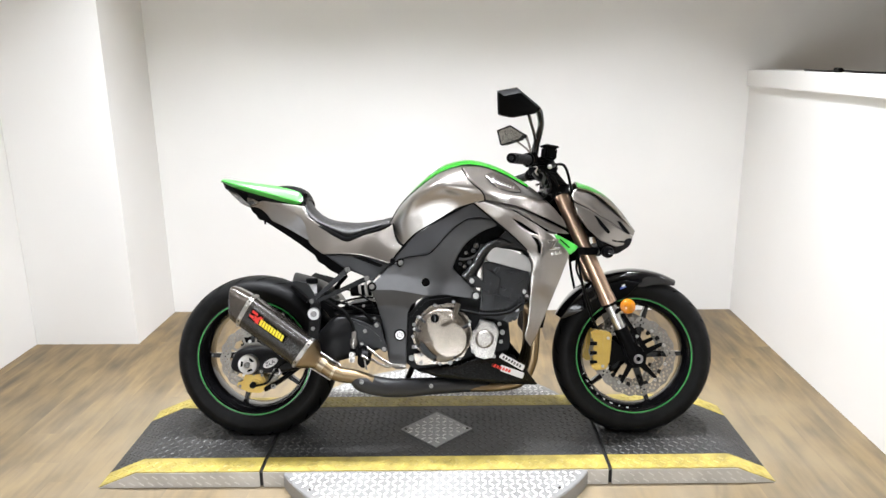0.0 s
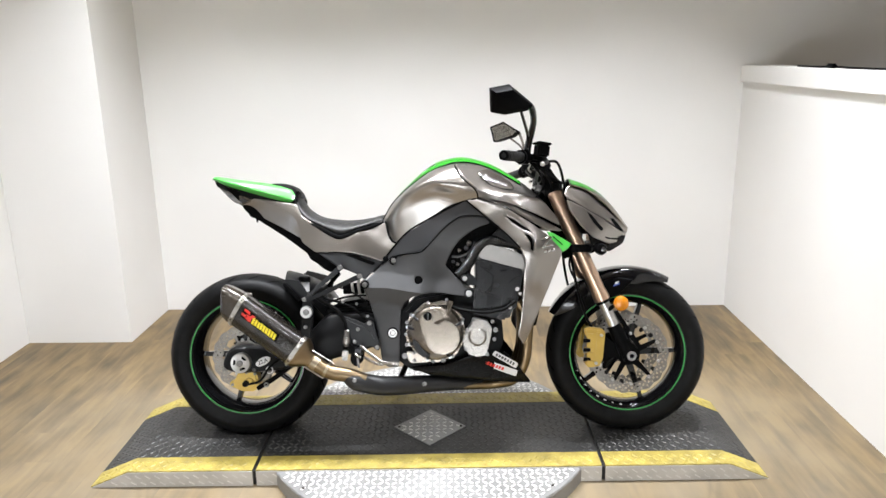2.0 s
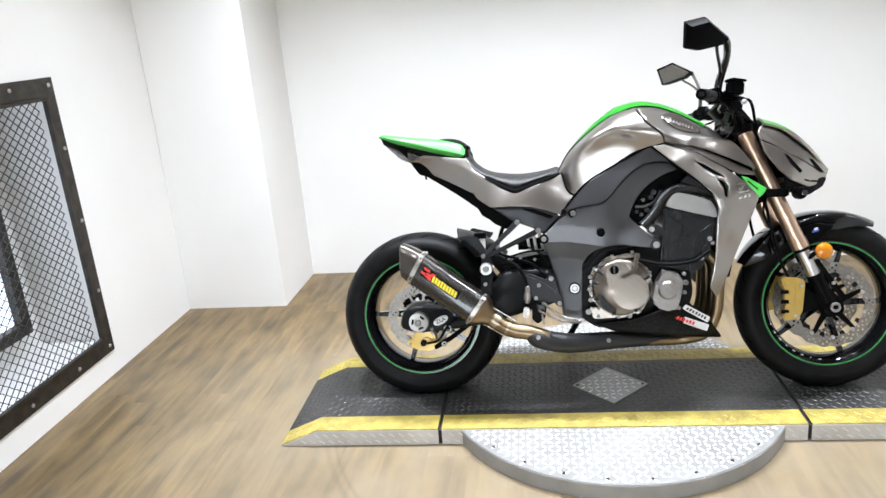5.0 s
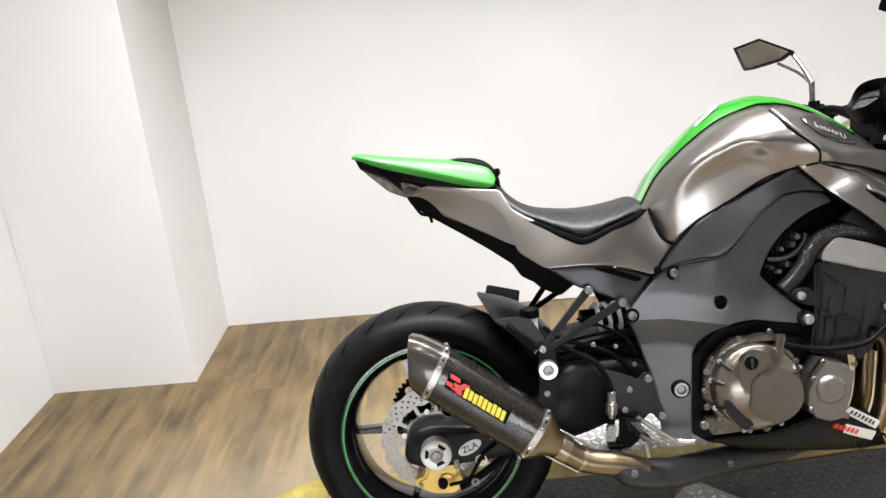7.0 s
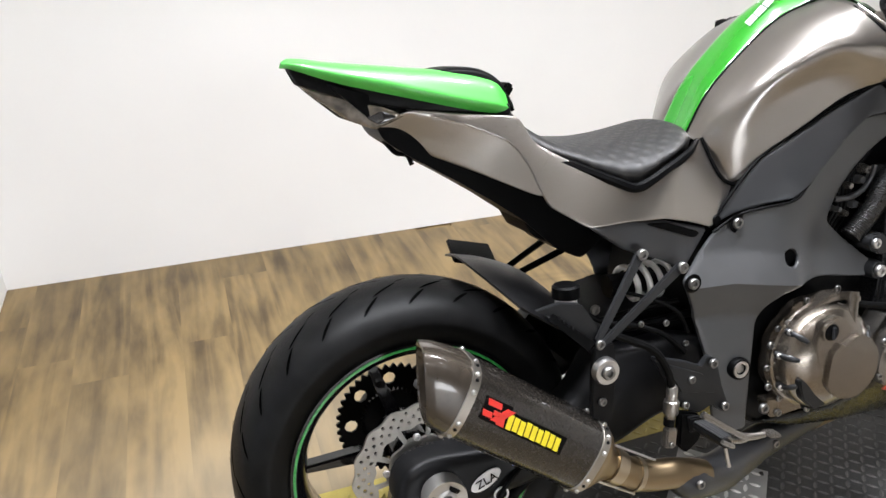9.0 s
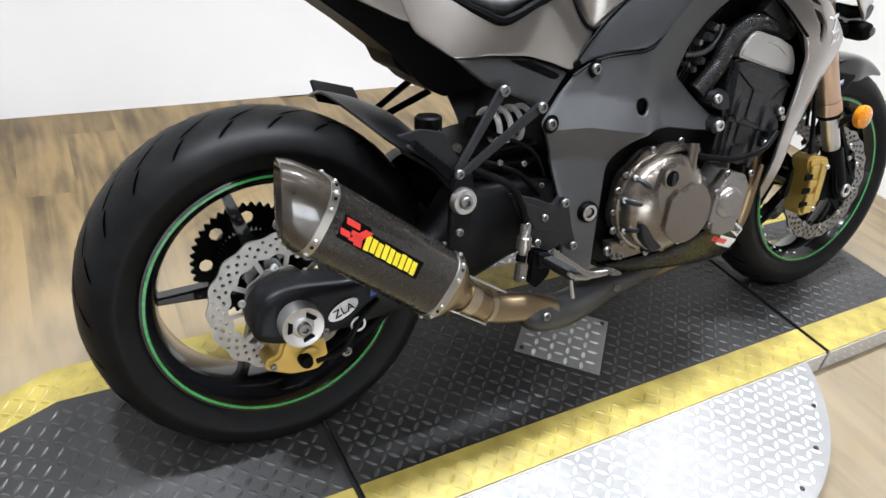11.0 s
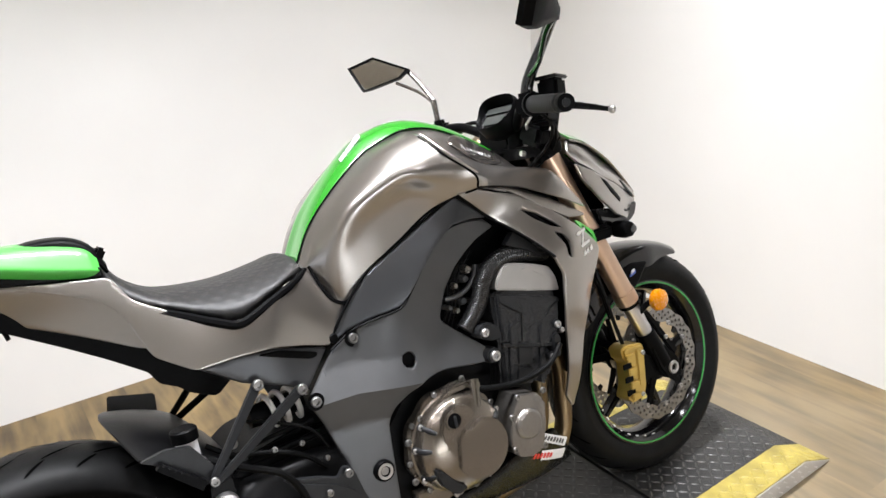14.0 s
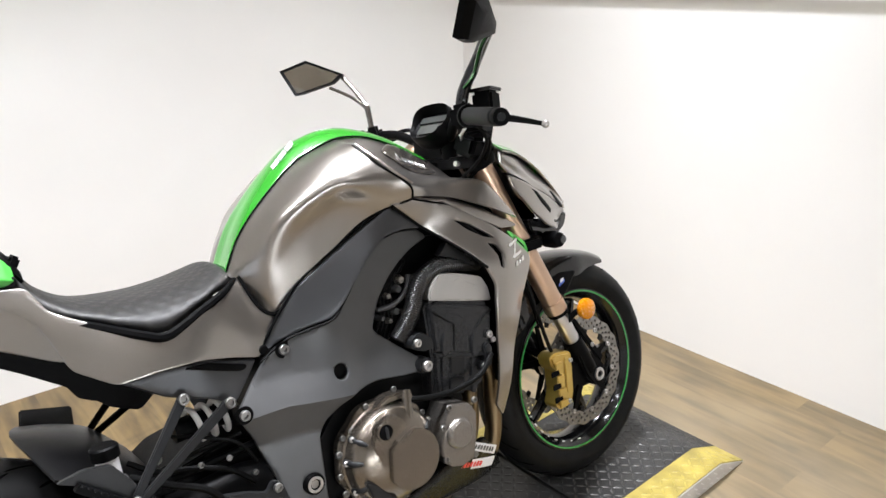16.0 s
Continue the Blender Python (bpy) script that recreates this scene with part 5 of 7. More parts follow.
# belly cowl
cow = [(-0.10, 0.268), (0.04, 0.282), (0.13, 0.318), (0.255, 0.325), (0.30, 0.27), (0.352, 0.196), (0.24, 0.208), (0.12, 0.222), (-0.02, 0.236)]
cowl = both("belly_cowl", cow, [(-0.1, 0.265, 0.17), (0.1, 0.30, 0.212), (0.25, 0.32, 0.20), (0.35, 0.196, 0.12), (0.2, 0.21, 0.165), (0.28, 0.26, 0.175)], BELLY, bike, "black belly cowl", edge=0.008)[0]
for dx, dz, m_, nm in ((0.0, 0.0, RED, "red_sticker"), (0.03, 0.038, WHITE, "white_sticker")):
    o = [(0.160, 0.284), (0.172, 0.304), (0.298, 0.252), (0.292, 0.228)]
    if nm == "white_sticker":
        o = [(0.204, 0.316), (0.216, 0.331), (0.300, 0.280), (0.292, 0.260)]
    wf = [(0.1, 0.30, 0.2135), (0.25, 0.32, 0.2015), (0.35, 0.196, 0.1215), (0.2, 0.21, 0.1665), (0.28, 0.26, 0.1765)]
    st = sheet(nm, o, wf, WHITE, cowl, "white edged sticker", -1, thick=0.0008, r=0.004, edge=0.0006, step=0.008)
    spot = lambda u, v: tuple((o[0][k] * (1 - v) + o[1][k] * v) * (1 - u) + (o[3][k] * (1 - v) + o[2][k] * v) * u for k in (0, 1))
    red = nm == "red_sticker"
    for k in range(7):
        u = (0.07 if red else 0.10) + k * (0.082 if red else 0.115)
        w_ = 0.062 if red else 0.075
        sheet("sticker_print", [spot(u, 0.22), spot(u + w_, 0.22), spot(u + w_ * 1.1, 0.80 if k % 2 else 0.70), spot(u + 0.01, 0.78)], [(p, q, w + 0.001) for p, q, w in wf], RED if red else SLATE, st, "red lettering stroke" if red else "grey lettering stroke", -1, thick=0.0008, r=0.001, edge=0.0004, step=0.006)
# ---- bodywork ----
MID = 0.036


def half(*pts):
    """One cross row of the tank's right half, from its ridge outwards: x, distance from the bike's midplane, z."""
    out = [(x, -max(0, w - MID), z) for x, w, z in pts]
    (x0, _, z0), (x2, y2, z2) = out[0], out[2]
    out[1] = (x0 * 0.6 + x2 * 0.4, y2 * 0.55, z0 * 0.72 + z2 * 0.28)
    return out


TANK = [half((-0.184, 0, 0.814), (-0.187, 0.045, 0.812), (-0.191, 0.082, 0.806), (-0.186, 0.104, 0.795), (-0.179, 0.110, 0.781), (-0.172, 0.109, 0.766), (-0.166, 0.104, 0.750)),
        half((-0.142, 0, 0.884), (-0.147, 0.045, 0.881), (-0.153, 0.084, 0.868), (-0.150, 0.125, 0.853), (-0.146, 0.147, 0.825), (-0.139, 0.147, 0.775), (-0.132, 0.140, 0.722)),
        half((-0.085, 0, 0.945), (-0.090, 0.045, 0.942), (-0.098, 0.085, 0.921), (-0.098, 0.140, 0.911), (-0.094, 0.182, 0.892), (-0.080, 0.170, 0.845), (-0.058, 0.163, 0.778)),
        half((-0.010, 0, 1.007), (-0.014, 0.045, 1.003), (-0.020, 0.085, 0.978), (-0.018, 0.160, 0.967), (-0.010, 0.213, 0.934), (0.012, 0.188, 0.890), (0.042, 0.178, 0.843)),
        half((0.045, 0, 1.029), (0.040, 0.045, 1.026), (0.034, 0.085, 1.001), (0.030, 0.165, 0.987), (0.040, 0.222, 0.937), (0.080, 0.203, 0.892), (0.100, 0.192, 0.865)),
        half((0.105, 0, 1.037), (0.100, 0.045, 1.034), (0.092, 0.084, 1.015), (0.078, 0.165, 0.997), (0.098, 0.210, 0.955), (0.150, 0.229, 0.905), (0.160, 0.218, 0.877))]
COVER = [half((0.109, 0, 1.036), (0.104, 0.045, 1.033), (0.096, 0.082, 1.014), (0.083, 0.162, 0.996), (0.103, 0.206, 0.955), (0.155, 0.224, 0.906), (0.165, 0.214, 0.879)),
         half((0.165, 0, 1.026), (0.164, 0.045, 1.022), (0.160, 0.080, 1.008), (0.150, 0.128, 0.985), (0.162, 0.165, 0.948), (0.196, 0.200, 0.902), (0.215, 0.210, 0.870)),
         half((0.240, 0, 0.996), (0.240, 0.040, 0.992), (0.238, 0.068, 0.978), (0.234, 0.108, 0.950), (0.243, 0.140, 0.917), (0.262, 0.182, 0.893), (0.280, 0.204, 0.854)),
         half((0.325, 0, 0.943), (0.325, 0.036, 0.940), (0.326, 0.058, 0.928), (0.322, 0.098, 0.896), (0.325, 0.140, 0.886), (0.340, 0.183, 0.882), (0.352, 0.202, 0.824)),
         half((0.385, 0, 0.893), (0.385, 0.036, 0.890), (0.385, 0.058, 0.884), (0.382, 0.100, 0.872), (0.384, 0.145, 0.868), (0.392, 0.180, 0.862), (0.402, 0.198, 0.801)),
         half((0.425, 0, 0.850), (0.426, 0.036, 0.846), (0.428, 0.058, 0.840), (0.432, 0.100, 0.830), (0.438, 0.145, 0.818), (0.446, 0.176, 0.800), (0.453, 0.190, 0.776))]
tank = part("fuel_tank", surf_bm(TANK, 8, 6, True, 0.004), TITAN, bike, "grey metallic fuel tank with a green stripe", 60)
cover = part("tank_cover", surf_bm(COVER, 6, 6, True, 0.004), TITAN, bike, "grey metallic tank shroud", 60)


tank.location = cover.location = (0, -MID, 0)


def stripe(rows, lift=0.0026):
    up = Vector((-0.45, 0, 0.85))
    return [[Vector(r[0]) + up * lift, Vector(r[1]) + up * lift, Vector(r[2]) + up * lift + Vector((0, -0.001, 0)), Vector(r[2]) + Vector((0, -0.003, 0)) - up * 0.003] for r in rows]


def whole(row):
    (a, b, c, d) = row
    flip = lambda p, k: Vector((p.x, -p.y * k, p.z))
    return [flip(b, 1.12) - Vector((-0.003, 0, 0.006)), flip(b, 1.0), a, b, c, d]


part("tank_stripe", surf_bm([whole(r) for r in stripe(TANK + COVER[1:4])], 8, 6, False, 0.002), GREEN, tank, "gloss green tank stripe", 50)
tube("stripe_line", [(x, y - 0.0035, z + 0.0008) for x, y, z in [r[2] for r in TANK + COVER[1:4]]], 0.0019, BLACK, tank, "thin black pinstripe", 6, 8)
for k in range(3):
    bm = bmesh.new()
    a, b = Vector(TANK[2][0]).lerp(Vector(TANK[3][0]), 0.62 + 0.24 * k), Vector(TANK[2][0]).lerp(Vector(TANK[3][0]), 0.84 + 0.24 * k)
    a2, b2 = Vector(TANK[2][1]).lerp(Vector(TANK[3][1]), 0.62 + 0.24 * k), Vector(TANK[2][1]).lerp(Vector(TANK[3][1]), 0.84 + 0.24 * k)
    a3, b3 = Vector(TANK[2][2]).lerp(Vector(TANK[3][2]), 0.62 + 0.24 * k), Vector(TANK[2][2]).lerp(Vector(TANK[3][2]), 0.84 + 0.24 * k)
    n = Vector((-0.6, 0, 0.8)) * 0.0058
    vs = [bm.verts.new(p + n) for p in (a2.lerp(a, 0.45), b2.lerp(b, 0.45), b2.lerp(b3, 0.30) + Vector((0, 0, 0.0032)), a2.lerp(a3, 0.30) + Vector((0, 0, 0.0032)))]
    f = bm.faces.new(vs)
    bmesh.ops.solidify(bm, geom=[f], thickness=0.0008)
    part("decal", bm, WHITE, tank, "white warning decal on the tank stripe")
# dark joint and raised trim where tank meets cover, and the tank's lower rim
for s in (-1, 1):
    tube("joint_line", [(x + 0.002, -s * y, z) for x, y, z in TANK[5][3:]], 0.0026, BLACK, tank, "", 6)
    tube("tank_trim", [(x + 0.009, -s * (y - 0.0015), z + 0.002) for x, y, z in TANK[5][3:6]], [0.0022, 0.0045, 0.0030], TITAN, cover, "raised grey trim", 8)
    tube("joint_line", [(r[6][0], -s * (r[6][1] + 0.002), r[6][2] - 0.002) for r in TANK], 0.0028, BLACK, tank, "", 6)
em_c = [(0.148, 0.976, 0.141), (0.18, 0.95, 0.158), (0.211, 0.912, 0.172), (0.30, 0.900, 0.140), (0.284, 0.949, 0.098), (0.212, 0.990, 0.106), (0.23, 0.95, 0.130)]
em_c = [(x, z, w - MID) for x, z, w in em_c]
em = sheet("emblem_panel", [(0.160, 0.974), (0.186, 0.944), (0.215, 0.918), (0.262, 0.908), (0.300, 0.906), (0.284, 0.940), (0.240, 0.970), (0.195, 0.988)], em_c, TITANG, cover, "glossy grey emblem panel", -1, thick=0.004, edge=0.005)
for k in range(8):
    x, z, h = 0.190 + 0.0105 * k, 0.9500 - 0.0040 * k, 0.016 if k == 0 else 0.011
    sheet("emblem", [(x, z), (x + 0.0075, z - 0.003), (x + 0.009, z - 0.003 + h), (x + 0.0015, z + h)], [(p, q, w + 0.0022) for p, q, w in em_c], EMBLEM, em, "raised chrome lettering stroke", -1, thick=0.003, r=0.002, edge=0.0008, step=0.006)
cap_bm = bmesh.new()
bmesh.ops.create_cone(cap_bm, cap_ends=True, segments=32, radius1=0.026, radius2=0.024, depth=0.006)
bmesh.ops.transform(cap_bm, matrix=pose(0.112, 0.012, 1.0335, 0, 6, 0), verts=cap_bm.verts)
part("filler_cap", cap_bm, BLACK, tank, "black fuel filler cap")

# under-tank panels and the frame covers
both("side_cover", [(-0.190, 0.652), (-0.150, 0.700), (-0.093, 0.758), (-0.02, 0.800), (0.043, 0.832), (0.118, 0.868), (0.150, 0.842), (0.183, 0.812), (0.140, 0.818), (0.098, 0.815), (0.052, 0.785), (0.012, 0.746), (-0.02, 0.710), (-0.047, 0.688), (-0.095, 0.682), (-0.142, 0.672)],
     [(-0.19, 0.655, 0.150), (-0.09, 0.75, 0.162), (0.04, 0.83, 0.180), (0.12, 0.865, 0.196), (0.18, 0.812, 0.198), (0.05, 0.785, 0.200), (-0.05, 0.69, 0.188), (-0.14, 0.675, 0.160), (-0.06, 0.735, 0.180)], SLATE, bike, "slate grey satin side cover", edge=0.0022, r=0.008, step=0.009)
fold = lambda x: 0.560 - 0.16 * np.maximum(0, x + 0.17)


def crease(V):
    d = V[:, 1] - fold(V[:, 0])
    up = 0.28 * np.clip(0.055 - d, 0, 0.055)
    down = 0.0154 - 0.40 * np.minimum(0.060, -d)
    return np.where(d < 0, down, up) * np.clip((0.0 - V[:, 0]) / 0.05, 0, 1)


FOLD1 = [(-0.262, 0.560), (-0.17, 0.560), (-0.11, 0.5504), (-0.05, 0.5408)]
FOLD2 = [(-0.222, 0.615), (-0.17, 0.615), (-0.11, 0.6054), (-0.05, 0.5958)]
FOLD3 = [(-0.235, 0.500), (-0.17, 0.500), (-0.12, 0.492)]
fc_o = [(-0.262, 0.570), (-0.190, 0.640), (-0.142, 0.668), (-0.095, 0.678), (-0.047, 0.684), (-0.018, 0.708), (0.012, 0.742), (0.052, 0.781), (0.096, 0.810), (0.140, 0.814), (0.185, 0.808), (0.207, 0.787), (0.160, 0.772), (0.125, 0.752), (0.095, 0.728), (0.072, 0.700), (0.055, 0.668), (0.041, 0.635), (0.075, 0.600), (0.124, 0.553), (0.133, 0.526), (0.08, 0.530), (0.02, 0.540), (-0.032, 0.540), (-0.075, 0.528), (-0.105, 0.508), (-0.121, 0.478), (-0.127, 0.375), (-0.130, 0.272), (-0.170, 0.270), (-0.192, 0.284), (-0.209, 0.417), (-0.239, 0.520)]
fc_c = [(-0.262, 0.570, 0.168), (-0.146, 0.66, 0.166), (-0.064, 0.687, 0.190), (0.03, 0.76, 0.190), (0.14, 0.81, 0.182), (0.205, 0.787, 0.180), (0.06, 0.68, 0.176), (-0.055, 0.59, 0.198), (0.03, 0.60, 0.178), (0.13, 0.54, 0.205), (-0.12, 0.50, 0.200), (-0.15, 0.39, 0.196), (-0.2, 0.42, 0.188), (-0.15, 0.28, 0.194), (-0.22, 0.53, 0.180)]
hole = [(-0.055 + 0.0155 * math.cos(a), 0.586 + 0.0155 * math.sin(a)) for a in [2 * math.pi * k / 16 for k in range(16)]]
fcov = both("frame_cover", fc_o, fc_c, GREYPL, bike, "dark grey frame cover", edge=0.0025, r=0.010, holes=[hole], extra=crease, step=0.009, folds=[FOLD1, FOLD2, FOLD3], angle=22)[0]
lathe("hole_liner", [(0, 0.0156), (0.022, 0.0145), (0.022, 0.0)], -0.055, 0.586, BLACK, fcov, cy=-0.190, seg=20)
for x, z, y, r in ((-0.146, 0.656, -0.168, 0.011), (-0.250, 0.572, -0.189, 0.011)):
    lathe("bolt_recess", [(0, r * 1.5), (0.0, r * 1.35), (0.003, r * 1.3), (0.003, 0.0)], x, z, BLACK, fcov, cy=y - 0.001, seg=24)
    bolt(fcov, x, y, z, r * 0.9)
lathe("small_hole", [(0, 0.0), (0, 0.008), (0.003, 0.010)], -0.178, 0.663, BLACK, fcov, cy=-0.1575, seg=18)
piv = lathe("pivot_boss", [(0.002, 0.0), (0.002, 0.008), (-0.001, 0.0085), (-0.002, 0.019), (0.0, 0.0205), (0.014, 0.021)], -0.151, 0.396, BLACK, fcov, "pivot bolt boss", cy=-0.1945, seg=28)
lathe("pivot_ring", [(0.001, 0.0095), (-0.003, 0.0105), (-0.003, 0.0155), (0.001, 0.0165)], -0.151, 0.396, STEEL, fcov, cy=-0.1945, seg=28)
prism("main_frame", [(-0.22, 0.50), (-0.19, 0.63), (0.05, 0.80), (0.30, 0.85), (0.40, 0.86), (0.42, 0.78), (0.30, 0.72), (0.06, 0.70), (-0.04, 0.58), (-0.12, 0.50), (-0.13, 0.30), (-0.19, 0.30)], -0.145, 0.145, BLACK, bike, "black aluminium frame", 0.01, 0.02)

def joint(pts, ctrl, parent, r=0.0026, out=0.001):
    w = tps(ctrl)(pts)
    for s in (-1, 1):
        tube("joint_line", [(x, s * (v + out), z) for (x, z), v in zip(pts, w)], r, BLACK, parent, "", 6, 4)


joint([(-0.190, 0.646), (-0.142, 0.670), (-0.095, 0.680), (-0.047, 0.686), (-0.019, 0.709), (0.012, 0.744), (0.052, 0.783), (0.097, 0.8125), (0.140, 0.816), (0.185, 0.810)], fc_c, bike)
joint([(-0.190, 0.652), (-0.150, 0.702), (-0.093, 0.761), (-0.02, 0.803), (0.043, 0.835), (0.118, 0.870)], [(-0.19, 0.655, 0.150), (-0.09, 0.75, 0.162), (0.04, 0.83, 0.180), (0.12, 0.865, 0.196), (-0.06, 0.735, 0.180)], bike, 0.003)
joint([(0.120, 0.869), (0.150, 0.843), (0.186, 0.811), (0.257, 0.750), (0.307, 0.698)], [(0.12, 0.872, 0.204), (0.18, 0.812, 0.198), (0.257, 0.751, 0.222), (0.307, 0.699, 0.238), (0.25, 0.80, 0.215)], bike, 0.003)

# radiator and its shrouds
slot1 = [(0.257, 0.812), (0.290, 0.797), (0.335, 0.764), (0.348, 0.752), (0.322, 0.761), (0.285, 0.785)]
slot2 = [(0.325, 0.748), (0.345, 0.738), (0.357, 0.718), (0.353, 0.684), (0.344, 0.692), (0.343, 0.716)]
sh_o = [(0.118, 0.872), (0.156, 0.876), (0.258, 0.842), (0.348, 0.785), (0.405, 0.742), (0.452, 0.694), (0.458, 0.677), (0.427, 0.596), (0.385, 0.495), (0.342, 0.395), (0.319, 0.349), (0.296, 0.386), (0.308, 0.44), (0.315, 0.496), (0.320, 0.618), (0.326, 0.655), (0.307, 0.699), (0.257, 0.751), (0.186, 0.813)]
sh_c = [(0.12, 0.872, 0.206), (0.156, 0.876, 0.212), (0.25, 0.842, 0.214), (0.348, 0.785, 0.216), (0.41, 0.740, 0.214), (0.455, 0.685, 0.212), (0.365, 0.705, 0.238), (0.326, 0.655, 0.236), (0.257, 0.751, 0.222), (0.186, 0.813, 0.196), (0.427, 0.596, 0.200), (0.37, 0.58, 0.224), (0.318, 0.55, 0.226), (0.385, 0.495, 0.196), (0.342, 0.45, 0.210), (0.306, 0.42, 0.214), (0.319, 0.349, 0.196)]
shr = both("radiator_shroud", sh_o, sh_c, TITAN, bike, "grey metallic radiator shroud with dark slots", holes=[slot1, slot2], edge=0.003, r=0.008, step=0.009)
for s, p in ((-1, shr[0]), (1, shr[1])):
    sheet("slot_liner", [(0.235, 0.82), (0.28, 0.815), (0.35, 0.745), (0.36, 0.66), (0.335, 0.66), (0.29, 0.735)], [(a, b, c - 0.016) for a, b, c in sh_c], BLACK, p, "", s, thick=0.003)
for o in ([(0.372, 0.722), (0.405, 0.727), (0.403, 0.721), (0.374, 0.716)], [(0.392, 0.722), (0.399, 0.722), (0.383, 0.697), (0.376, 0.696)], [(0.374, 0.700), (0.408, 0.704), (0.405, 0.698), (0.376, 0.694)],
          [(0.380, 0.688), (0.388, 0.689), (0.388, 0.679), (0.380, 0.678)], [(0.391, 0.690), (0.399, 0.691), (0.399, 0.681), (0.391, 0.680)], [(0.402, 0.692), (0.410, 0.693), (0.410, 0.683), (0.402, 0.682)]):
    o = [(0.404 + (x - 0.39) * 1.25, 0.706 + (z - 0.702) * 1.2) for x, z in o]
    sheet("emblem", o, [(p, q, w + 0.002) for p, q, w in sh_c], EMBLEM, shr[0], "chrome emblem stroke", -1, thick=0.003, r=0.0015, edge=0.0008, step=0.006)
gr = both("shroud_fin", [(0.404, 0.757), (0.43, 0.747), (0.500, 0.708), (0.485, 0.692), (0.460, 0.678), (0.425, 0.715)], [(0.404, 0.757, 0.206), (0.50, 0.707, 0.155), (0.46, 0.678, 0.208), (0.43, 0.72, 0.207)], LIME, bike, "bright green shroud fin", edge=0.004, r=0.004)
sheet("fin_slit", [(0.422, 0.737), (0.429, 0.737), (0.464, 0.706), (0.460, 0.704)], [(0.404, 0.757, 0.2085), (0.50, 0.707, 0.1575), (0.46, 0.678, 0.2105), (0.43, 0.72, 0.2095)], BLACK, gr[0], "", -1, thick=0.002, r=0.001, edge=0.0006, step=0.006)
prism("radiator", [(0.335, 0.42), (0.365, 0.415), (0.425, 0.70), (0.395, 0.715)], -0.185, 0.185, BLACK, bike, "black radiator", 0.004)
both("upper_arm", [(0.155, 0.884), (0.26, 0.862), (0.36, 0.815), (0.455, 0.762), (0.465, 0.752), (0.405, 0.760), (0.35, 0.790), (0.26, 0.846), (0.16, 0.878)], [(0.155, 0.884, 0.196), (0.26, 0.86, 0.192), (0.36, 0.815, 0.188), (0.46, 0.757, 0.178), (0.35, 0.79, 0.194), (0.26, 0.846, 0.194)], TITAN, bike, "grey metallic shroud inlay", edge=0.003, r=0.004)

# seat, tail and cowl
def seat_row(x, zc, w, zs, ze):
    return [(x, 0, zc), (x, -w * 0.55, zc - 0.004), (x, -w * 0.88, zs), (x, -w, (zs + ze) / 2), (x, -w * 0.97, ze)]


seat_rows = [seat_row(-0.548, 0.930, 0.060, 0.915, 0.880), seat_row(-0.520, 0.905, 0.075, 0.885, 0.845), seat_row(-0.490, 0.858, 0.095, 0.842, 0.812), seat_row(-0.435, 0.823, 0.128, 0.810, 0.790),
             seat_row(-0.345, 0.808, 0.160, 0.785, 0.750), seat_row(-0.28, 0.810, 0.150, 0.792, 0.768), seat_row(-0.23, 0.818, 0.130, 0.804, 0.784), seat_row(-0.195, 0.826, 0.100, 0.812, 0.780), seat_row(-0.182, 0.815, 0.085, 0.805, 0.785)]
part("seat", surf_bm(seat_rows, 5, 4, True, 0.006), SEATV, bike, "black quilted vinyl rider's seat", 60)
tube("seat_piping", [(-0.508, -0.100, 0.828), (-0.490, -0.110, 0.813), (-0.43, -0.137, 0.782), (-0.375, -0.160, 0.755), (-0.345, -0.166, 0.743), (-0.315, -0.163, 0.749), (-0.28, -0.156, 0.762), (-0.225, -0.138, 0.781), (-0.186, -0.110, 0.796)], [0.005, 0.0075, 0.0085, 0.0085, 0.0085, 0.0085, 0.0085, 0.0070, 0.0045], BLACK, bike, "", 8)
bol = [[(-0.640, 0, 0.949), (-0.640, -0.045, 0.947), (-0.640, -0.052, 0.940)], [(-0.60, 0, 0.953), (-0.60, -0.056, 0.950), (-0.60, -0.066, 0.938)], [(-0.555, 0, 0.947), (-0.555, -0.060, 0.944), (-0.555, -0.074, 0.926)], [(-0.525, 0, 0.929), (-0.525, -0.064, 0.924), (-0.525, -0.080, 0.900)], [(-0.510, 0, 0.898), (-0.510, -0.066, 0.894), (-0.510, -0.082, 0.878)]]
part("seat_strap", box_bm(-0.516, -0.052, 0.910, 0.016, 0.046, 0.022, 0.004, pose(0, 0, 0, 0, 35, 0)), BLACK, bike, "black seat strap loop")
part("seat_bolster", surf_bm(bol, 4, 4, True, 0.006), BLACK, bike, "black seat bolster", 50)


def pad_row(x, zt, w, ze, zb):
    return [(x, 0, zt), (x, -w * 0.7, zt - 0.004), (x, -w * 0.97, ze), (x, -w, (ze + zb) / 2), (x, -w * 0.9, zb)]


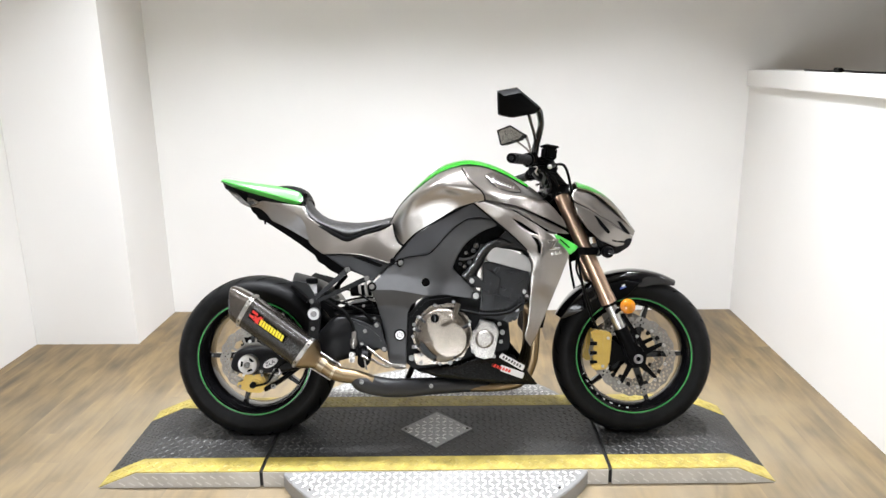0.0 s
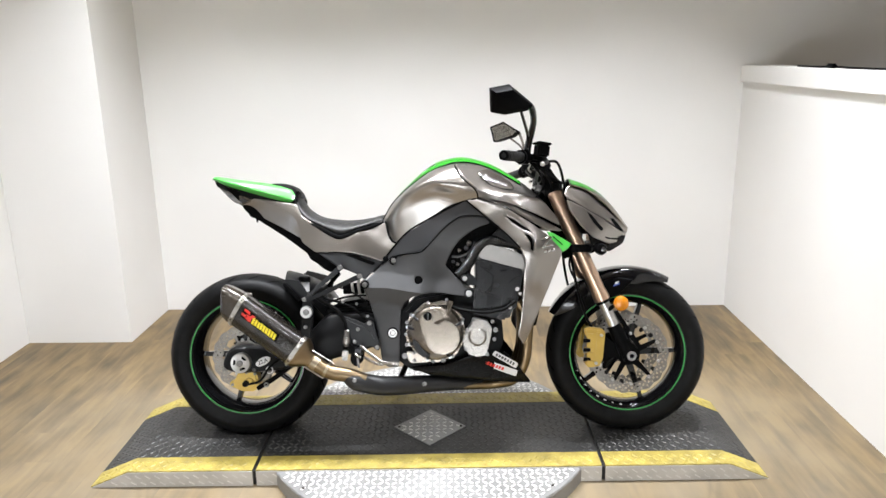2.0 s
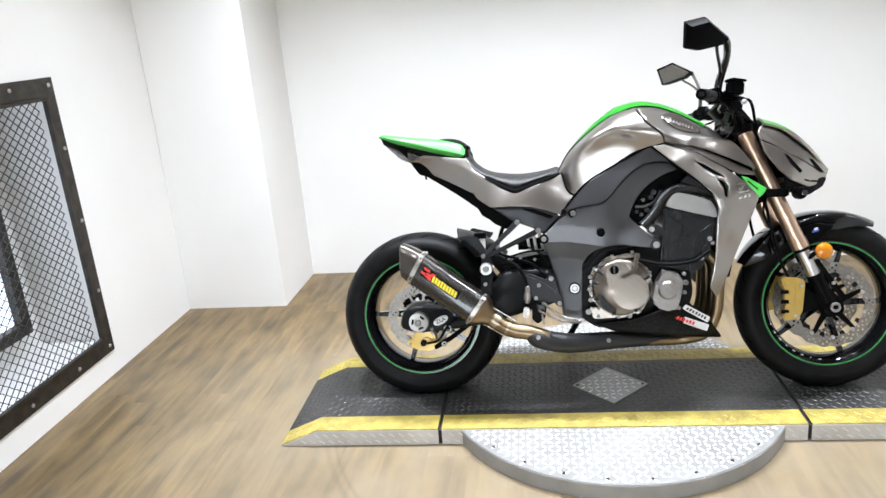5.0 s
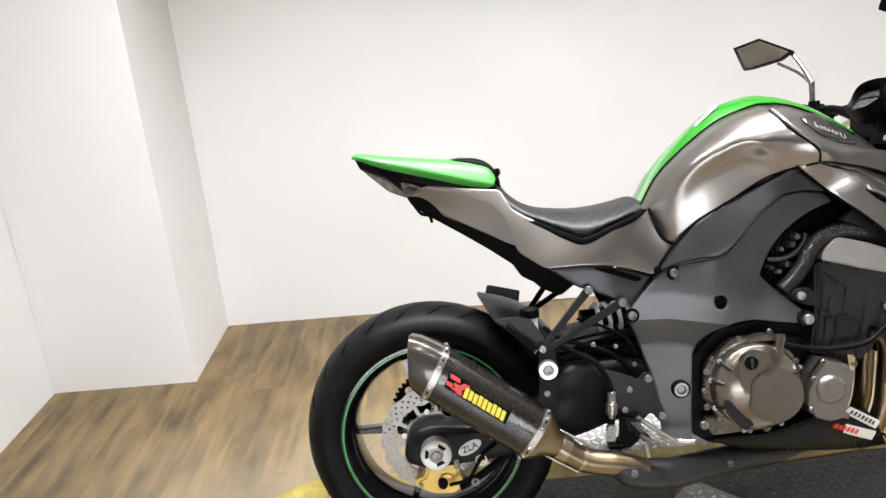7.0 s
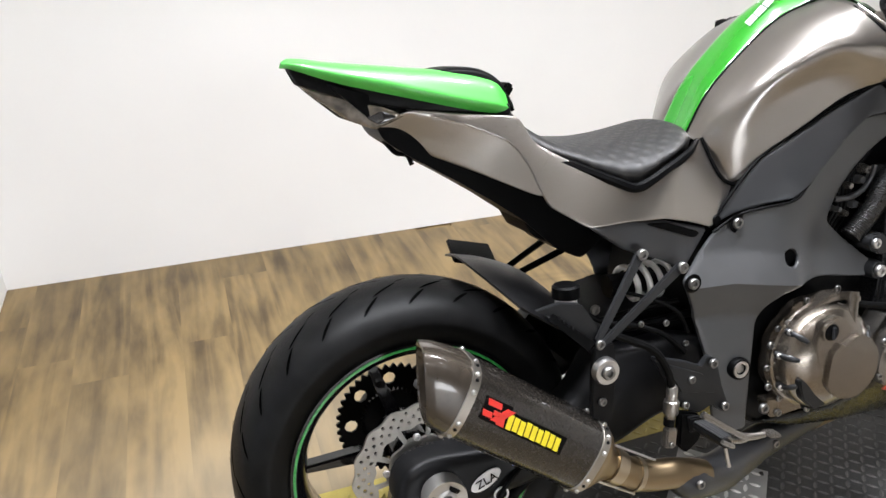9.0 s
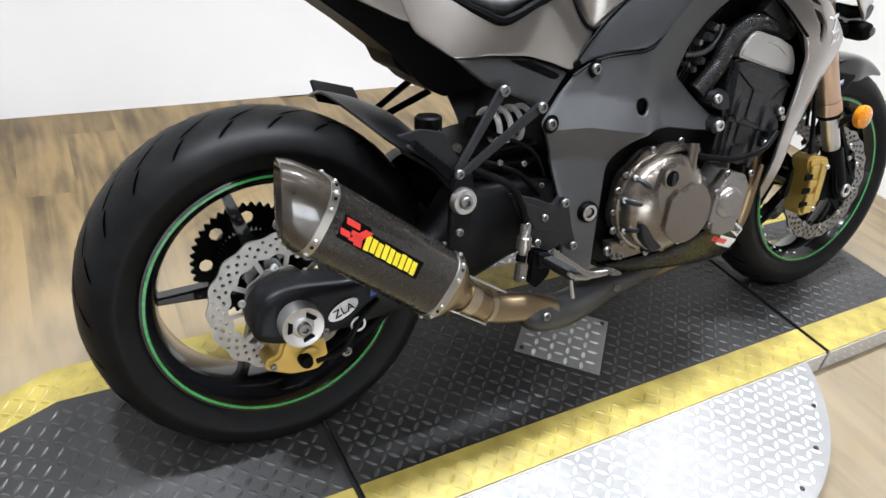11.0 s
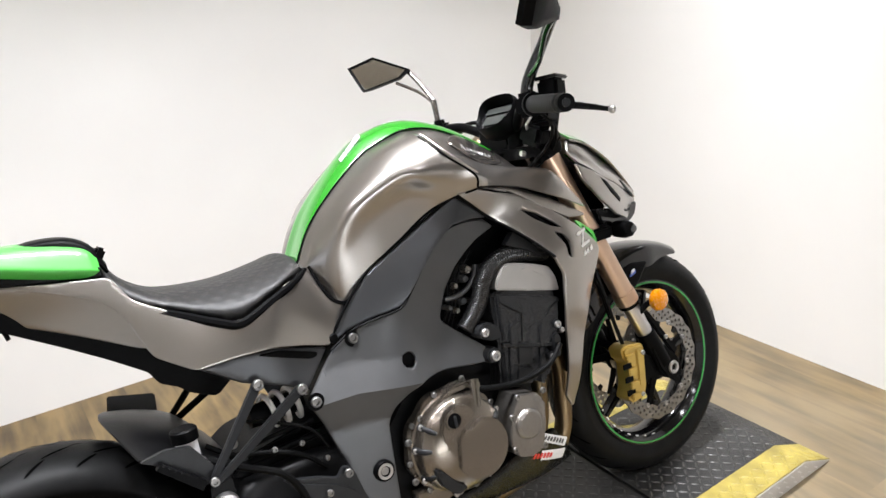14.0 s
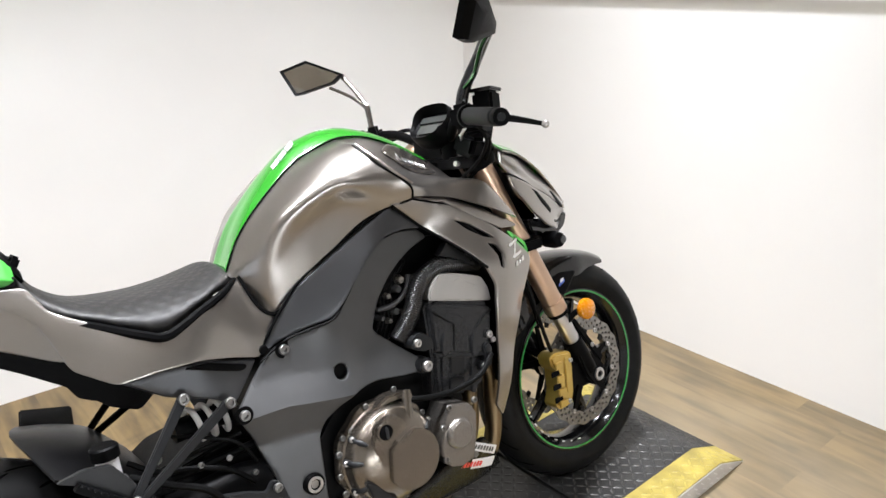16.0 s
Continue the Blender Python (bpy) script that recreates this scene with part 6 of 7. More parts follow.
pad_rows = [pad_row(-0.856, 0.980, 0.012, 0.977, 0.972), pad_row(-0.840, 0.984, 0.035, 0.976, 0.966), pad_row(-0.78, 0.974, 0.062, 0.960, 0.942), pad_row(-0.70, 0.962, 0.082, 0.940, 0.918), pad_row(-0.61, 0.948, 0.095, 0.915, 0.892), pad_row(-0.545, 0.934, 0.098, 0.898, 0.876), pad_row(-0.522, 0.920, 0.090, 0.888, 0.876)]
pad = part("seat_cowl", surf_bm(pad_rows, 5, 4, True, 0.006), LIME, bike, "bright green pillion seat cowl", 60)
tail_c = [(-0.71, 0.895, 0.062), (-0.60, 0.878, 0.092), (-0.513, 0.868, 0.102), (-0.487, 0.818, 0.120), (-0.42, 0.778, 0.148), (-0.347, 0.742, 0.168), (-0.27, 0.764, 0.160), (-0.173, 0.796, 0.110), (-0.13, 0.723, 0.140), (-0.19, 0.652, 0.158), (-0.294, 0.685, 0.176), (-0.431, 0.690, 0.170), (-0.515, 0.74, 0.132), (-0.58, 0.80, 0.110), (-0.67, 0.856, 0.078)]
joint([(-0.178, 0.800), (-0.167, 0.752), (-0.153, 0.7275), (-0.133, 0.7175)], tail_c, bike, 0.0034, 0.002)
tp = both("tail_panel", [(-0.690, 0.897), (-0.60, 0.882), (-0.513, 0.870), (-0.492, 0.826), (-0.42, 0.780), (-0.347, 0.744), (-0.273, 0.764), (-0.203, 0.789), (-0.176, 0.797), (-0.166, 0.752), (-0.152, 0.730), (-0.134, 0.720), (-0.188, 0.653), (-0.24, 0.672), (-0.294, 0.687), (-0.36, 0.692), (-0.431, 0.690), (-0.485, 0.728), (-0.498, 0.765), (-0.505, 0.790), (-0.520, 0.818), (-0.540, 0.838), (-0.607, 0.868)], tail_c, TITAN, bike, "grey metallic tail panel", edge=0.0016, r=0.010, step=0.008)
both("tail_panel_lower", [(-0.733, 0.872), (-0.684, 0.894), (-0.600, 0.872), (-0.530, 0.842), (-0.510, 0.818), (-0.491, 0.766), (-0.487, 0.742), (-0.505, 0.748), (-0.54, 0.766), (-0.581, 0.787), (-0.65, 0.820), (-0.707, 0.848)], [(-0.733, 0.872, 0.058), (-0.687, 0.888, 0.070), (-0.607, 0.866, 0.0865), (-0.538, 0.836, 0.102), (-0.504, 0.778, 0.1185), (-0.490, 0.745, 0.132), (-0.581, 0.797, 0.080), (-0.707, 0.854, 0.050)], TITAN, bike, "grey metallic lower tail panel", edge=0.0016, step=0.008)
both("tail_side", [(-0.851, 0.972), (-0.838, 0.944), (-0.767, 0.916), (-0.676, 0.894), (-0.590, 0.882), (-0.52, 0.872), (-0.52, 0.89), (-0.596, 0.902), (-0.71, 0.938), (-0.79, 0.962)], [(-0.851, 0.97, 0.014), (-0.79, 0.95, 0.040), (-0.70, 0.92, 0.066), (-0.60, 0.89, 0.086), (-0.52, 0.88, 0.092), (-0.767, 0.916, 0.050), (-0.71, 0.938, 0.064)], CASE, bike, "black satin tail side panel", edge=0.003, r=0.004)
und = prism("undertail", [(-0.80, 0.945), (-0.735, 0.880), (-0.722, 0.852), (-0.68, 0.820), (-0.606, 0.772), (-0.545, 0.730), (-0.49, 0.688), (-0.43, 0.628), (-0.385, 0.605), (-0.33, 0.645), (-0.42, 0.70), (-0.50, 0.775), (-0.53, 0.87), (-0.61, 0.890), (-0.72, 0.915)], -0.058, 0.058, BLACK, bike, "black undertail", 0.010, 0.01)
tl = both("tail_light", [(-0.836, 0.943), (-0.800, 0.911), (-0.770, 0.885), (-0.731, 0.869), (-0.684, 0.887), (-0.720, 0.903), (-0.763, 0.915)], [(-0.836, 0.943, 0.016), (-0.80, 0.911, 0.030), (-0.77, 0.886, 0.044), (-0.731, 0.87, 0.060), (-0.684, 0.887, 0.071), (-0.763, 0.915, 0.050)], TAILLENS, bike, "clear smoked tail light lens", edge=0.003, r=0.003)
sheet("reflector", [(-0.745, 0.888), (-0.728, 0.876), (-0.700, 0.886), (-0.722, 0.897)], [(-0.836, 0.943, 0.012), (-0.77, 0.886, 0.046), (-0.731, 0.87, 0.062), (-0.684, 0.887, 0.073), (-0.763, 0.915, 0.052)], LENS, tl[0], "dark triangular reflector", -1, thick=0.003, r=0.003, edge=0.001, step=0.008)
tube("plate_wire", [(-0.715, -0.03, 0.848), (-0.700, -0.04, 0.828), (-0.682, -0.04, 0.822), (-0.676, -0.045, 0.806)], 0.004, BLACK, und, "loose black cable end", 8)
prism("tool_tray", [(-0.49, 0.69), (-0.44, 0.668), (-0.385, 0.645), (-0.395, 0.634), (-0.45, 0.645), (-0.475, 0.660)], -0.05, 0.06, BLACK, und, bevel=0.006)
sub = both("subframe_cover", [(-0.425, 0.688), (-0.36, 0.690), (-0.294, 0.683), (-0.192, 0.650), (-0.252, 0.588), (-0.29, 0.612), (-0.36, 0.640)], [(-0.425, 0.688, 0.160), (-0.294, 0.683, 0.166), (-0.19, 0.65, 0.150), (-0.25, 0.59, 0.165), (-0.36, 0.64, 0.158)], SLATE, bike, "slate grey subframe cover", edge=0.004, r=0.006)
sheet("cover_inlay", [(-0.33, 0.682), (-0.285, 0.678), (-0.21, 0.648), (-0.225, 0.640)], [(-0.425, 0.688, 0.164), (-0.294, 0.683, 0.170), (-0.19, 0.65, 0.154), (-0.25, 0.59, 0.169)], BLACK, sub[0], "", -1, thick=0.003, edge=0.002)


def flat_bar(p, q, w0, w1, thick, bm):
    p, q = Vector(p), Vector(q)
    d = (q - p).normalized()
    n = d.cross(Vector((0, 1, 0))).normalized()
    o = Vector((0, thick / 2, 0))
    a = [bm.verts.new(v) for v in (p - n * w0 - o, q - n * w1 - o, q + n * w1 - o, p + n * w0 - o)]
    b = [bm.verts.new(v.co + o * 2) for v in a]
    bm.faces.new(a)
    bm.faces.new(b[::-1])
    for k in range(4):
        bm.faces.new((a[k], b[k], b[(k + 1) % 4], a[(k + 1) % 4]))
    return bm


bm = bmesh.new()
flat_bar((-0.340, -0.172, 0.634), (-0.458, -0.234, 0.526), 0.0095, 0.0065, 0.008, bm)
flat_bar((-0.268, -0.180, 0.602), (-0.452, -0.236, 0.520), 0.0095, 0.0065, 0.008, bm)
bmesh.ops.bevel(bm, geom=bm.edges[:], offset=0.002, segments=2, affect="EDGES")
hang = part("silencer_hanger", bm, CASEG, bike, "dark grey forked silencer hanger")
part("hanger_plate", prism_bm([(-0.466, 0.518), (-0.431, 0.523), (-0.428, 0.46), (-0.440, 0.385), (-0.474, 0.400), (-0.470, 0.475)], -0.240, -0.230, 0.002, 0.006), CASE, hang)
bolt(hang, -0.340, -0.176, 0.634, 0.010)
bolt(hang, -0.268, -0.184, 0.602, 0.010)
lathe("hanger_washer", [(0, 0.0), (0, 0.010), (-0.003, 0.012), (-0.003, 0.020), (0.004, 0.022), (0.01, 0.022)], -0.451, 0.481, STEEL, hang, cy=-0.250, seg=28)
bolt(hang, -0.451, -0.252, 0.481, 0.011)
bolt(hang, -0.456, -0.242, 0.428, 0.007)
heel = prism("heel_plate", [(-0.556, 0.592), (-0.516, 0.598), (-0.478, 0.590), (-0.452, 0.548), (-0.446, 0.516), (-0.474, 0.522), (-0.528, 0.578)], -0.226, -0.216, CASEG, hang, "grey heel guard", 0.002)
part("heel_ledge", flat_bar((-0.532, -0.232, 0.580), (-0.474, -0.240, 0.526), 0.006, 0.008, 0.012, bmesh.new()), BLACK, heel, "dark toothed ledge")
for k in range(7):
    u = (k + 0.5) / 7
    part("tooth", box_bm(-0.528 + 0.052 * u, -0.2405, 0.5835 - 0.048 * u, 0.004, 0.005, 0.005, 0.001), SATINB, heel)
bolt(hang, -0.459, -0.243, 0.526, 0.008)
bolt(hang, -0.391, -0.110, 0.527, 0.009)

# hugger over the rear tyre
hrows = [[(-0.554, 0.200, 0.578), (-0.566, 0.120, 0.600), (-0.580, 0.031, 0.615), (-0.566, -0.070, 0.598), (-0.549, -0.160, 0.577)],
         [(-0.500, 0.195, 0.560), (-0.510, 0.120, 0.585), (-0.520, 0.020, 0.598), (-0.505, -0.080, 0.578), (-0.500, -0.155, 0.540)],
         [(-0.440, 0.190, 0.530), (-0.450, 0.120, 0.555), (-0.455, 0.020, 0.566), (-0.450, -0.080, 0.546), (-0.445, -0.145, 0.500)],
         [(-0.390, 0.170, 0.470), (-0.400, 0.100, 0.500), (-0.400, 0.010, 0.505), (-0.395, -0.080, 0.490), (-0.390, -0.130, 0.430)]]
hug = part("rear_hugger", surf_bm(hrows, 4, 3, False, 0.004), SATINB, bike, "black rear tyre hugger", 40)
for a, b in (((-0.440, 0.172, 0.532), (-0.404, 0.050, 0.618)), ((-0.445, 0.105, 0.540), (-0.378, 0.022, 0.602))):
    tube("hugger_stay", [a, b], 0.0075, BLACK, hug, "flat black stay", 10, flat=0.6)
part("hugger_tab", box_bm(-0.508, 0.170, 0.580, 0.092, 0.085, 0.008, 0.003, pose(0, 0, 0, 16, 14, -6)), BLACK, hug, "flat black plate")
res = lathe("brake_reservoir", [(-0.0, 0.0), (-0.0, 0.018), (0.036, 0.018), (0.036, 0.0)], 0, 0, WHITE, bike, "pale rear brake fluid reservoir", 24)
res.matrix_local = pose(-0.474, -0.166, 0.548, 90, 0, 0)
lid = lathe("lid", [(0.0, 0.0), (0.0, 0.0225), (0.018, 0.0225), (0.021, 0.019), (0.021, 0.0)], 0, 0, BLACK, res, "black screw lid", 24, cy=0.035)
part("reservoir_tray", box_bm(-0.476, -0.170, 0.544, 0.060, 0.050, 0.005, 0.0015, pose(0, 0, 0, 0, 18, 0)), GREYPL, bike, "grey bracket under the reservoir")

# shock absorber
bm = tube_bm([(-0.318 + 0.0019 * k, -0.085 + 0.030 * math.cos(k * 0.5), 0.553 + 0.030 * math.sin(k * 0.5)) for k in range(44)], 0.0055, 8, 2)
shock = part("shock_absorber", bm, SPRING, bike, "pale grey coil spring shock absorber")
tube("damper_body", [(-0.345, -0.075, 0.55), (-0.24, -0.075, 0.55)], 0.021, BLACK, shock, seg=16)
tube("link_rod", [(-0.42, -0.10, 0.478), (-0.33, -0.13, 0.490), (-0.22, -0.14, 0.498)], 0.007, BLACK, bike, "black linkage rod", 10)

for p, r in (([(-0.44, -0.13, 0.548), (-0.40, -0.15, 0.520), (-0.345, -0.16, 0.505), (-0.29, -0.165, 0.480), (-0.25, -0.17, 0.44)], 0.005), ([(-0.40, -0.10, 0.50), (-0.32, -0.14, 0.525), (-0.25, -0.15, 0.530)], 0.004), ([(-0.36, -0.12, 0.56), (-0.31, -0.15, 0.545), (-0.26, -0.16, 0.515), (-0.235, -0.16, 0.47)], 0.0035)):
    tube("wire", p, r, HOSE, bike, "black hose behind the frame", 8)
prism("linkage_plate", [(-0.41, 0.47), (-0.36, 0.50), (-0.27, 0.515), (-0.20, 0.50), (-0.20, 0.44), (-0.30, 0.43)], -0.12, 0.10, BLACK, bike, "black suspension linkage", 0.008, 0.01)
for x, z in ((-0.335, 0.508), (-0.285, 0.500), (-0.245, 0.455)):
    bolt(bike, x, -0.165, z, 0.0055)

# rearsets
rs = prism("footpeg_bracket", [(-0.345, 0.468), (-0.281, 0.447), (-0.250, 0.432), (-0.236, 0.448), (-0.220, 0.440), (-0.207, 0.385), (-0.194, 0.350), (-0.200, 0.336), (-0.212, 0.340), (-0.226, 0.356), (-0.254, 0.345), (-0.293, 0.366), (-0.316, 0.420)], -0.216, -0.204, CASEG, bike, "dark footpeg bracket", 0.003, 0.006)
prism("web", [(-0.326, 0.455), (-0.285, 0.436), (-0.250, 0.420), (-0.222, 0.395), (-0.214, 0.375), (-0.250, 0.385), (-0.290, 0.392), (-0.308, 0.425)], -0.2195, -0.213, CASEG, rs, "", 0.002, 0.008)
for x, z, r in ((-0.231, 0.436, 0.0085), (-0.273, 0.415, 0.0070), (-0.205, 0.350, 0.0080), (-0.285, 0.370, 0.0070)):
    bolt(rs, x, -0.220, z, r)
prism("lower_plate", [(-0.298, 0.362), (-0.262, 0.352), (-0.250, 0.335), (-0.256, 0.300), (-0.283, 0.280), (-0.302, 0.297)], -0.226, -0.210, BLACK, rs, r=0.008)
prism("peg_clevis", [(-0.286, 0.352), (-0.262, 0.350), (-0.256, 0.324), (-0.282, 0.322)], -0.234, -0.224, SATINB, rs, r=0.004)
peg = tube("footpeg", [(-0.272, -0.226, 0.336), (-0.268, -0.262, 0.335), (-0.263, -0.300, 0.333)], [0.010, 0.012, 0.011], SATINB, rs, "ribbed black footpeg", 12, flat=0.8)
for k in range(4):
    o = -0.0075 + 0.005 * k
    tube("peg_rib", [(-0.271 + o, -0.238, 0.3465), (-0.263 + o, -0.298, 0.3440)], 0.0016, GREYPL, rs, seg=6)
tube("peg_end", [(-0.274, -0.301, 0.340), (-0.252, -0.301, 0.326)], 0.0040, SILVERC, rs, seg=8)
tube("peg_feeler", [(-0.265, -0.298, 0.326), (-0.259, -0.300, 0.291)], [0.0030, 0.0038], STEEL, rs, seg=8)
tube("brake_pedal", [(-0.264, -0.238, 0.356), (-0.235, -0.242, 0.335), (-0.200, -0.246, 0.309), (-0.182, -0.247, 0.298), (-0.164, -0.250, 0.296), (-0.146, -0.254, 0.297)], [0.007, 0.0055, 0.0055, 0.0075, 0.007, 0.006], SILVERC, rs, "silver brake pedal", 10, flat=0.7)
tube("pedal_brace", [(-0.250, -0.240, 0.318), (-0.226, -0.244, 0.305), (-0.200, -0.246, 0.294), (-0.180, -0.247, 0.292)], [0.006, 0.0055, 0.0055, 0.006], SILVERC, rs, seg=8, flat=0.7)
part("pedal_tip", box_bm(-0.136, -0.258, 0.298, 0.026, 0.026, 0.007, 0.003, pose(0, 0, 0, 0, 12, 0)), SILVERC, rs)
mc = lathe("master_cylinder", [(0.0, 0.0), (0.0, 0.0075), (0.010, 0.0085), (0.012, 0.013), (0.034, 0.013), (0.036, 0.0095), (0.058, 0.0095), (0.062, 0.0070), (0.066, 0.0)], 0, 0, SILVERC, rs, "silver rear brake master cylinder", 18)
mc.matrix_local = pose(-0.316, -0.222, 0.352, 90, 4, 0)
tube("dust_boot", [(-0.317, -0.222, 0.354), (-0.319, -0.222, 0.342)], 0.0095, BLACK, rs, seg=14)
tube("push_rod", [(-0.318, -0.222, 0.350), (-0.321, -0.224, 0.318)], 0.005, STEEL, rs, seg=8)
part("clevis", box_bm(-0.320, -0.226, 0.322, 0.021, 0.016, 0.036, 0.003, pose(0, 0, 0, 0, 6, 0)), SILVERC, rs)
bolt(rs, -0.322, -0.235, 0.312, 0.005)
tube("brake_hose", [(-0.314, -0.222, 0.412), (-0.322, -0.222, 0.445), (-0.348, -0.218, 0.485), (-0.40, -0.20, 0.512), (-0.45, -0.175, 0.540)], 0.0065, HOSE, rs, seg=8)
bm = rod_bm((-0.10, 0.13, 0.29), (-0.19, 0.30, 0.095), 0.012)
box_bm(-0.195, 0.312, 0.081, 0.05, 0.045, 0.008, 0.003, pose(0, 0, 0, 13.5, 0, 0), bm)
part("side_stand", bm, BLACK, bike, "black side stand")

# ---- front end ----
def fork_pt(z, y):
    return (0.611 - (z - 0.511) * 0.435, y, z)


for s in (-1, 1):
    y = s * 0.106
    leg = tube("fork_leg", [fork_pt(0.945, y), fork_pt(0.515, y)], 0.0268, COPPER, bike, "copper anodised fork leg", 28)
    tube("fork_collar", [fork_pt(0.527, y), fork_pt(0.498, y)], 0.0292, COPPER, leg, seg=28)
    tube("fork_seal", [fork_pt(0.498, y), fork_pt(0.488, y)], 0.0275, BLACK, leg, seg=28)
    tube("fork_tube", [fork_pt(0.49, y), fork_pt(0.38, y)], 0.0205, STEEL, leg, "polished steel fork tube", 24)
    bm = tube_bm([fork_pt(0.405, y), fork_pt(0.36, y), fork_pt(0.31, y)], [0.025, 0.027, 0.027], 20)
    prism_bm([(0.65, 0.37), (0.685, 0.375), (0.742, 0.315), (0.748, 0.28), (0.735, 0.262), (0.70, 0.265), (0.672, 0.30)], y - 0.022, y + 0.018, 0.005, 0.012, bm)
    part("fork_foot", bm, BLACK, leg, "black fork foot")
    lathe("axle_nut", [(0, 0.008), (-0.004 * 1, 0.010), (-0.004, 0.016), (0.004, 0.019), (0.012, 0.019), (0.012, 0.008)] if s < 0 else [(0.012, 0.008), (0.012, 0.016), (0.0, 0.019), (0.0, 0.008)], AX_F[0], AX_F[1], STEEL, leg, "steel axle end", 24, True, cy=y + s * 0.022)
    part("caliper_bracket", prism_bm([(0.575, 0.372), (0.60, 0.385), (0.665, 0.335), (0.72, 0.300), (0.70, 0.275), (0.65, 0.285), (0.60, 0.262), (0.575, 0.275), (0.60, 0.32)], y - 0.008, y + 0.008, 0.003, 0.006), BLACK, leg)
    part("fork_top", tube_bm([fork_pt(0.968, y), fork_pt(0.962, y), fork_pt(0.925, y)], [0.022, 0.0275, 0.0285], 24, 1), COPPER, leg, "copper fork cap")
    c0, c1 = (s * 0.135, s * 0.082)
    cp = part("front_caliper", prism_bm([(0.545, 0.395), (0.565, 0.402), (0.615, 0.392), (0.622, 0.38), (0.612, 0.285), (0.600, 0.258), (0.56, 0.252), (0.545, 0.268), (0.560, 0.30), (0.563, 0.355), (0.548, 0.372)], min(c0, c1), max(c0, c1), 0.006, 0.006), GOLD, bike, "gold radial front brake caliper")
    for z in (0.370, 0.335, 0.300, 0.270):
        part("caliper_rib", prism_bm([(0.552, z - 0.009), (0.580, z - 0.010), (0.582, z + 0.008), (0.553, z + 0.010)], s * 0.134, s * 0.141, 0.002, 0.004), GOLD, cp)
    for z in (0.352, 0.318, 0.284):
        part("pad_gap", prism_bm([(0.540, z - 0.007), (0.566, z - 0.006), (0.566, z + 0.006), (0.541, z + 0.007)], s * 0.1335, s * 0.137, 0, 0.002), BLACK, cp)
    part("caliper_face", prism_bm([(0.588, 0.385), (0.612, 0.380), (0.603, 0.285), (0.582, 0.290)], s * 0.1345, s * 0.1395, 0.002, 0.004), GOLD, cp)
    for x, z in ((0.606, 0.372), (0.585, 0.270)):
        bolt(cp, x, s * 0.140, z, 0.006, STEEL, s)
    # turn signal beside the fork
    stem = tube("turn_signal", [(0.63, s * 0.115, 0.455), (0.655, s * 0.13, 0.480), (0.675, s * 0.148, 0.489)], 0.008, BLACK, bike, "round amber turn signal on a black stalk", 10)
    lens = [(0.012, 0.0), (0.012, 0.026), (0.004, 0.028), (-0.003, 0.026), (-0.008, 0.016), (-0.010, 0.0)]
    lathe("lens", [(yy * (1 if s < 0 else -1), r) for yy, r in lens], 0.675, 0.489, AMBER, stem, "amber lens", 28, cy=s * 0.158)
    tube("brake_hose", [(0.575, s * 0.11, 0.395), (0.545, s * 0.125, 0.46), (0.520, s * 0.13, 0.55), (0.505, s * 0.12, 0.64), (0.50, s * 0.08, 0.70)], 0.005, HOSE, bike, "black brake hose", 8)
tube("cable", [(0.555, -0.10, 0.47), (0.522, -0.115, 0.56), (0.495, -0.12, 0.63), (0.515, -0.10, 0.70)], 0.004, HOSE, bike, "black cable", 8)
for s in (-1, 1):
    part("fork_link", prism_bm([(0.655, 0.455), (0.67, 0.46), (0.755, 0.33), (0.742, 0.315)], s * 0.112 - 0.006, s * 0.112 + 0.006, 0.003), BLACK, bike, "black signal bracket")
    bolt(bike, 0.715, s * 0.119, 0.375, 0.006, STEEL, s)
for z, x0, x1, nm in ((0.915, 0.38, 0.475, "upper_yoke"), (0.690, 0.475, 0.585, "lower_yoke")):
    bm = bmesh.new()
    o = [(-0.145, x0 + 0.02), (-0.10, x0), (0.10, x0), (0.145, x0 + 0.02), (0.145, x1 - 0.015), (0.10, x1), (-0.10, x1), (-0.145, x1 - 0.015)]
    prism_bm([(y, x) for y, x in o], -0.014, 0.014, 0.004, 0.01, bm)
    bmesh.ops.transform(bm, matrix=Matrix(((0, 0, 1, 0), (1, 0, 0, 0), (0, 1, 0, z), (0, 0, 0, 1))), verts=bm.verts)
    part(nm, bm, BLACK, bike, "black fork yoke")
part("steering_head", tube_bm([(0.40, 0, 0.93), (0.52, 0, 0.66)], 0.035, 20), BLACK, bike, "black steering head")

# front mudguard
arc = []
for k in range(13):
    a = radians(60 + 92 * k / 12)
    f = k / 12
    taper = min(1, f / 0.25, (1 - f) / 0.12)
    tip = 0.035 if k == 0 else 0
    w = 0.050 + 0.022 * taper
    drop = 0.010 + 0.040 * max(0, taper)
    r = 0.322
    arc.append([(AX_F[0] + (r + dr) * math.cos(a), -yy, AX_F[1] + (r + dr) * math.sin(a)) for yy, dr in ((0, 0.004), (w * 0.6, 0.001), (w * 0.95, -0.010), (w * 1.03, -0.010 - drop * 0.6), (w * 1.03, -0.010 - drop))])
guard = part("front_mudguard", surf_bm(arc, 3, 4, True, 0.003), GLOSS, bike, "gloss black front mudguard", 50)
sheet("guard_blade", [(0.60, 0.560), (0.68, 0.580), (0.74, 0.570), (0.69, 0.520), (0.63, 0.49)], [(0.6, 0.56, 0.080), (0.74, 0.57, 0.079), (0.63, 0.49, 0.082)], BLACK, guard, "", -1, thick=0.003)
bars("decal", [(0.662, 0.684, 0.545)], -0.0815, 0.007, BLUEV, guard, slant=0.3)
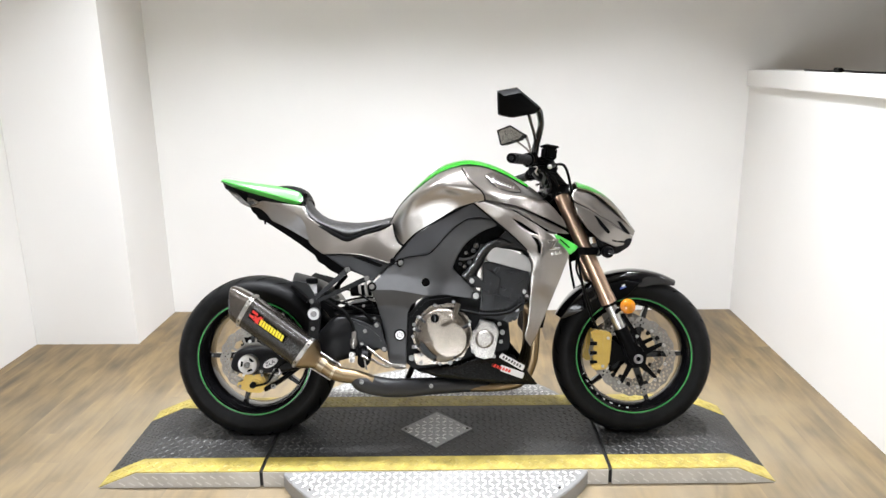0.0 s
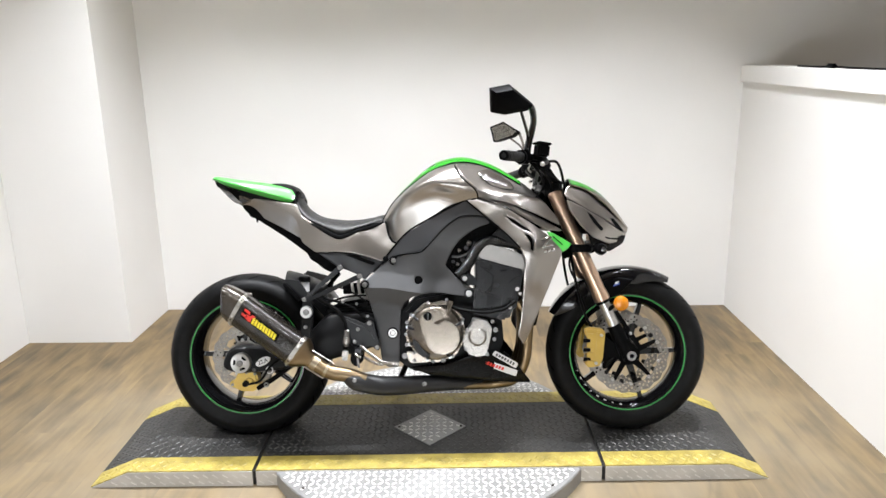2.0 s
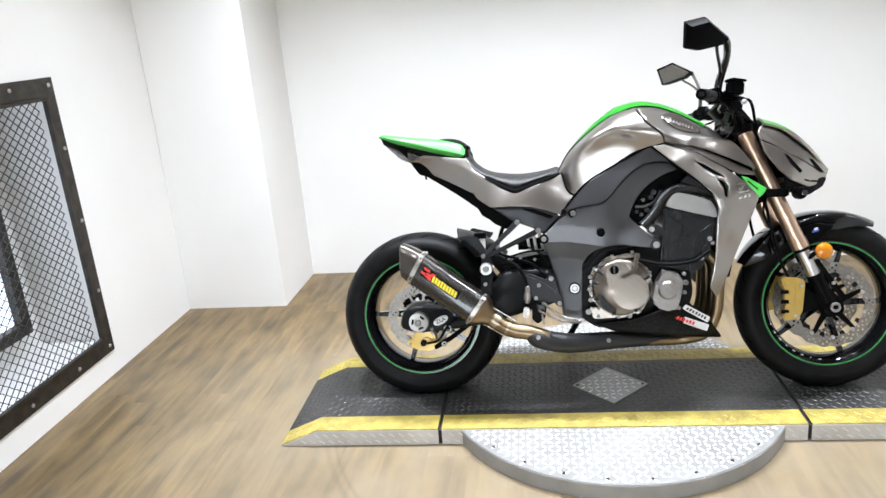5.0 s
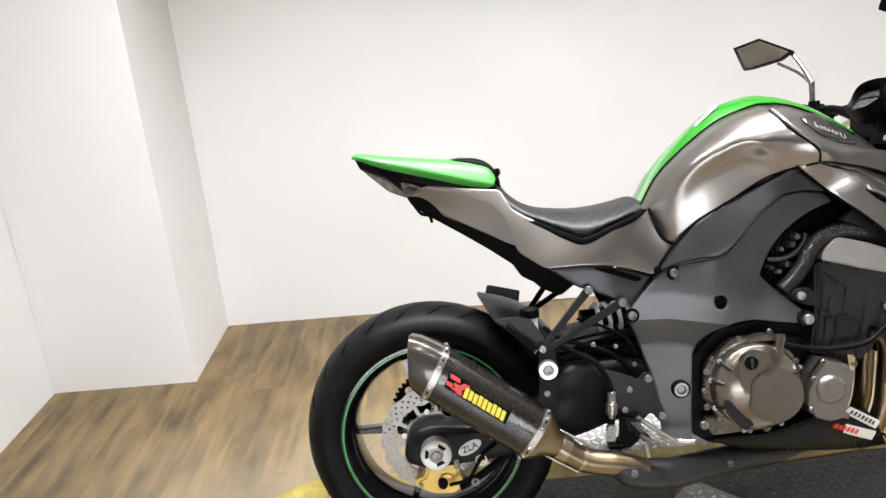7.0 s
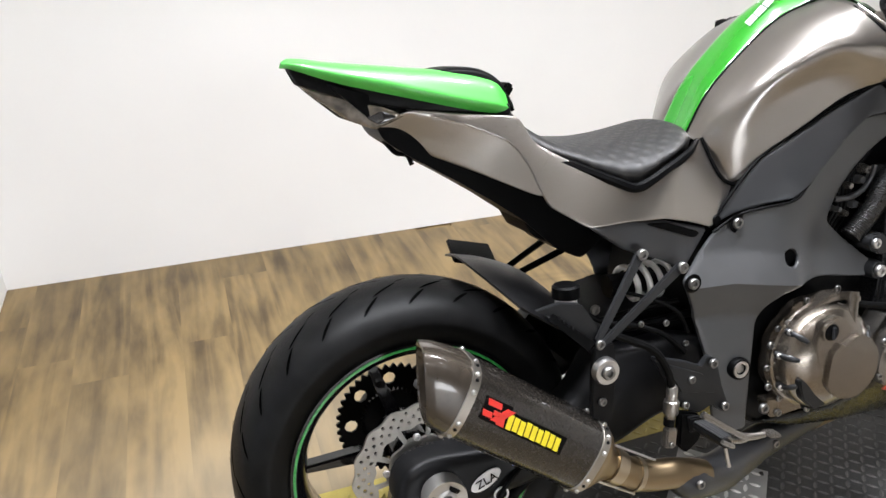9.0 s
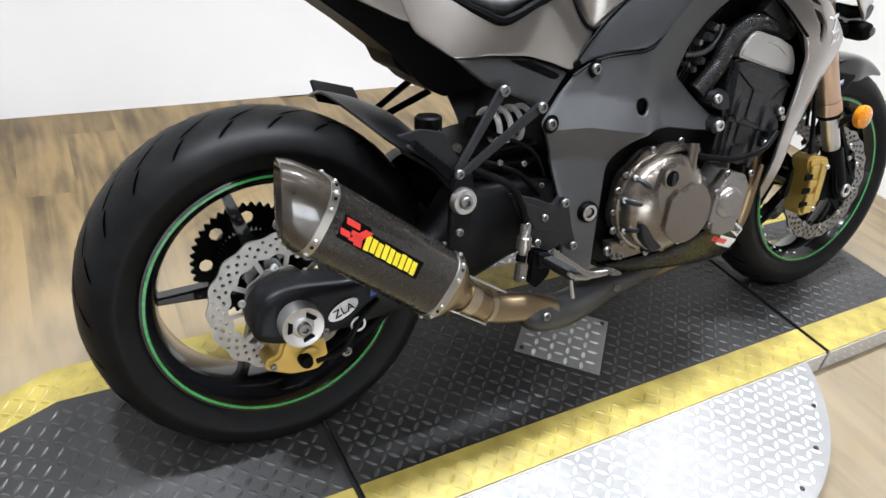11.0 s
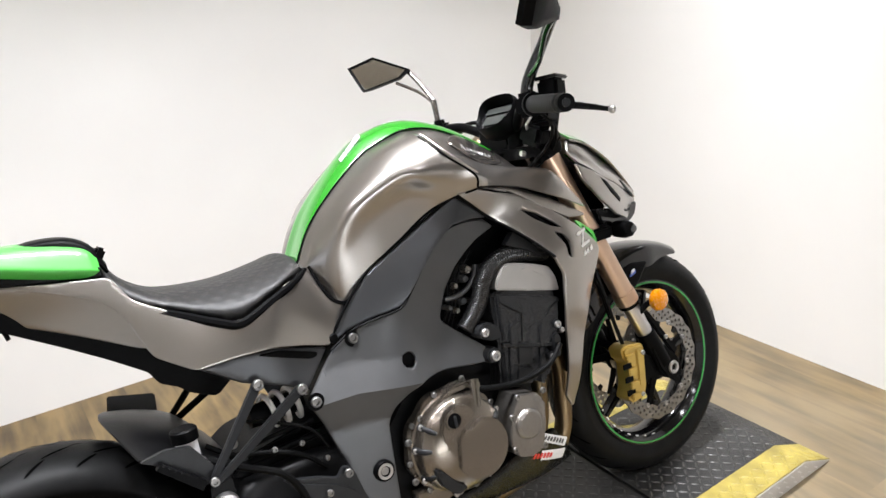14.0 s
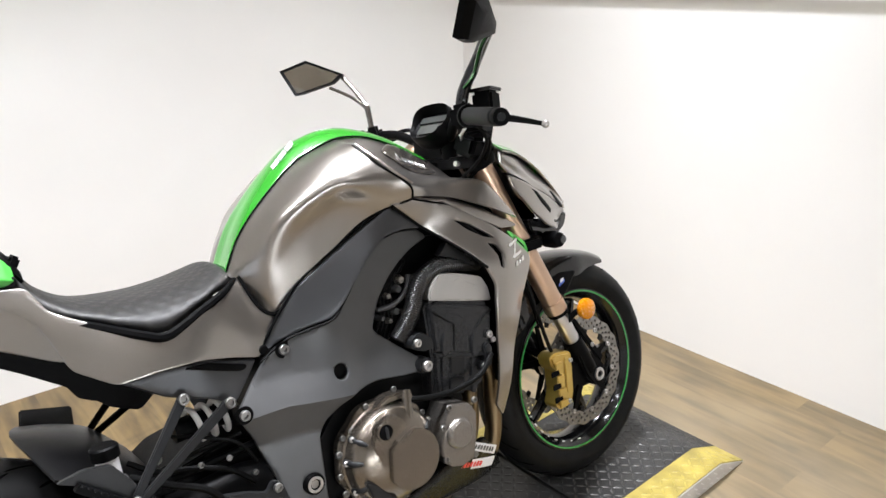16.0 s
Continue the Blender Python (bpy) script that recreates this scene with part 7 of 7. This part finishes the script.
bars("decal", [(0.668, 0.680, 0.553)], -0.0820, 0.008, WHITE, guard, slant=0.3)

# headlight mask
hl_c = [(0.475, 0.890, 0.137), (0.50, 0.925, 0.105), (0.574, 0.90, 0.072), (0.658, 0.815, 0.066), (0.71, 0.760, 0.057), (0.704, 0.742, 0.066), (0.64, 0.778, 0.100), (0.611, 0.798, 0.112), (0.579, 0.815, 0.123), (0.532, 0.845, 0.135), (0.545, 0.872, 0.112), (0.60, 0.835, 0.094)]
slim = lambda pts: [(x, z, w - 0.024 * min(1.0, max(0.0, (0.70 - x) / 0.2))) for x, z, w in pts]
hl_c = slim(hl_c)
ridge = lambda V: -0.5 * np.maximum(0, 0.018 - np.abs(V[:, 1] - (0.905 - 0.80 * (V[:, 0] - 0.470)))) * 0.6
mask = both("headlight_mask", [(0.470, 0.890), (0.482, 0.915), (0.500, 0.926), (0.574, 0.902), (0.658, 0.818), (0.712, 0.762), (0.704, 0.742), (0.672, 0.760), (0.640, 0.778), (0.611, 0.798), (0.579, 0.815), (0.532, 0.845), (0.480, 0.872)], hl_c, TITAN, bike, "grey metallic headlight mask", edge=0.004, r=0.004, step=0.008, extra=ridge)
bl_c = [(0.478, 0.867, 0.146), (0.532, 0.845, 0.1345), (0.579, 0.815, 0.1225), (0.611, 0.798, 0.1115), (0.640, 0.778, 0.0995), (0.704, 0.742, 0.0655), (0.690, 0.714, 0.062), (0.634, 0.704, 0.106), (0.57, 0.730, 0.146), (0.527, 0.77, 0.156), (0.485, 0.831, 0.152)]
bl_c = slim(bl_c)
for s, p in ((-1, mask[0]), (1, mask[1])):
    blade = sheet("mask_blade", [(0.478, 0.869), (0.532, 0.8435), (0.579, 0.8135), (0.611, 0.7965), (0.640, 0.7765), (0.703, 0.741), (0.696, 0.716), (0.634, 0.704), (0.57, 0.730), (0.527, 0.77), (0.485, 0.831)], bl_c, TITAN, p, "grey metallic mask blade", s, edge=0.004, r=0.004, step=0.009)
    sheet("mask_liner", [(0.48, 0.875), (0.56, 0.85), (0.64, 0.79), (0.70, 0.75), (0.69, 0.715), (0.62, 0.722), (0.52, 0.80)], [(a, b, c - 0.020) for a, b, c in hl_c + bl_c[1:6]], BLACK, p, "", s)
    sheet("nose_slot", [(0.640, 0.801), (0.656, 0.797), (0.692, 0.751), (0.680, 0.750), (0.656, 0.772)], [(a, b, c + 0.0016) for a, b, c in hl_c], BLACK, p, "dark nose slot", s, thick=0.002, r=0.002, edge=0.0008, step=0.007)
for s, p in ((-1, mask[0]), (1, mask[1])):
    sheet("cheek_slot", [(0.550, 0.824), (0.568, 0.812), (0.612, 0.759), (0.602, 0.752), (0.574, 0.782)], [(a, b, c + 0.0016) for a, b, c in bl_c], BLACK, p, "dark cheek slot", s, thick=0.002, r=0.002, edge=0.0008, step=0.007)
top = [[(0.495, 0, 0.948), (0.495, -0.045, 0.945), (0.495, -0.095, 0.925)], [(0.56, 0, 0.925), (0.56, -0.045, 0.920), (0.560, -0.075, 0.905)], [(0.62, 0, 0.885), (0.62, -0.045, 0.880), (0.620, -0.072, 0.860)], [(0.672, 0, 0.832), (0.67, -0.043, 0.826), (0.665, -0.068, 0.810)], [(0.722, 0, 0.762), (0.718, -0.032, 0.760), (0.710, -0.058, 0.758)]]
crown = part("mask_top", surf_bm(top, 4, 4, True, 0.004), TITAN, mask[0], "grey metallic mask crown", 50)
band = [[(x + 0.002, y * f, z + 0.003) for x, y, z in row] for row, f in zip(top[:4], (0.96, 0.92, 0.80, 0.35))]
part("mask_stripe", surf_bm(band, 4, 4, True, 0.002), GREEN, mask[0], "gloss green mask stripe", 50)
hl = prism("headlight", [(0.56, 0.745), (0.62, 0.735), (0.70, 0.735), (0.688, 0.705), (0.640, 0.676), (0.575, 0.690)], -0.075, 0.065, LENS, bike, "dark headlight unit", 0.012, 0.01)
for s in (-1, 1):
    lathe("lamp_pod", [(yy * (1 if s < 0 else -1), r) for yy, r in ((0.03, 0.020), (0.0, 0.022), (-0.016, 0.018), (-0.022, 0.0))], 0.600, 0.686, BLACK, hl, cy=s * 0.118, seg=20)
    lathe("pod_lens", [(yy * (1 if s < 0 else -1), r) for yy, r in ((0.0, 0.010), (-0.003, 0.0))], 0.606, 0.686, LENS, hl, cy=s * 0.1405, seg=16)

for ob in (mask[0], mask[1], hl):
    ob.location = (0.006, -0.030, 0)

# handlebar and controls
BAR = [(0.400, 0.0, 0.972), (0.395, 0.07, 0.975), (0.362, 0.14, 1.010), (0.325, 0.215, 1.019), (0.288, 0.31, 1.011), (0.254, 0.395, 1.006)]
BARL = [(0.405, 0.07, 0.972), (0.392, 0.14, 0.998), (0.372, 0.22, 1.002), (0.325, 0.31, 0.994), (0.275, 0.395, 0.982)]
bar = tube("handlebar", [(x, -y, z) for x, y, z in reversed(BAR)] + BARL, 0.0115, BLACK, bike, "black tapered handlebar", 14)
for s in (-1, 1):
    push = Vector((0, 0, 0)) if s < 0 else Vector((0.040, 0, -0.022))
    g0, g1 = (Vector((0.311, -0.250, 1.015)), Vector((0.254, -0.394, 1.006))) if s < 0 else (Vector((0.360, 0.248, 1.000)), Vector((0.280, 0.386, 0.981)))
    d = (g1 - g0).normalized()
    bm = tube_bm([g0, g1], 0.0165, 18, 1)
    for k in range(14):
        p = g0.lerp(g1, (k + 0.5) / 14)
        tube_bm([p - d * 0.003, p + d * 0.003], 0.0178, 18, 1, 1.0, bm)
    part("grip", bm, GRIP, bar, "grey-black rubber grip")
    bm = tube_bm([g0 - d * 0.006, g0 + d * 0.004], 0.024, 20, 1)
    part("grip_flange", bm, BLACK, bar)
    bm = tube_bm([g1, g1 + d * 0.012, g1 + d * 0.028], [0.014, 0.0175, 0.0165], 20, 1)
    part("bar_end", bm, BLACK, bar, "black bar end weight")
    bm = tube_bm([g1 + d * 0.027, g1 + d * 0.030], 0.008, 14, 1)
    part("bar_end_screw", bm, CASEG, bar)
    sw = g0 - d * 0.035
    part("switch_box", box_bm(sw.x, sw.y, sw.z, 0.045, 0.048, 0.050, 0.010, pose(0, 0, 0, 0, 0, s * -28)), BLACK, bar, "black switch housing")
    pv = Vector((0.362, s * 0.205, 1.012)) + push
    part("lever_perch", box_bm(pv.x, pv.y, pv.z, 0.05, 0.05, 0.030, 0.008, pose(0, 0, 0, 0, 0, s * -28)), BLACK, bar)
    lv = [Vector((0.382, -0.212, 1.006)), Vector((0.398, -0.255, 1.000)), Vector((0.396, -0.320, 0.988)), Vector((0.382, -0.375, 0.979)), Vector((0.372, -0.400, 0.976))] if s < 0 else [pv + Vector(p) for p in ((0.02, 0.01, -0.004), (0.03, 0.05, -0.008), (0.024, 0.115, -0.014), (0.010, 0.165, -0.018), (0.0, 0.190, -0.020))]
    tube("lever", lv, [0.009, 0.0085, 0.0065, 0.005, 0.0055], BLACK, bar, "black brake or clutch lever", 10, flat=0.7)
    bm = bmesh.new()
    bmesh.ops.create_uvsphere(bm, u_segments=12, v_segments=8, radius=0.008)
    bmesh.ops.translate(bm, verts=bm.verts, vec=lv[-1])
    part("lever_ball", bm, STEEL, bar)
    # mirror
    fwd = 0.0 if s < 0 else 0.036
    base = Vector((0.338 + fwd * 0.6, s * 0.196, 1.040 if s < 0 else 1.028))
    mount = part("mirror", tube_bm([base - Vector((0, 0, 0.03)), base], [0.011, 0.010], 12, 1), BLACK, bike, "black bar mirror on a forked stem")
    inn = Vector((0.332, -0.325, 1.176)) if s < 0 else Vector((0.342, 0.274, 1.166))
    # left stem is gloss black, its pale reflection put in as grey
    stem = GLOSS if s < 0 else TITANG
    wide = 1.3 if s < 0 else 0.70
    elbow = base + Vector((0.006, 0.012, 0.052))
    if s < 0:
        tube("stem", [base - Vector((0, 0, 0.012)), base + Vector((0.006, s * 0.012, 0.028)), base.lerp(inn, 0.45) + Vector((0.022, 0, 0.030)), base.lerp(inn, 0.8) + Vector((0.016, 0, 0.020)), inn + Vector((0.006, 0, 0.004))], [0.0105 * wide, 0.010 * wide, 0.0085 * wide, 0.0095 * wide, 0.009 * wide], stem, mount, "gloss mirror stem", 10)
        tube("stem_brace", [base + Vector((0.002, s * 0.012, 0.030)), base.lerp(inn, 0.40) + Vector((0.0, s * 0.010, 0.000)), base.lerp(inn, 0.8) + Vector((-0.016, s * 0.012, -0.010)), inn + Vector((-0.024, s * 0.02, -0.018))], 0.0055, stem, mount, "", 8)
    else:
        tube("stem", [base - Vector((0, 0, 0.012)), base + Vector((0.001, 0.002, 0.022)), elbow], [0.0105 * wide, 0.0105 * wide, 0.012 * wide], stem, mount, "gloss mirror stem", 10, 2)
        tube("stem_rod", [elbow, elbow.lerp(inn, 0.5) + Vector((0.003, 0, 0.004)), inn + Vector((0.004, 0, 0.004))], [0.0095 * wide, 0.0075 * wide, 0.009 * wide], stem, mount, "", 10, 2)
        tube("stem_brace", [elbow - Vector((0, 0, 0.006)), elbow.lerp(inn, 0.5) + Vector((-0.008, 0, -0.012)), inn + Vector((-0.030, 0.01, -0.022))], 0.0042, stem, mount, "", 8, 2)
    part("stem_nut", tube_bm([base - Vector((0, 0, 0.022)), base - Vector((0, 0, 0.008))], 0.013, 6, 1), BLACK, mount)
    face = [Vector((p[0] + fwd, p[1], p[2])) for p in ((0.203, s * 0.418, 1.222), (0.270, s * 0.380, 1.240), (0.345, s * 0.315, 1.192), (0.330, s * 0.322, 1.168), (0.243, s * 0.345, 1.150), (0.206, s * 0.372, 1.154))]
    if s > 0:
        face = [Vector(p) for p in ((0.232, 0.383, 1.207), (0.287, 0.334, 1.222), (0.346, 0.259, 1.171), (0.325, 0.275, 1.154), (0.255, 0.340, 1.140), (0.245, 0.350, 1.140))]
    cen = sum(face, Vector()) / 6
    nrm = (face[2] - face[0]).cross(face[4] - face[0]).normalized()
    if nrm.x > 0:
        nrm = -nrm
    bm = bmesh.new()
    rings = []
    for k, (sc, dep) in enumerate(((0.87, 0.0035), (1.0, 0.006), (1.0, -0.006), (0.85, -0.022), (0.45, -0.030))):
        rings.append([bm.verts.new(cen + (p - cen) * sc + nrm * dep) for p in face])
    for a, b in zip(rings, rings[1:]):
        for k in range(6):
            bm.faces.new((a[k], a[(k + 1) % 6], b[(k + 1) % 6], b[k]))
    bm.faces.new(rings[-1])
    bm.faces.new(rings[0])
    bmesh.ops.bevel(bm, geom=[e for e in bm.edges if e.is_manifold and e.calc_face_angle(0) > 0.4], offset=0.002, segments=2, affect="EDGES")
    part("shell", bm, BLACK, mount, "black faceted mirror shell", 30)
    bm = bmesh.new()
    v0 = [bm.verts.new(cen + (p - cen) * 0.86 + nrm * 0.0042) for p in face]
    f = bm.faces.new(v0)
    bmesh.ops.solidify(bm, geom=[f], thickness=0.0012)
    part("glass", bm, MIRROR, mount, "mirror glass")
tube("throttle_cable", [(0.355, -0.21, 1.0), (0.40, -0.20, 0.96), (0.43, -0.14, 0.91), (0.40, -0.08, 0.86)], 0.004, HOSE, bar, seg=8)
tube("throttle_cable", [(0.345, -0.22, 1.0), (0.375, -0.22, 0.965), (0.40, -0.16, 0.92), (0.37, -0.10, 0.87)], 0.004, HOSE, bar, seg=8)
tube("brake_hose", [(0.40, -0.19, 1.0), (0.45, -0.16, 1.0), (0.48, -0.10, 0.93), (0.50, -0.06, 0.82)], 0.005, HOSE, bar, seg=8)
tube("brake_hose", [(0.41, 0.19, 1.0), (0.46, 0.16, 1.0), (0.48, 0.10, 0.93), (0.50, 0.06, 0.82)], 0.005, HOSE, bar, seg=8)
part("fluid_reservoir", box_bm(0.388, -0.222, 1.038, 0.044, 0.048, 0.044, 0.006, pose(0, 0, 0, 0, 8, 20)), BLACK, bar, "black brake fluid reservoir")
part("reservoir_lid", box_bm(0.390, -0.222, 1.062, 0.052, 0.055, 0.008, 0.003, pose(0, 0, 0, 0, 8, 20)), GLOSS, bar)
part("bar_clamp", box_bm(0.402, 0, 0.955, 0.045, 0.11, 0.05, 0.008), BLACK, bar)
# cables, ignition barrel and risers between the bars
for k in range(5):
    tube("cable", [(0.350 + 0.012 * k, -0.200 + 0.008 * k, 1.000), (0.405 + 0.012 * k, -0.185 + 0.010 * k, 0.962 - 0.006 * k), (0.440 + 0.008 * k, -0.135 + 0.010 * k, 0.930), (0.445, -0.08 + 0.01 * k, 0.890)], 0.0042, HOSE, bar, "black control cable", 8)
for s in (-1, 1):
    part("riser", tube_bm([(0.398, s * 0.055, 0.925), (0.402, s * 0.055, 0.972)], 0.019, 16, 1), BLACK, bar, "black bar riser")
    part("fork_clamp", tube_bm([fork_pt(0.928, s * 0.106), fork_pt(0.900, s * 0.106)], 0.036, 20, 1), BLACK, bar, "black fork clamp")
    part("clamp_bolt", tube_bm([(0.375, s * 0.112, 0.914), (0.365, s * 0.112, 0.916)], 0.006, 10, 1), STEEL, bar)
part("ignition_switch", tube_bm([(0.420, 0, 0.955), (0.432, 0, 0.915)], 0.024, 18, 1), BLACK, bar, "black ignition switch")
part("brake_switch", box_bm(0.385, -0.185, 0.985, 0.06, 0.045, 0.030, 0.006, pose(0, 0, 0, 0, 12, 25)), BLACK, bar, "black brake light switch")
part("cable_guide", box_bm(0.405, -0.125, 0.950, 0.055, 0.06, 0.050, 0.010, pose(0, 0, 0, 20, 10, 15)), BLACK, bar, "black cable guide")
tube("clip", [(0.352, -0.185, 0.992), (0.345, -0.175, 0.978), (0.355, -0.160, 0.968)], 0.003, STEEL, bar, "", 8)
# instrument pod
dm = pose(0.390, -0.022, 1.000, 0, -42, 0)
bm = bmesh.new()
hexo = []
for k in range(24):
    a = 2 * math.pi * k / 24
    ca, sa = math.cos(a), math.sin(a)
    hexo.append((0.046 * math.copysign(abs(ca) ** 0.75, ca), 0.086 * math.copysign(abs(sa) ** 0.75, sa) * (0.80 + 0.20 * max(-0.6, ca))))
rings = []
for sc, dep, hood in ((0.84, 0.006, 0), (0.88, 0.014, 0.010), (0.95, 0.020, 0.016), (1.0, 0.014, 0.012), (1.0, -0.016, 0), (0.85, -0.034, 0), (0.5, -0.042, 0)):
    rings.append([bm.verts.new(dm @ Vector((x * sc, y * sc, dep + hood * max(0, x / 0.046)))) for x, y in hexo])
for a, b in zip(rings, rings[1:]):
    for k in range(24):
        bm.faces.new((a[k], a[(k + 1) % 24], b[(k + 1) % 24], b[k]))
bm.faces.new(rings[-1])
dash = part("instrument_pod", bm, BLACK, bike, "black instrument pod with a dark display")
bm = bmesh.new()
bm.faces.new([bm.verts.new(dm @ Vector((x * 0.86, y * 0.86, 0.009))) for x, y in hexo])
bmesh.ops.solidify(bm, geom=bm.faces[:], thickness=0.002)
part("display", bm, LENS, dash, "dark display glass")
bm = bmesh.new()
for x0, x1, y0, y1 in ((-0.026, 0.000, -0.036, 0.036), (0.008, 0.026, -0.048, 0.048)):
    bm.faces.new([bm.verts.new(dm @ Vector(p)) for p in ((x0, y0, 0.0125), (x1, y0, 0.0125), (x1, y1, 0.0125), (x0, y1, 0.0125))])
bmesh.ops.solidify(bm, geom=bm.faces[:], thickness=0.0008)
part("display_window", bm, SHIELDG, dash, "grey display window")

# ---- floor planks ----
PLANKS = {}


def plank(x, y, w, length):
    key = (round(w, 4), round(length, 4))
    if key not in PLANKS:
        bm = box_bm(0, 0, -0.003, w, length, 0.006, 0)
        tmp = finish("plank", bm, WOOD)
        PLANKS[key] = tmp.data
        bpy.data.objects.remove(tmp)
    ob = new("plank", PLANKS[key])
    ob.parent = floor
    ob.location = (x + w / 2, y + length / 2, 0)


rng = random.Random(5)
PW, PL = 0.148, 1.215
x = -2.30
while x < RIGHT - 0.001:
    w = min(PW, RIGHT - x)
    y = -1.5 - rng.random() * PL
    while y < BACK:
        length = PL if y + PL < BACK else max(0.03, BACK - y)
        y0 = max(y, -1.497)
        if y + length > y0 + 0.03 and w > 0.01:
            plank(x, y0, w, y + length - y0)
        y += PL
    x += PW
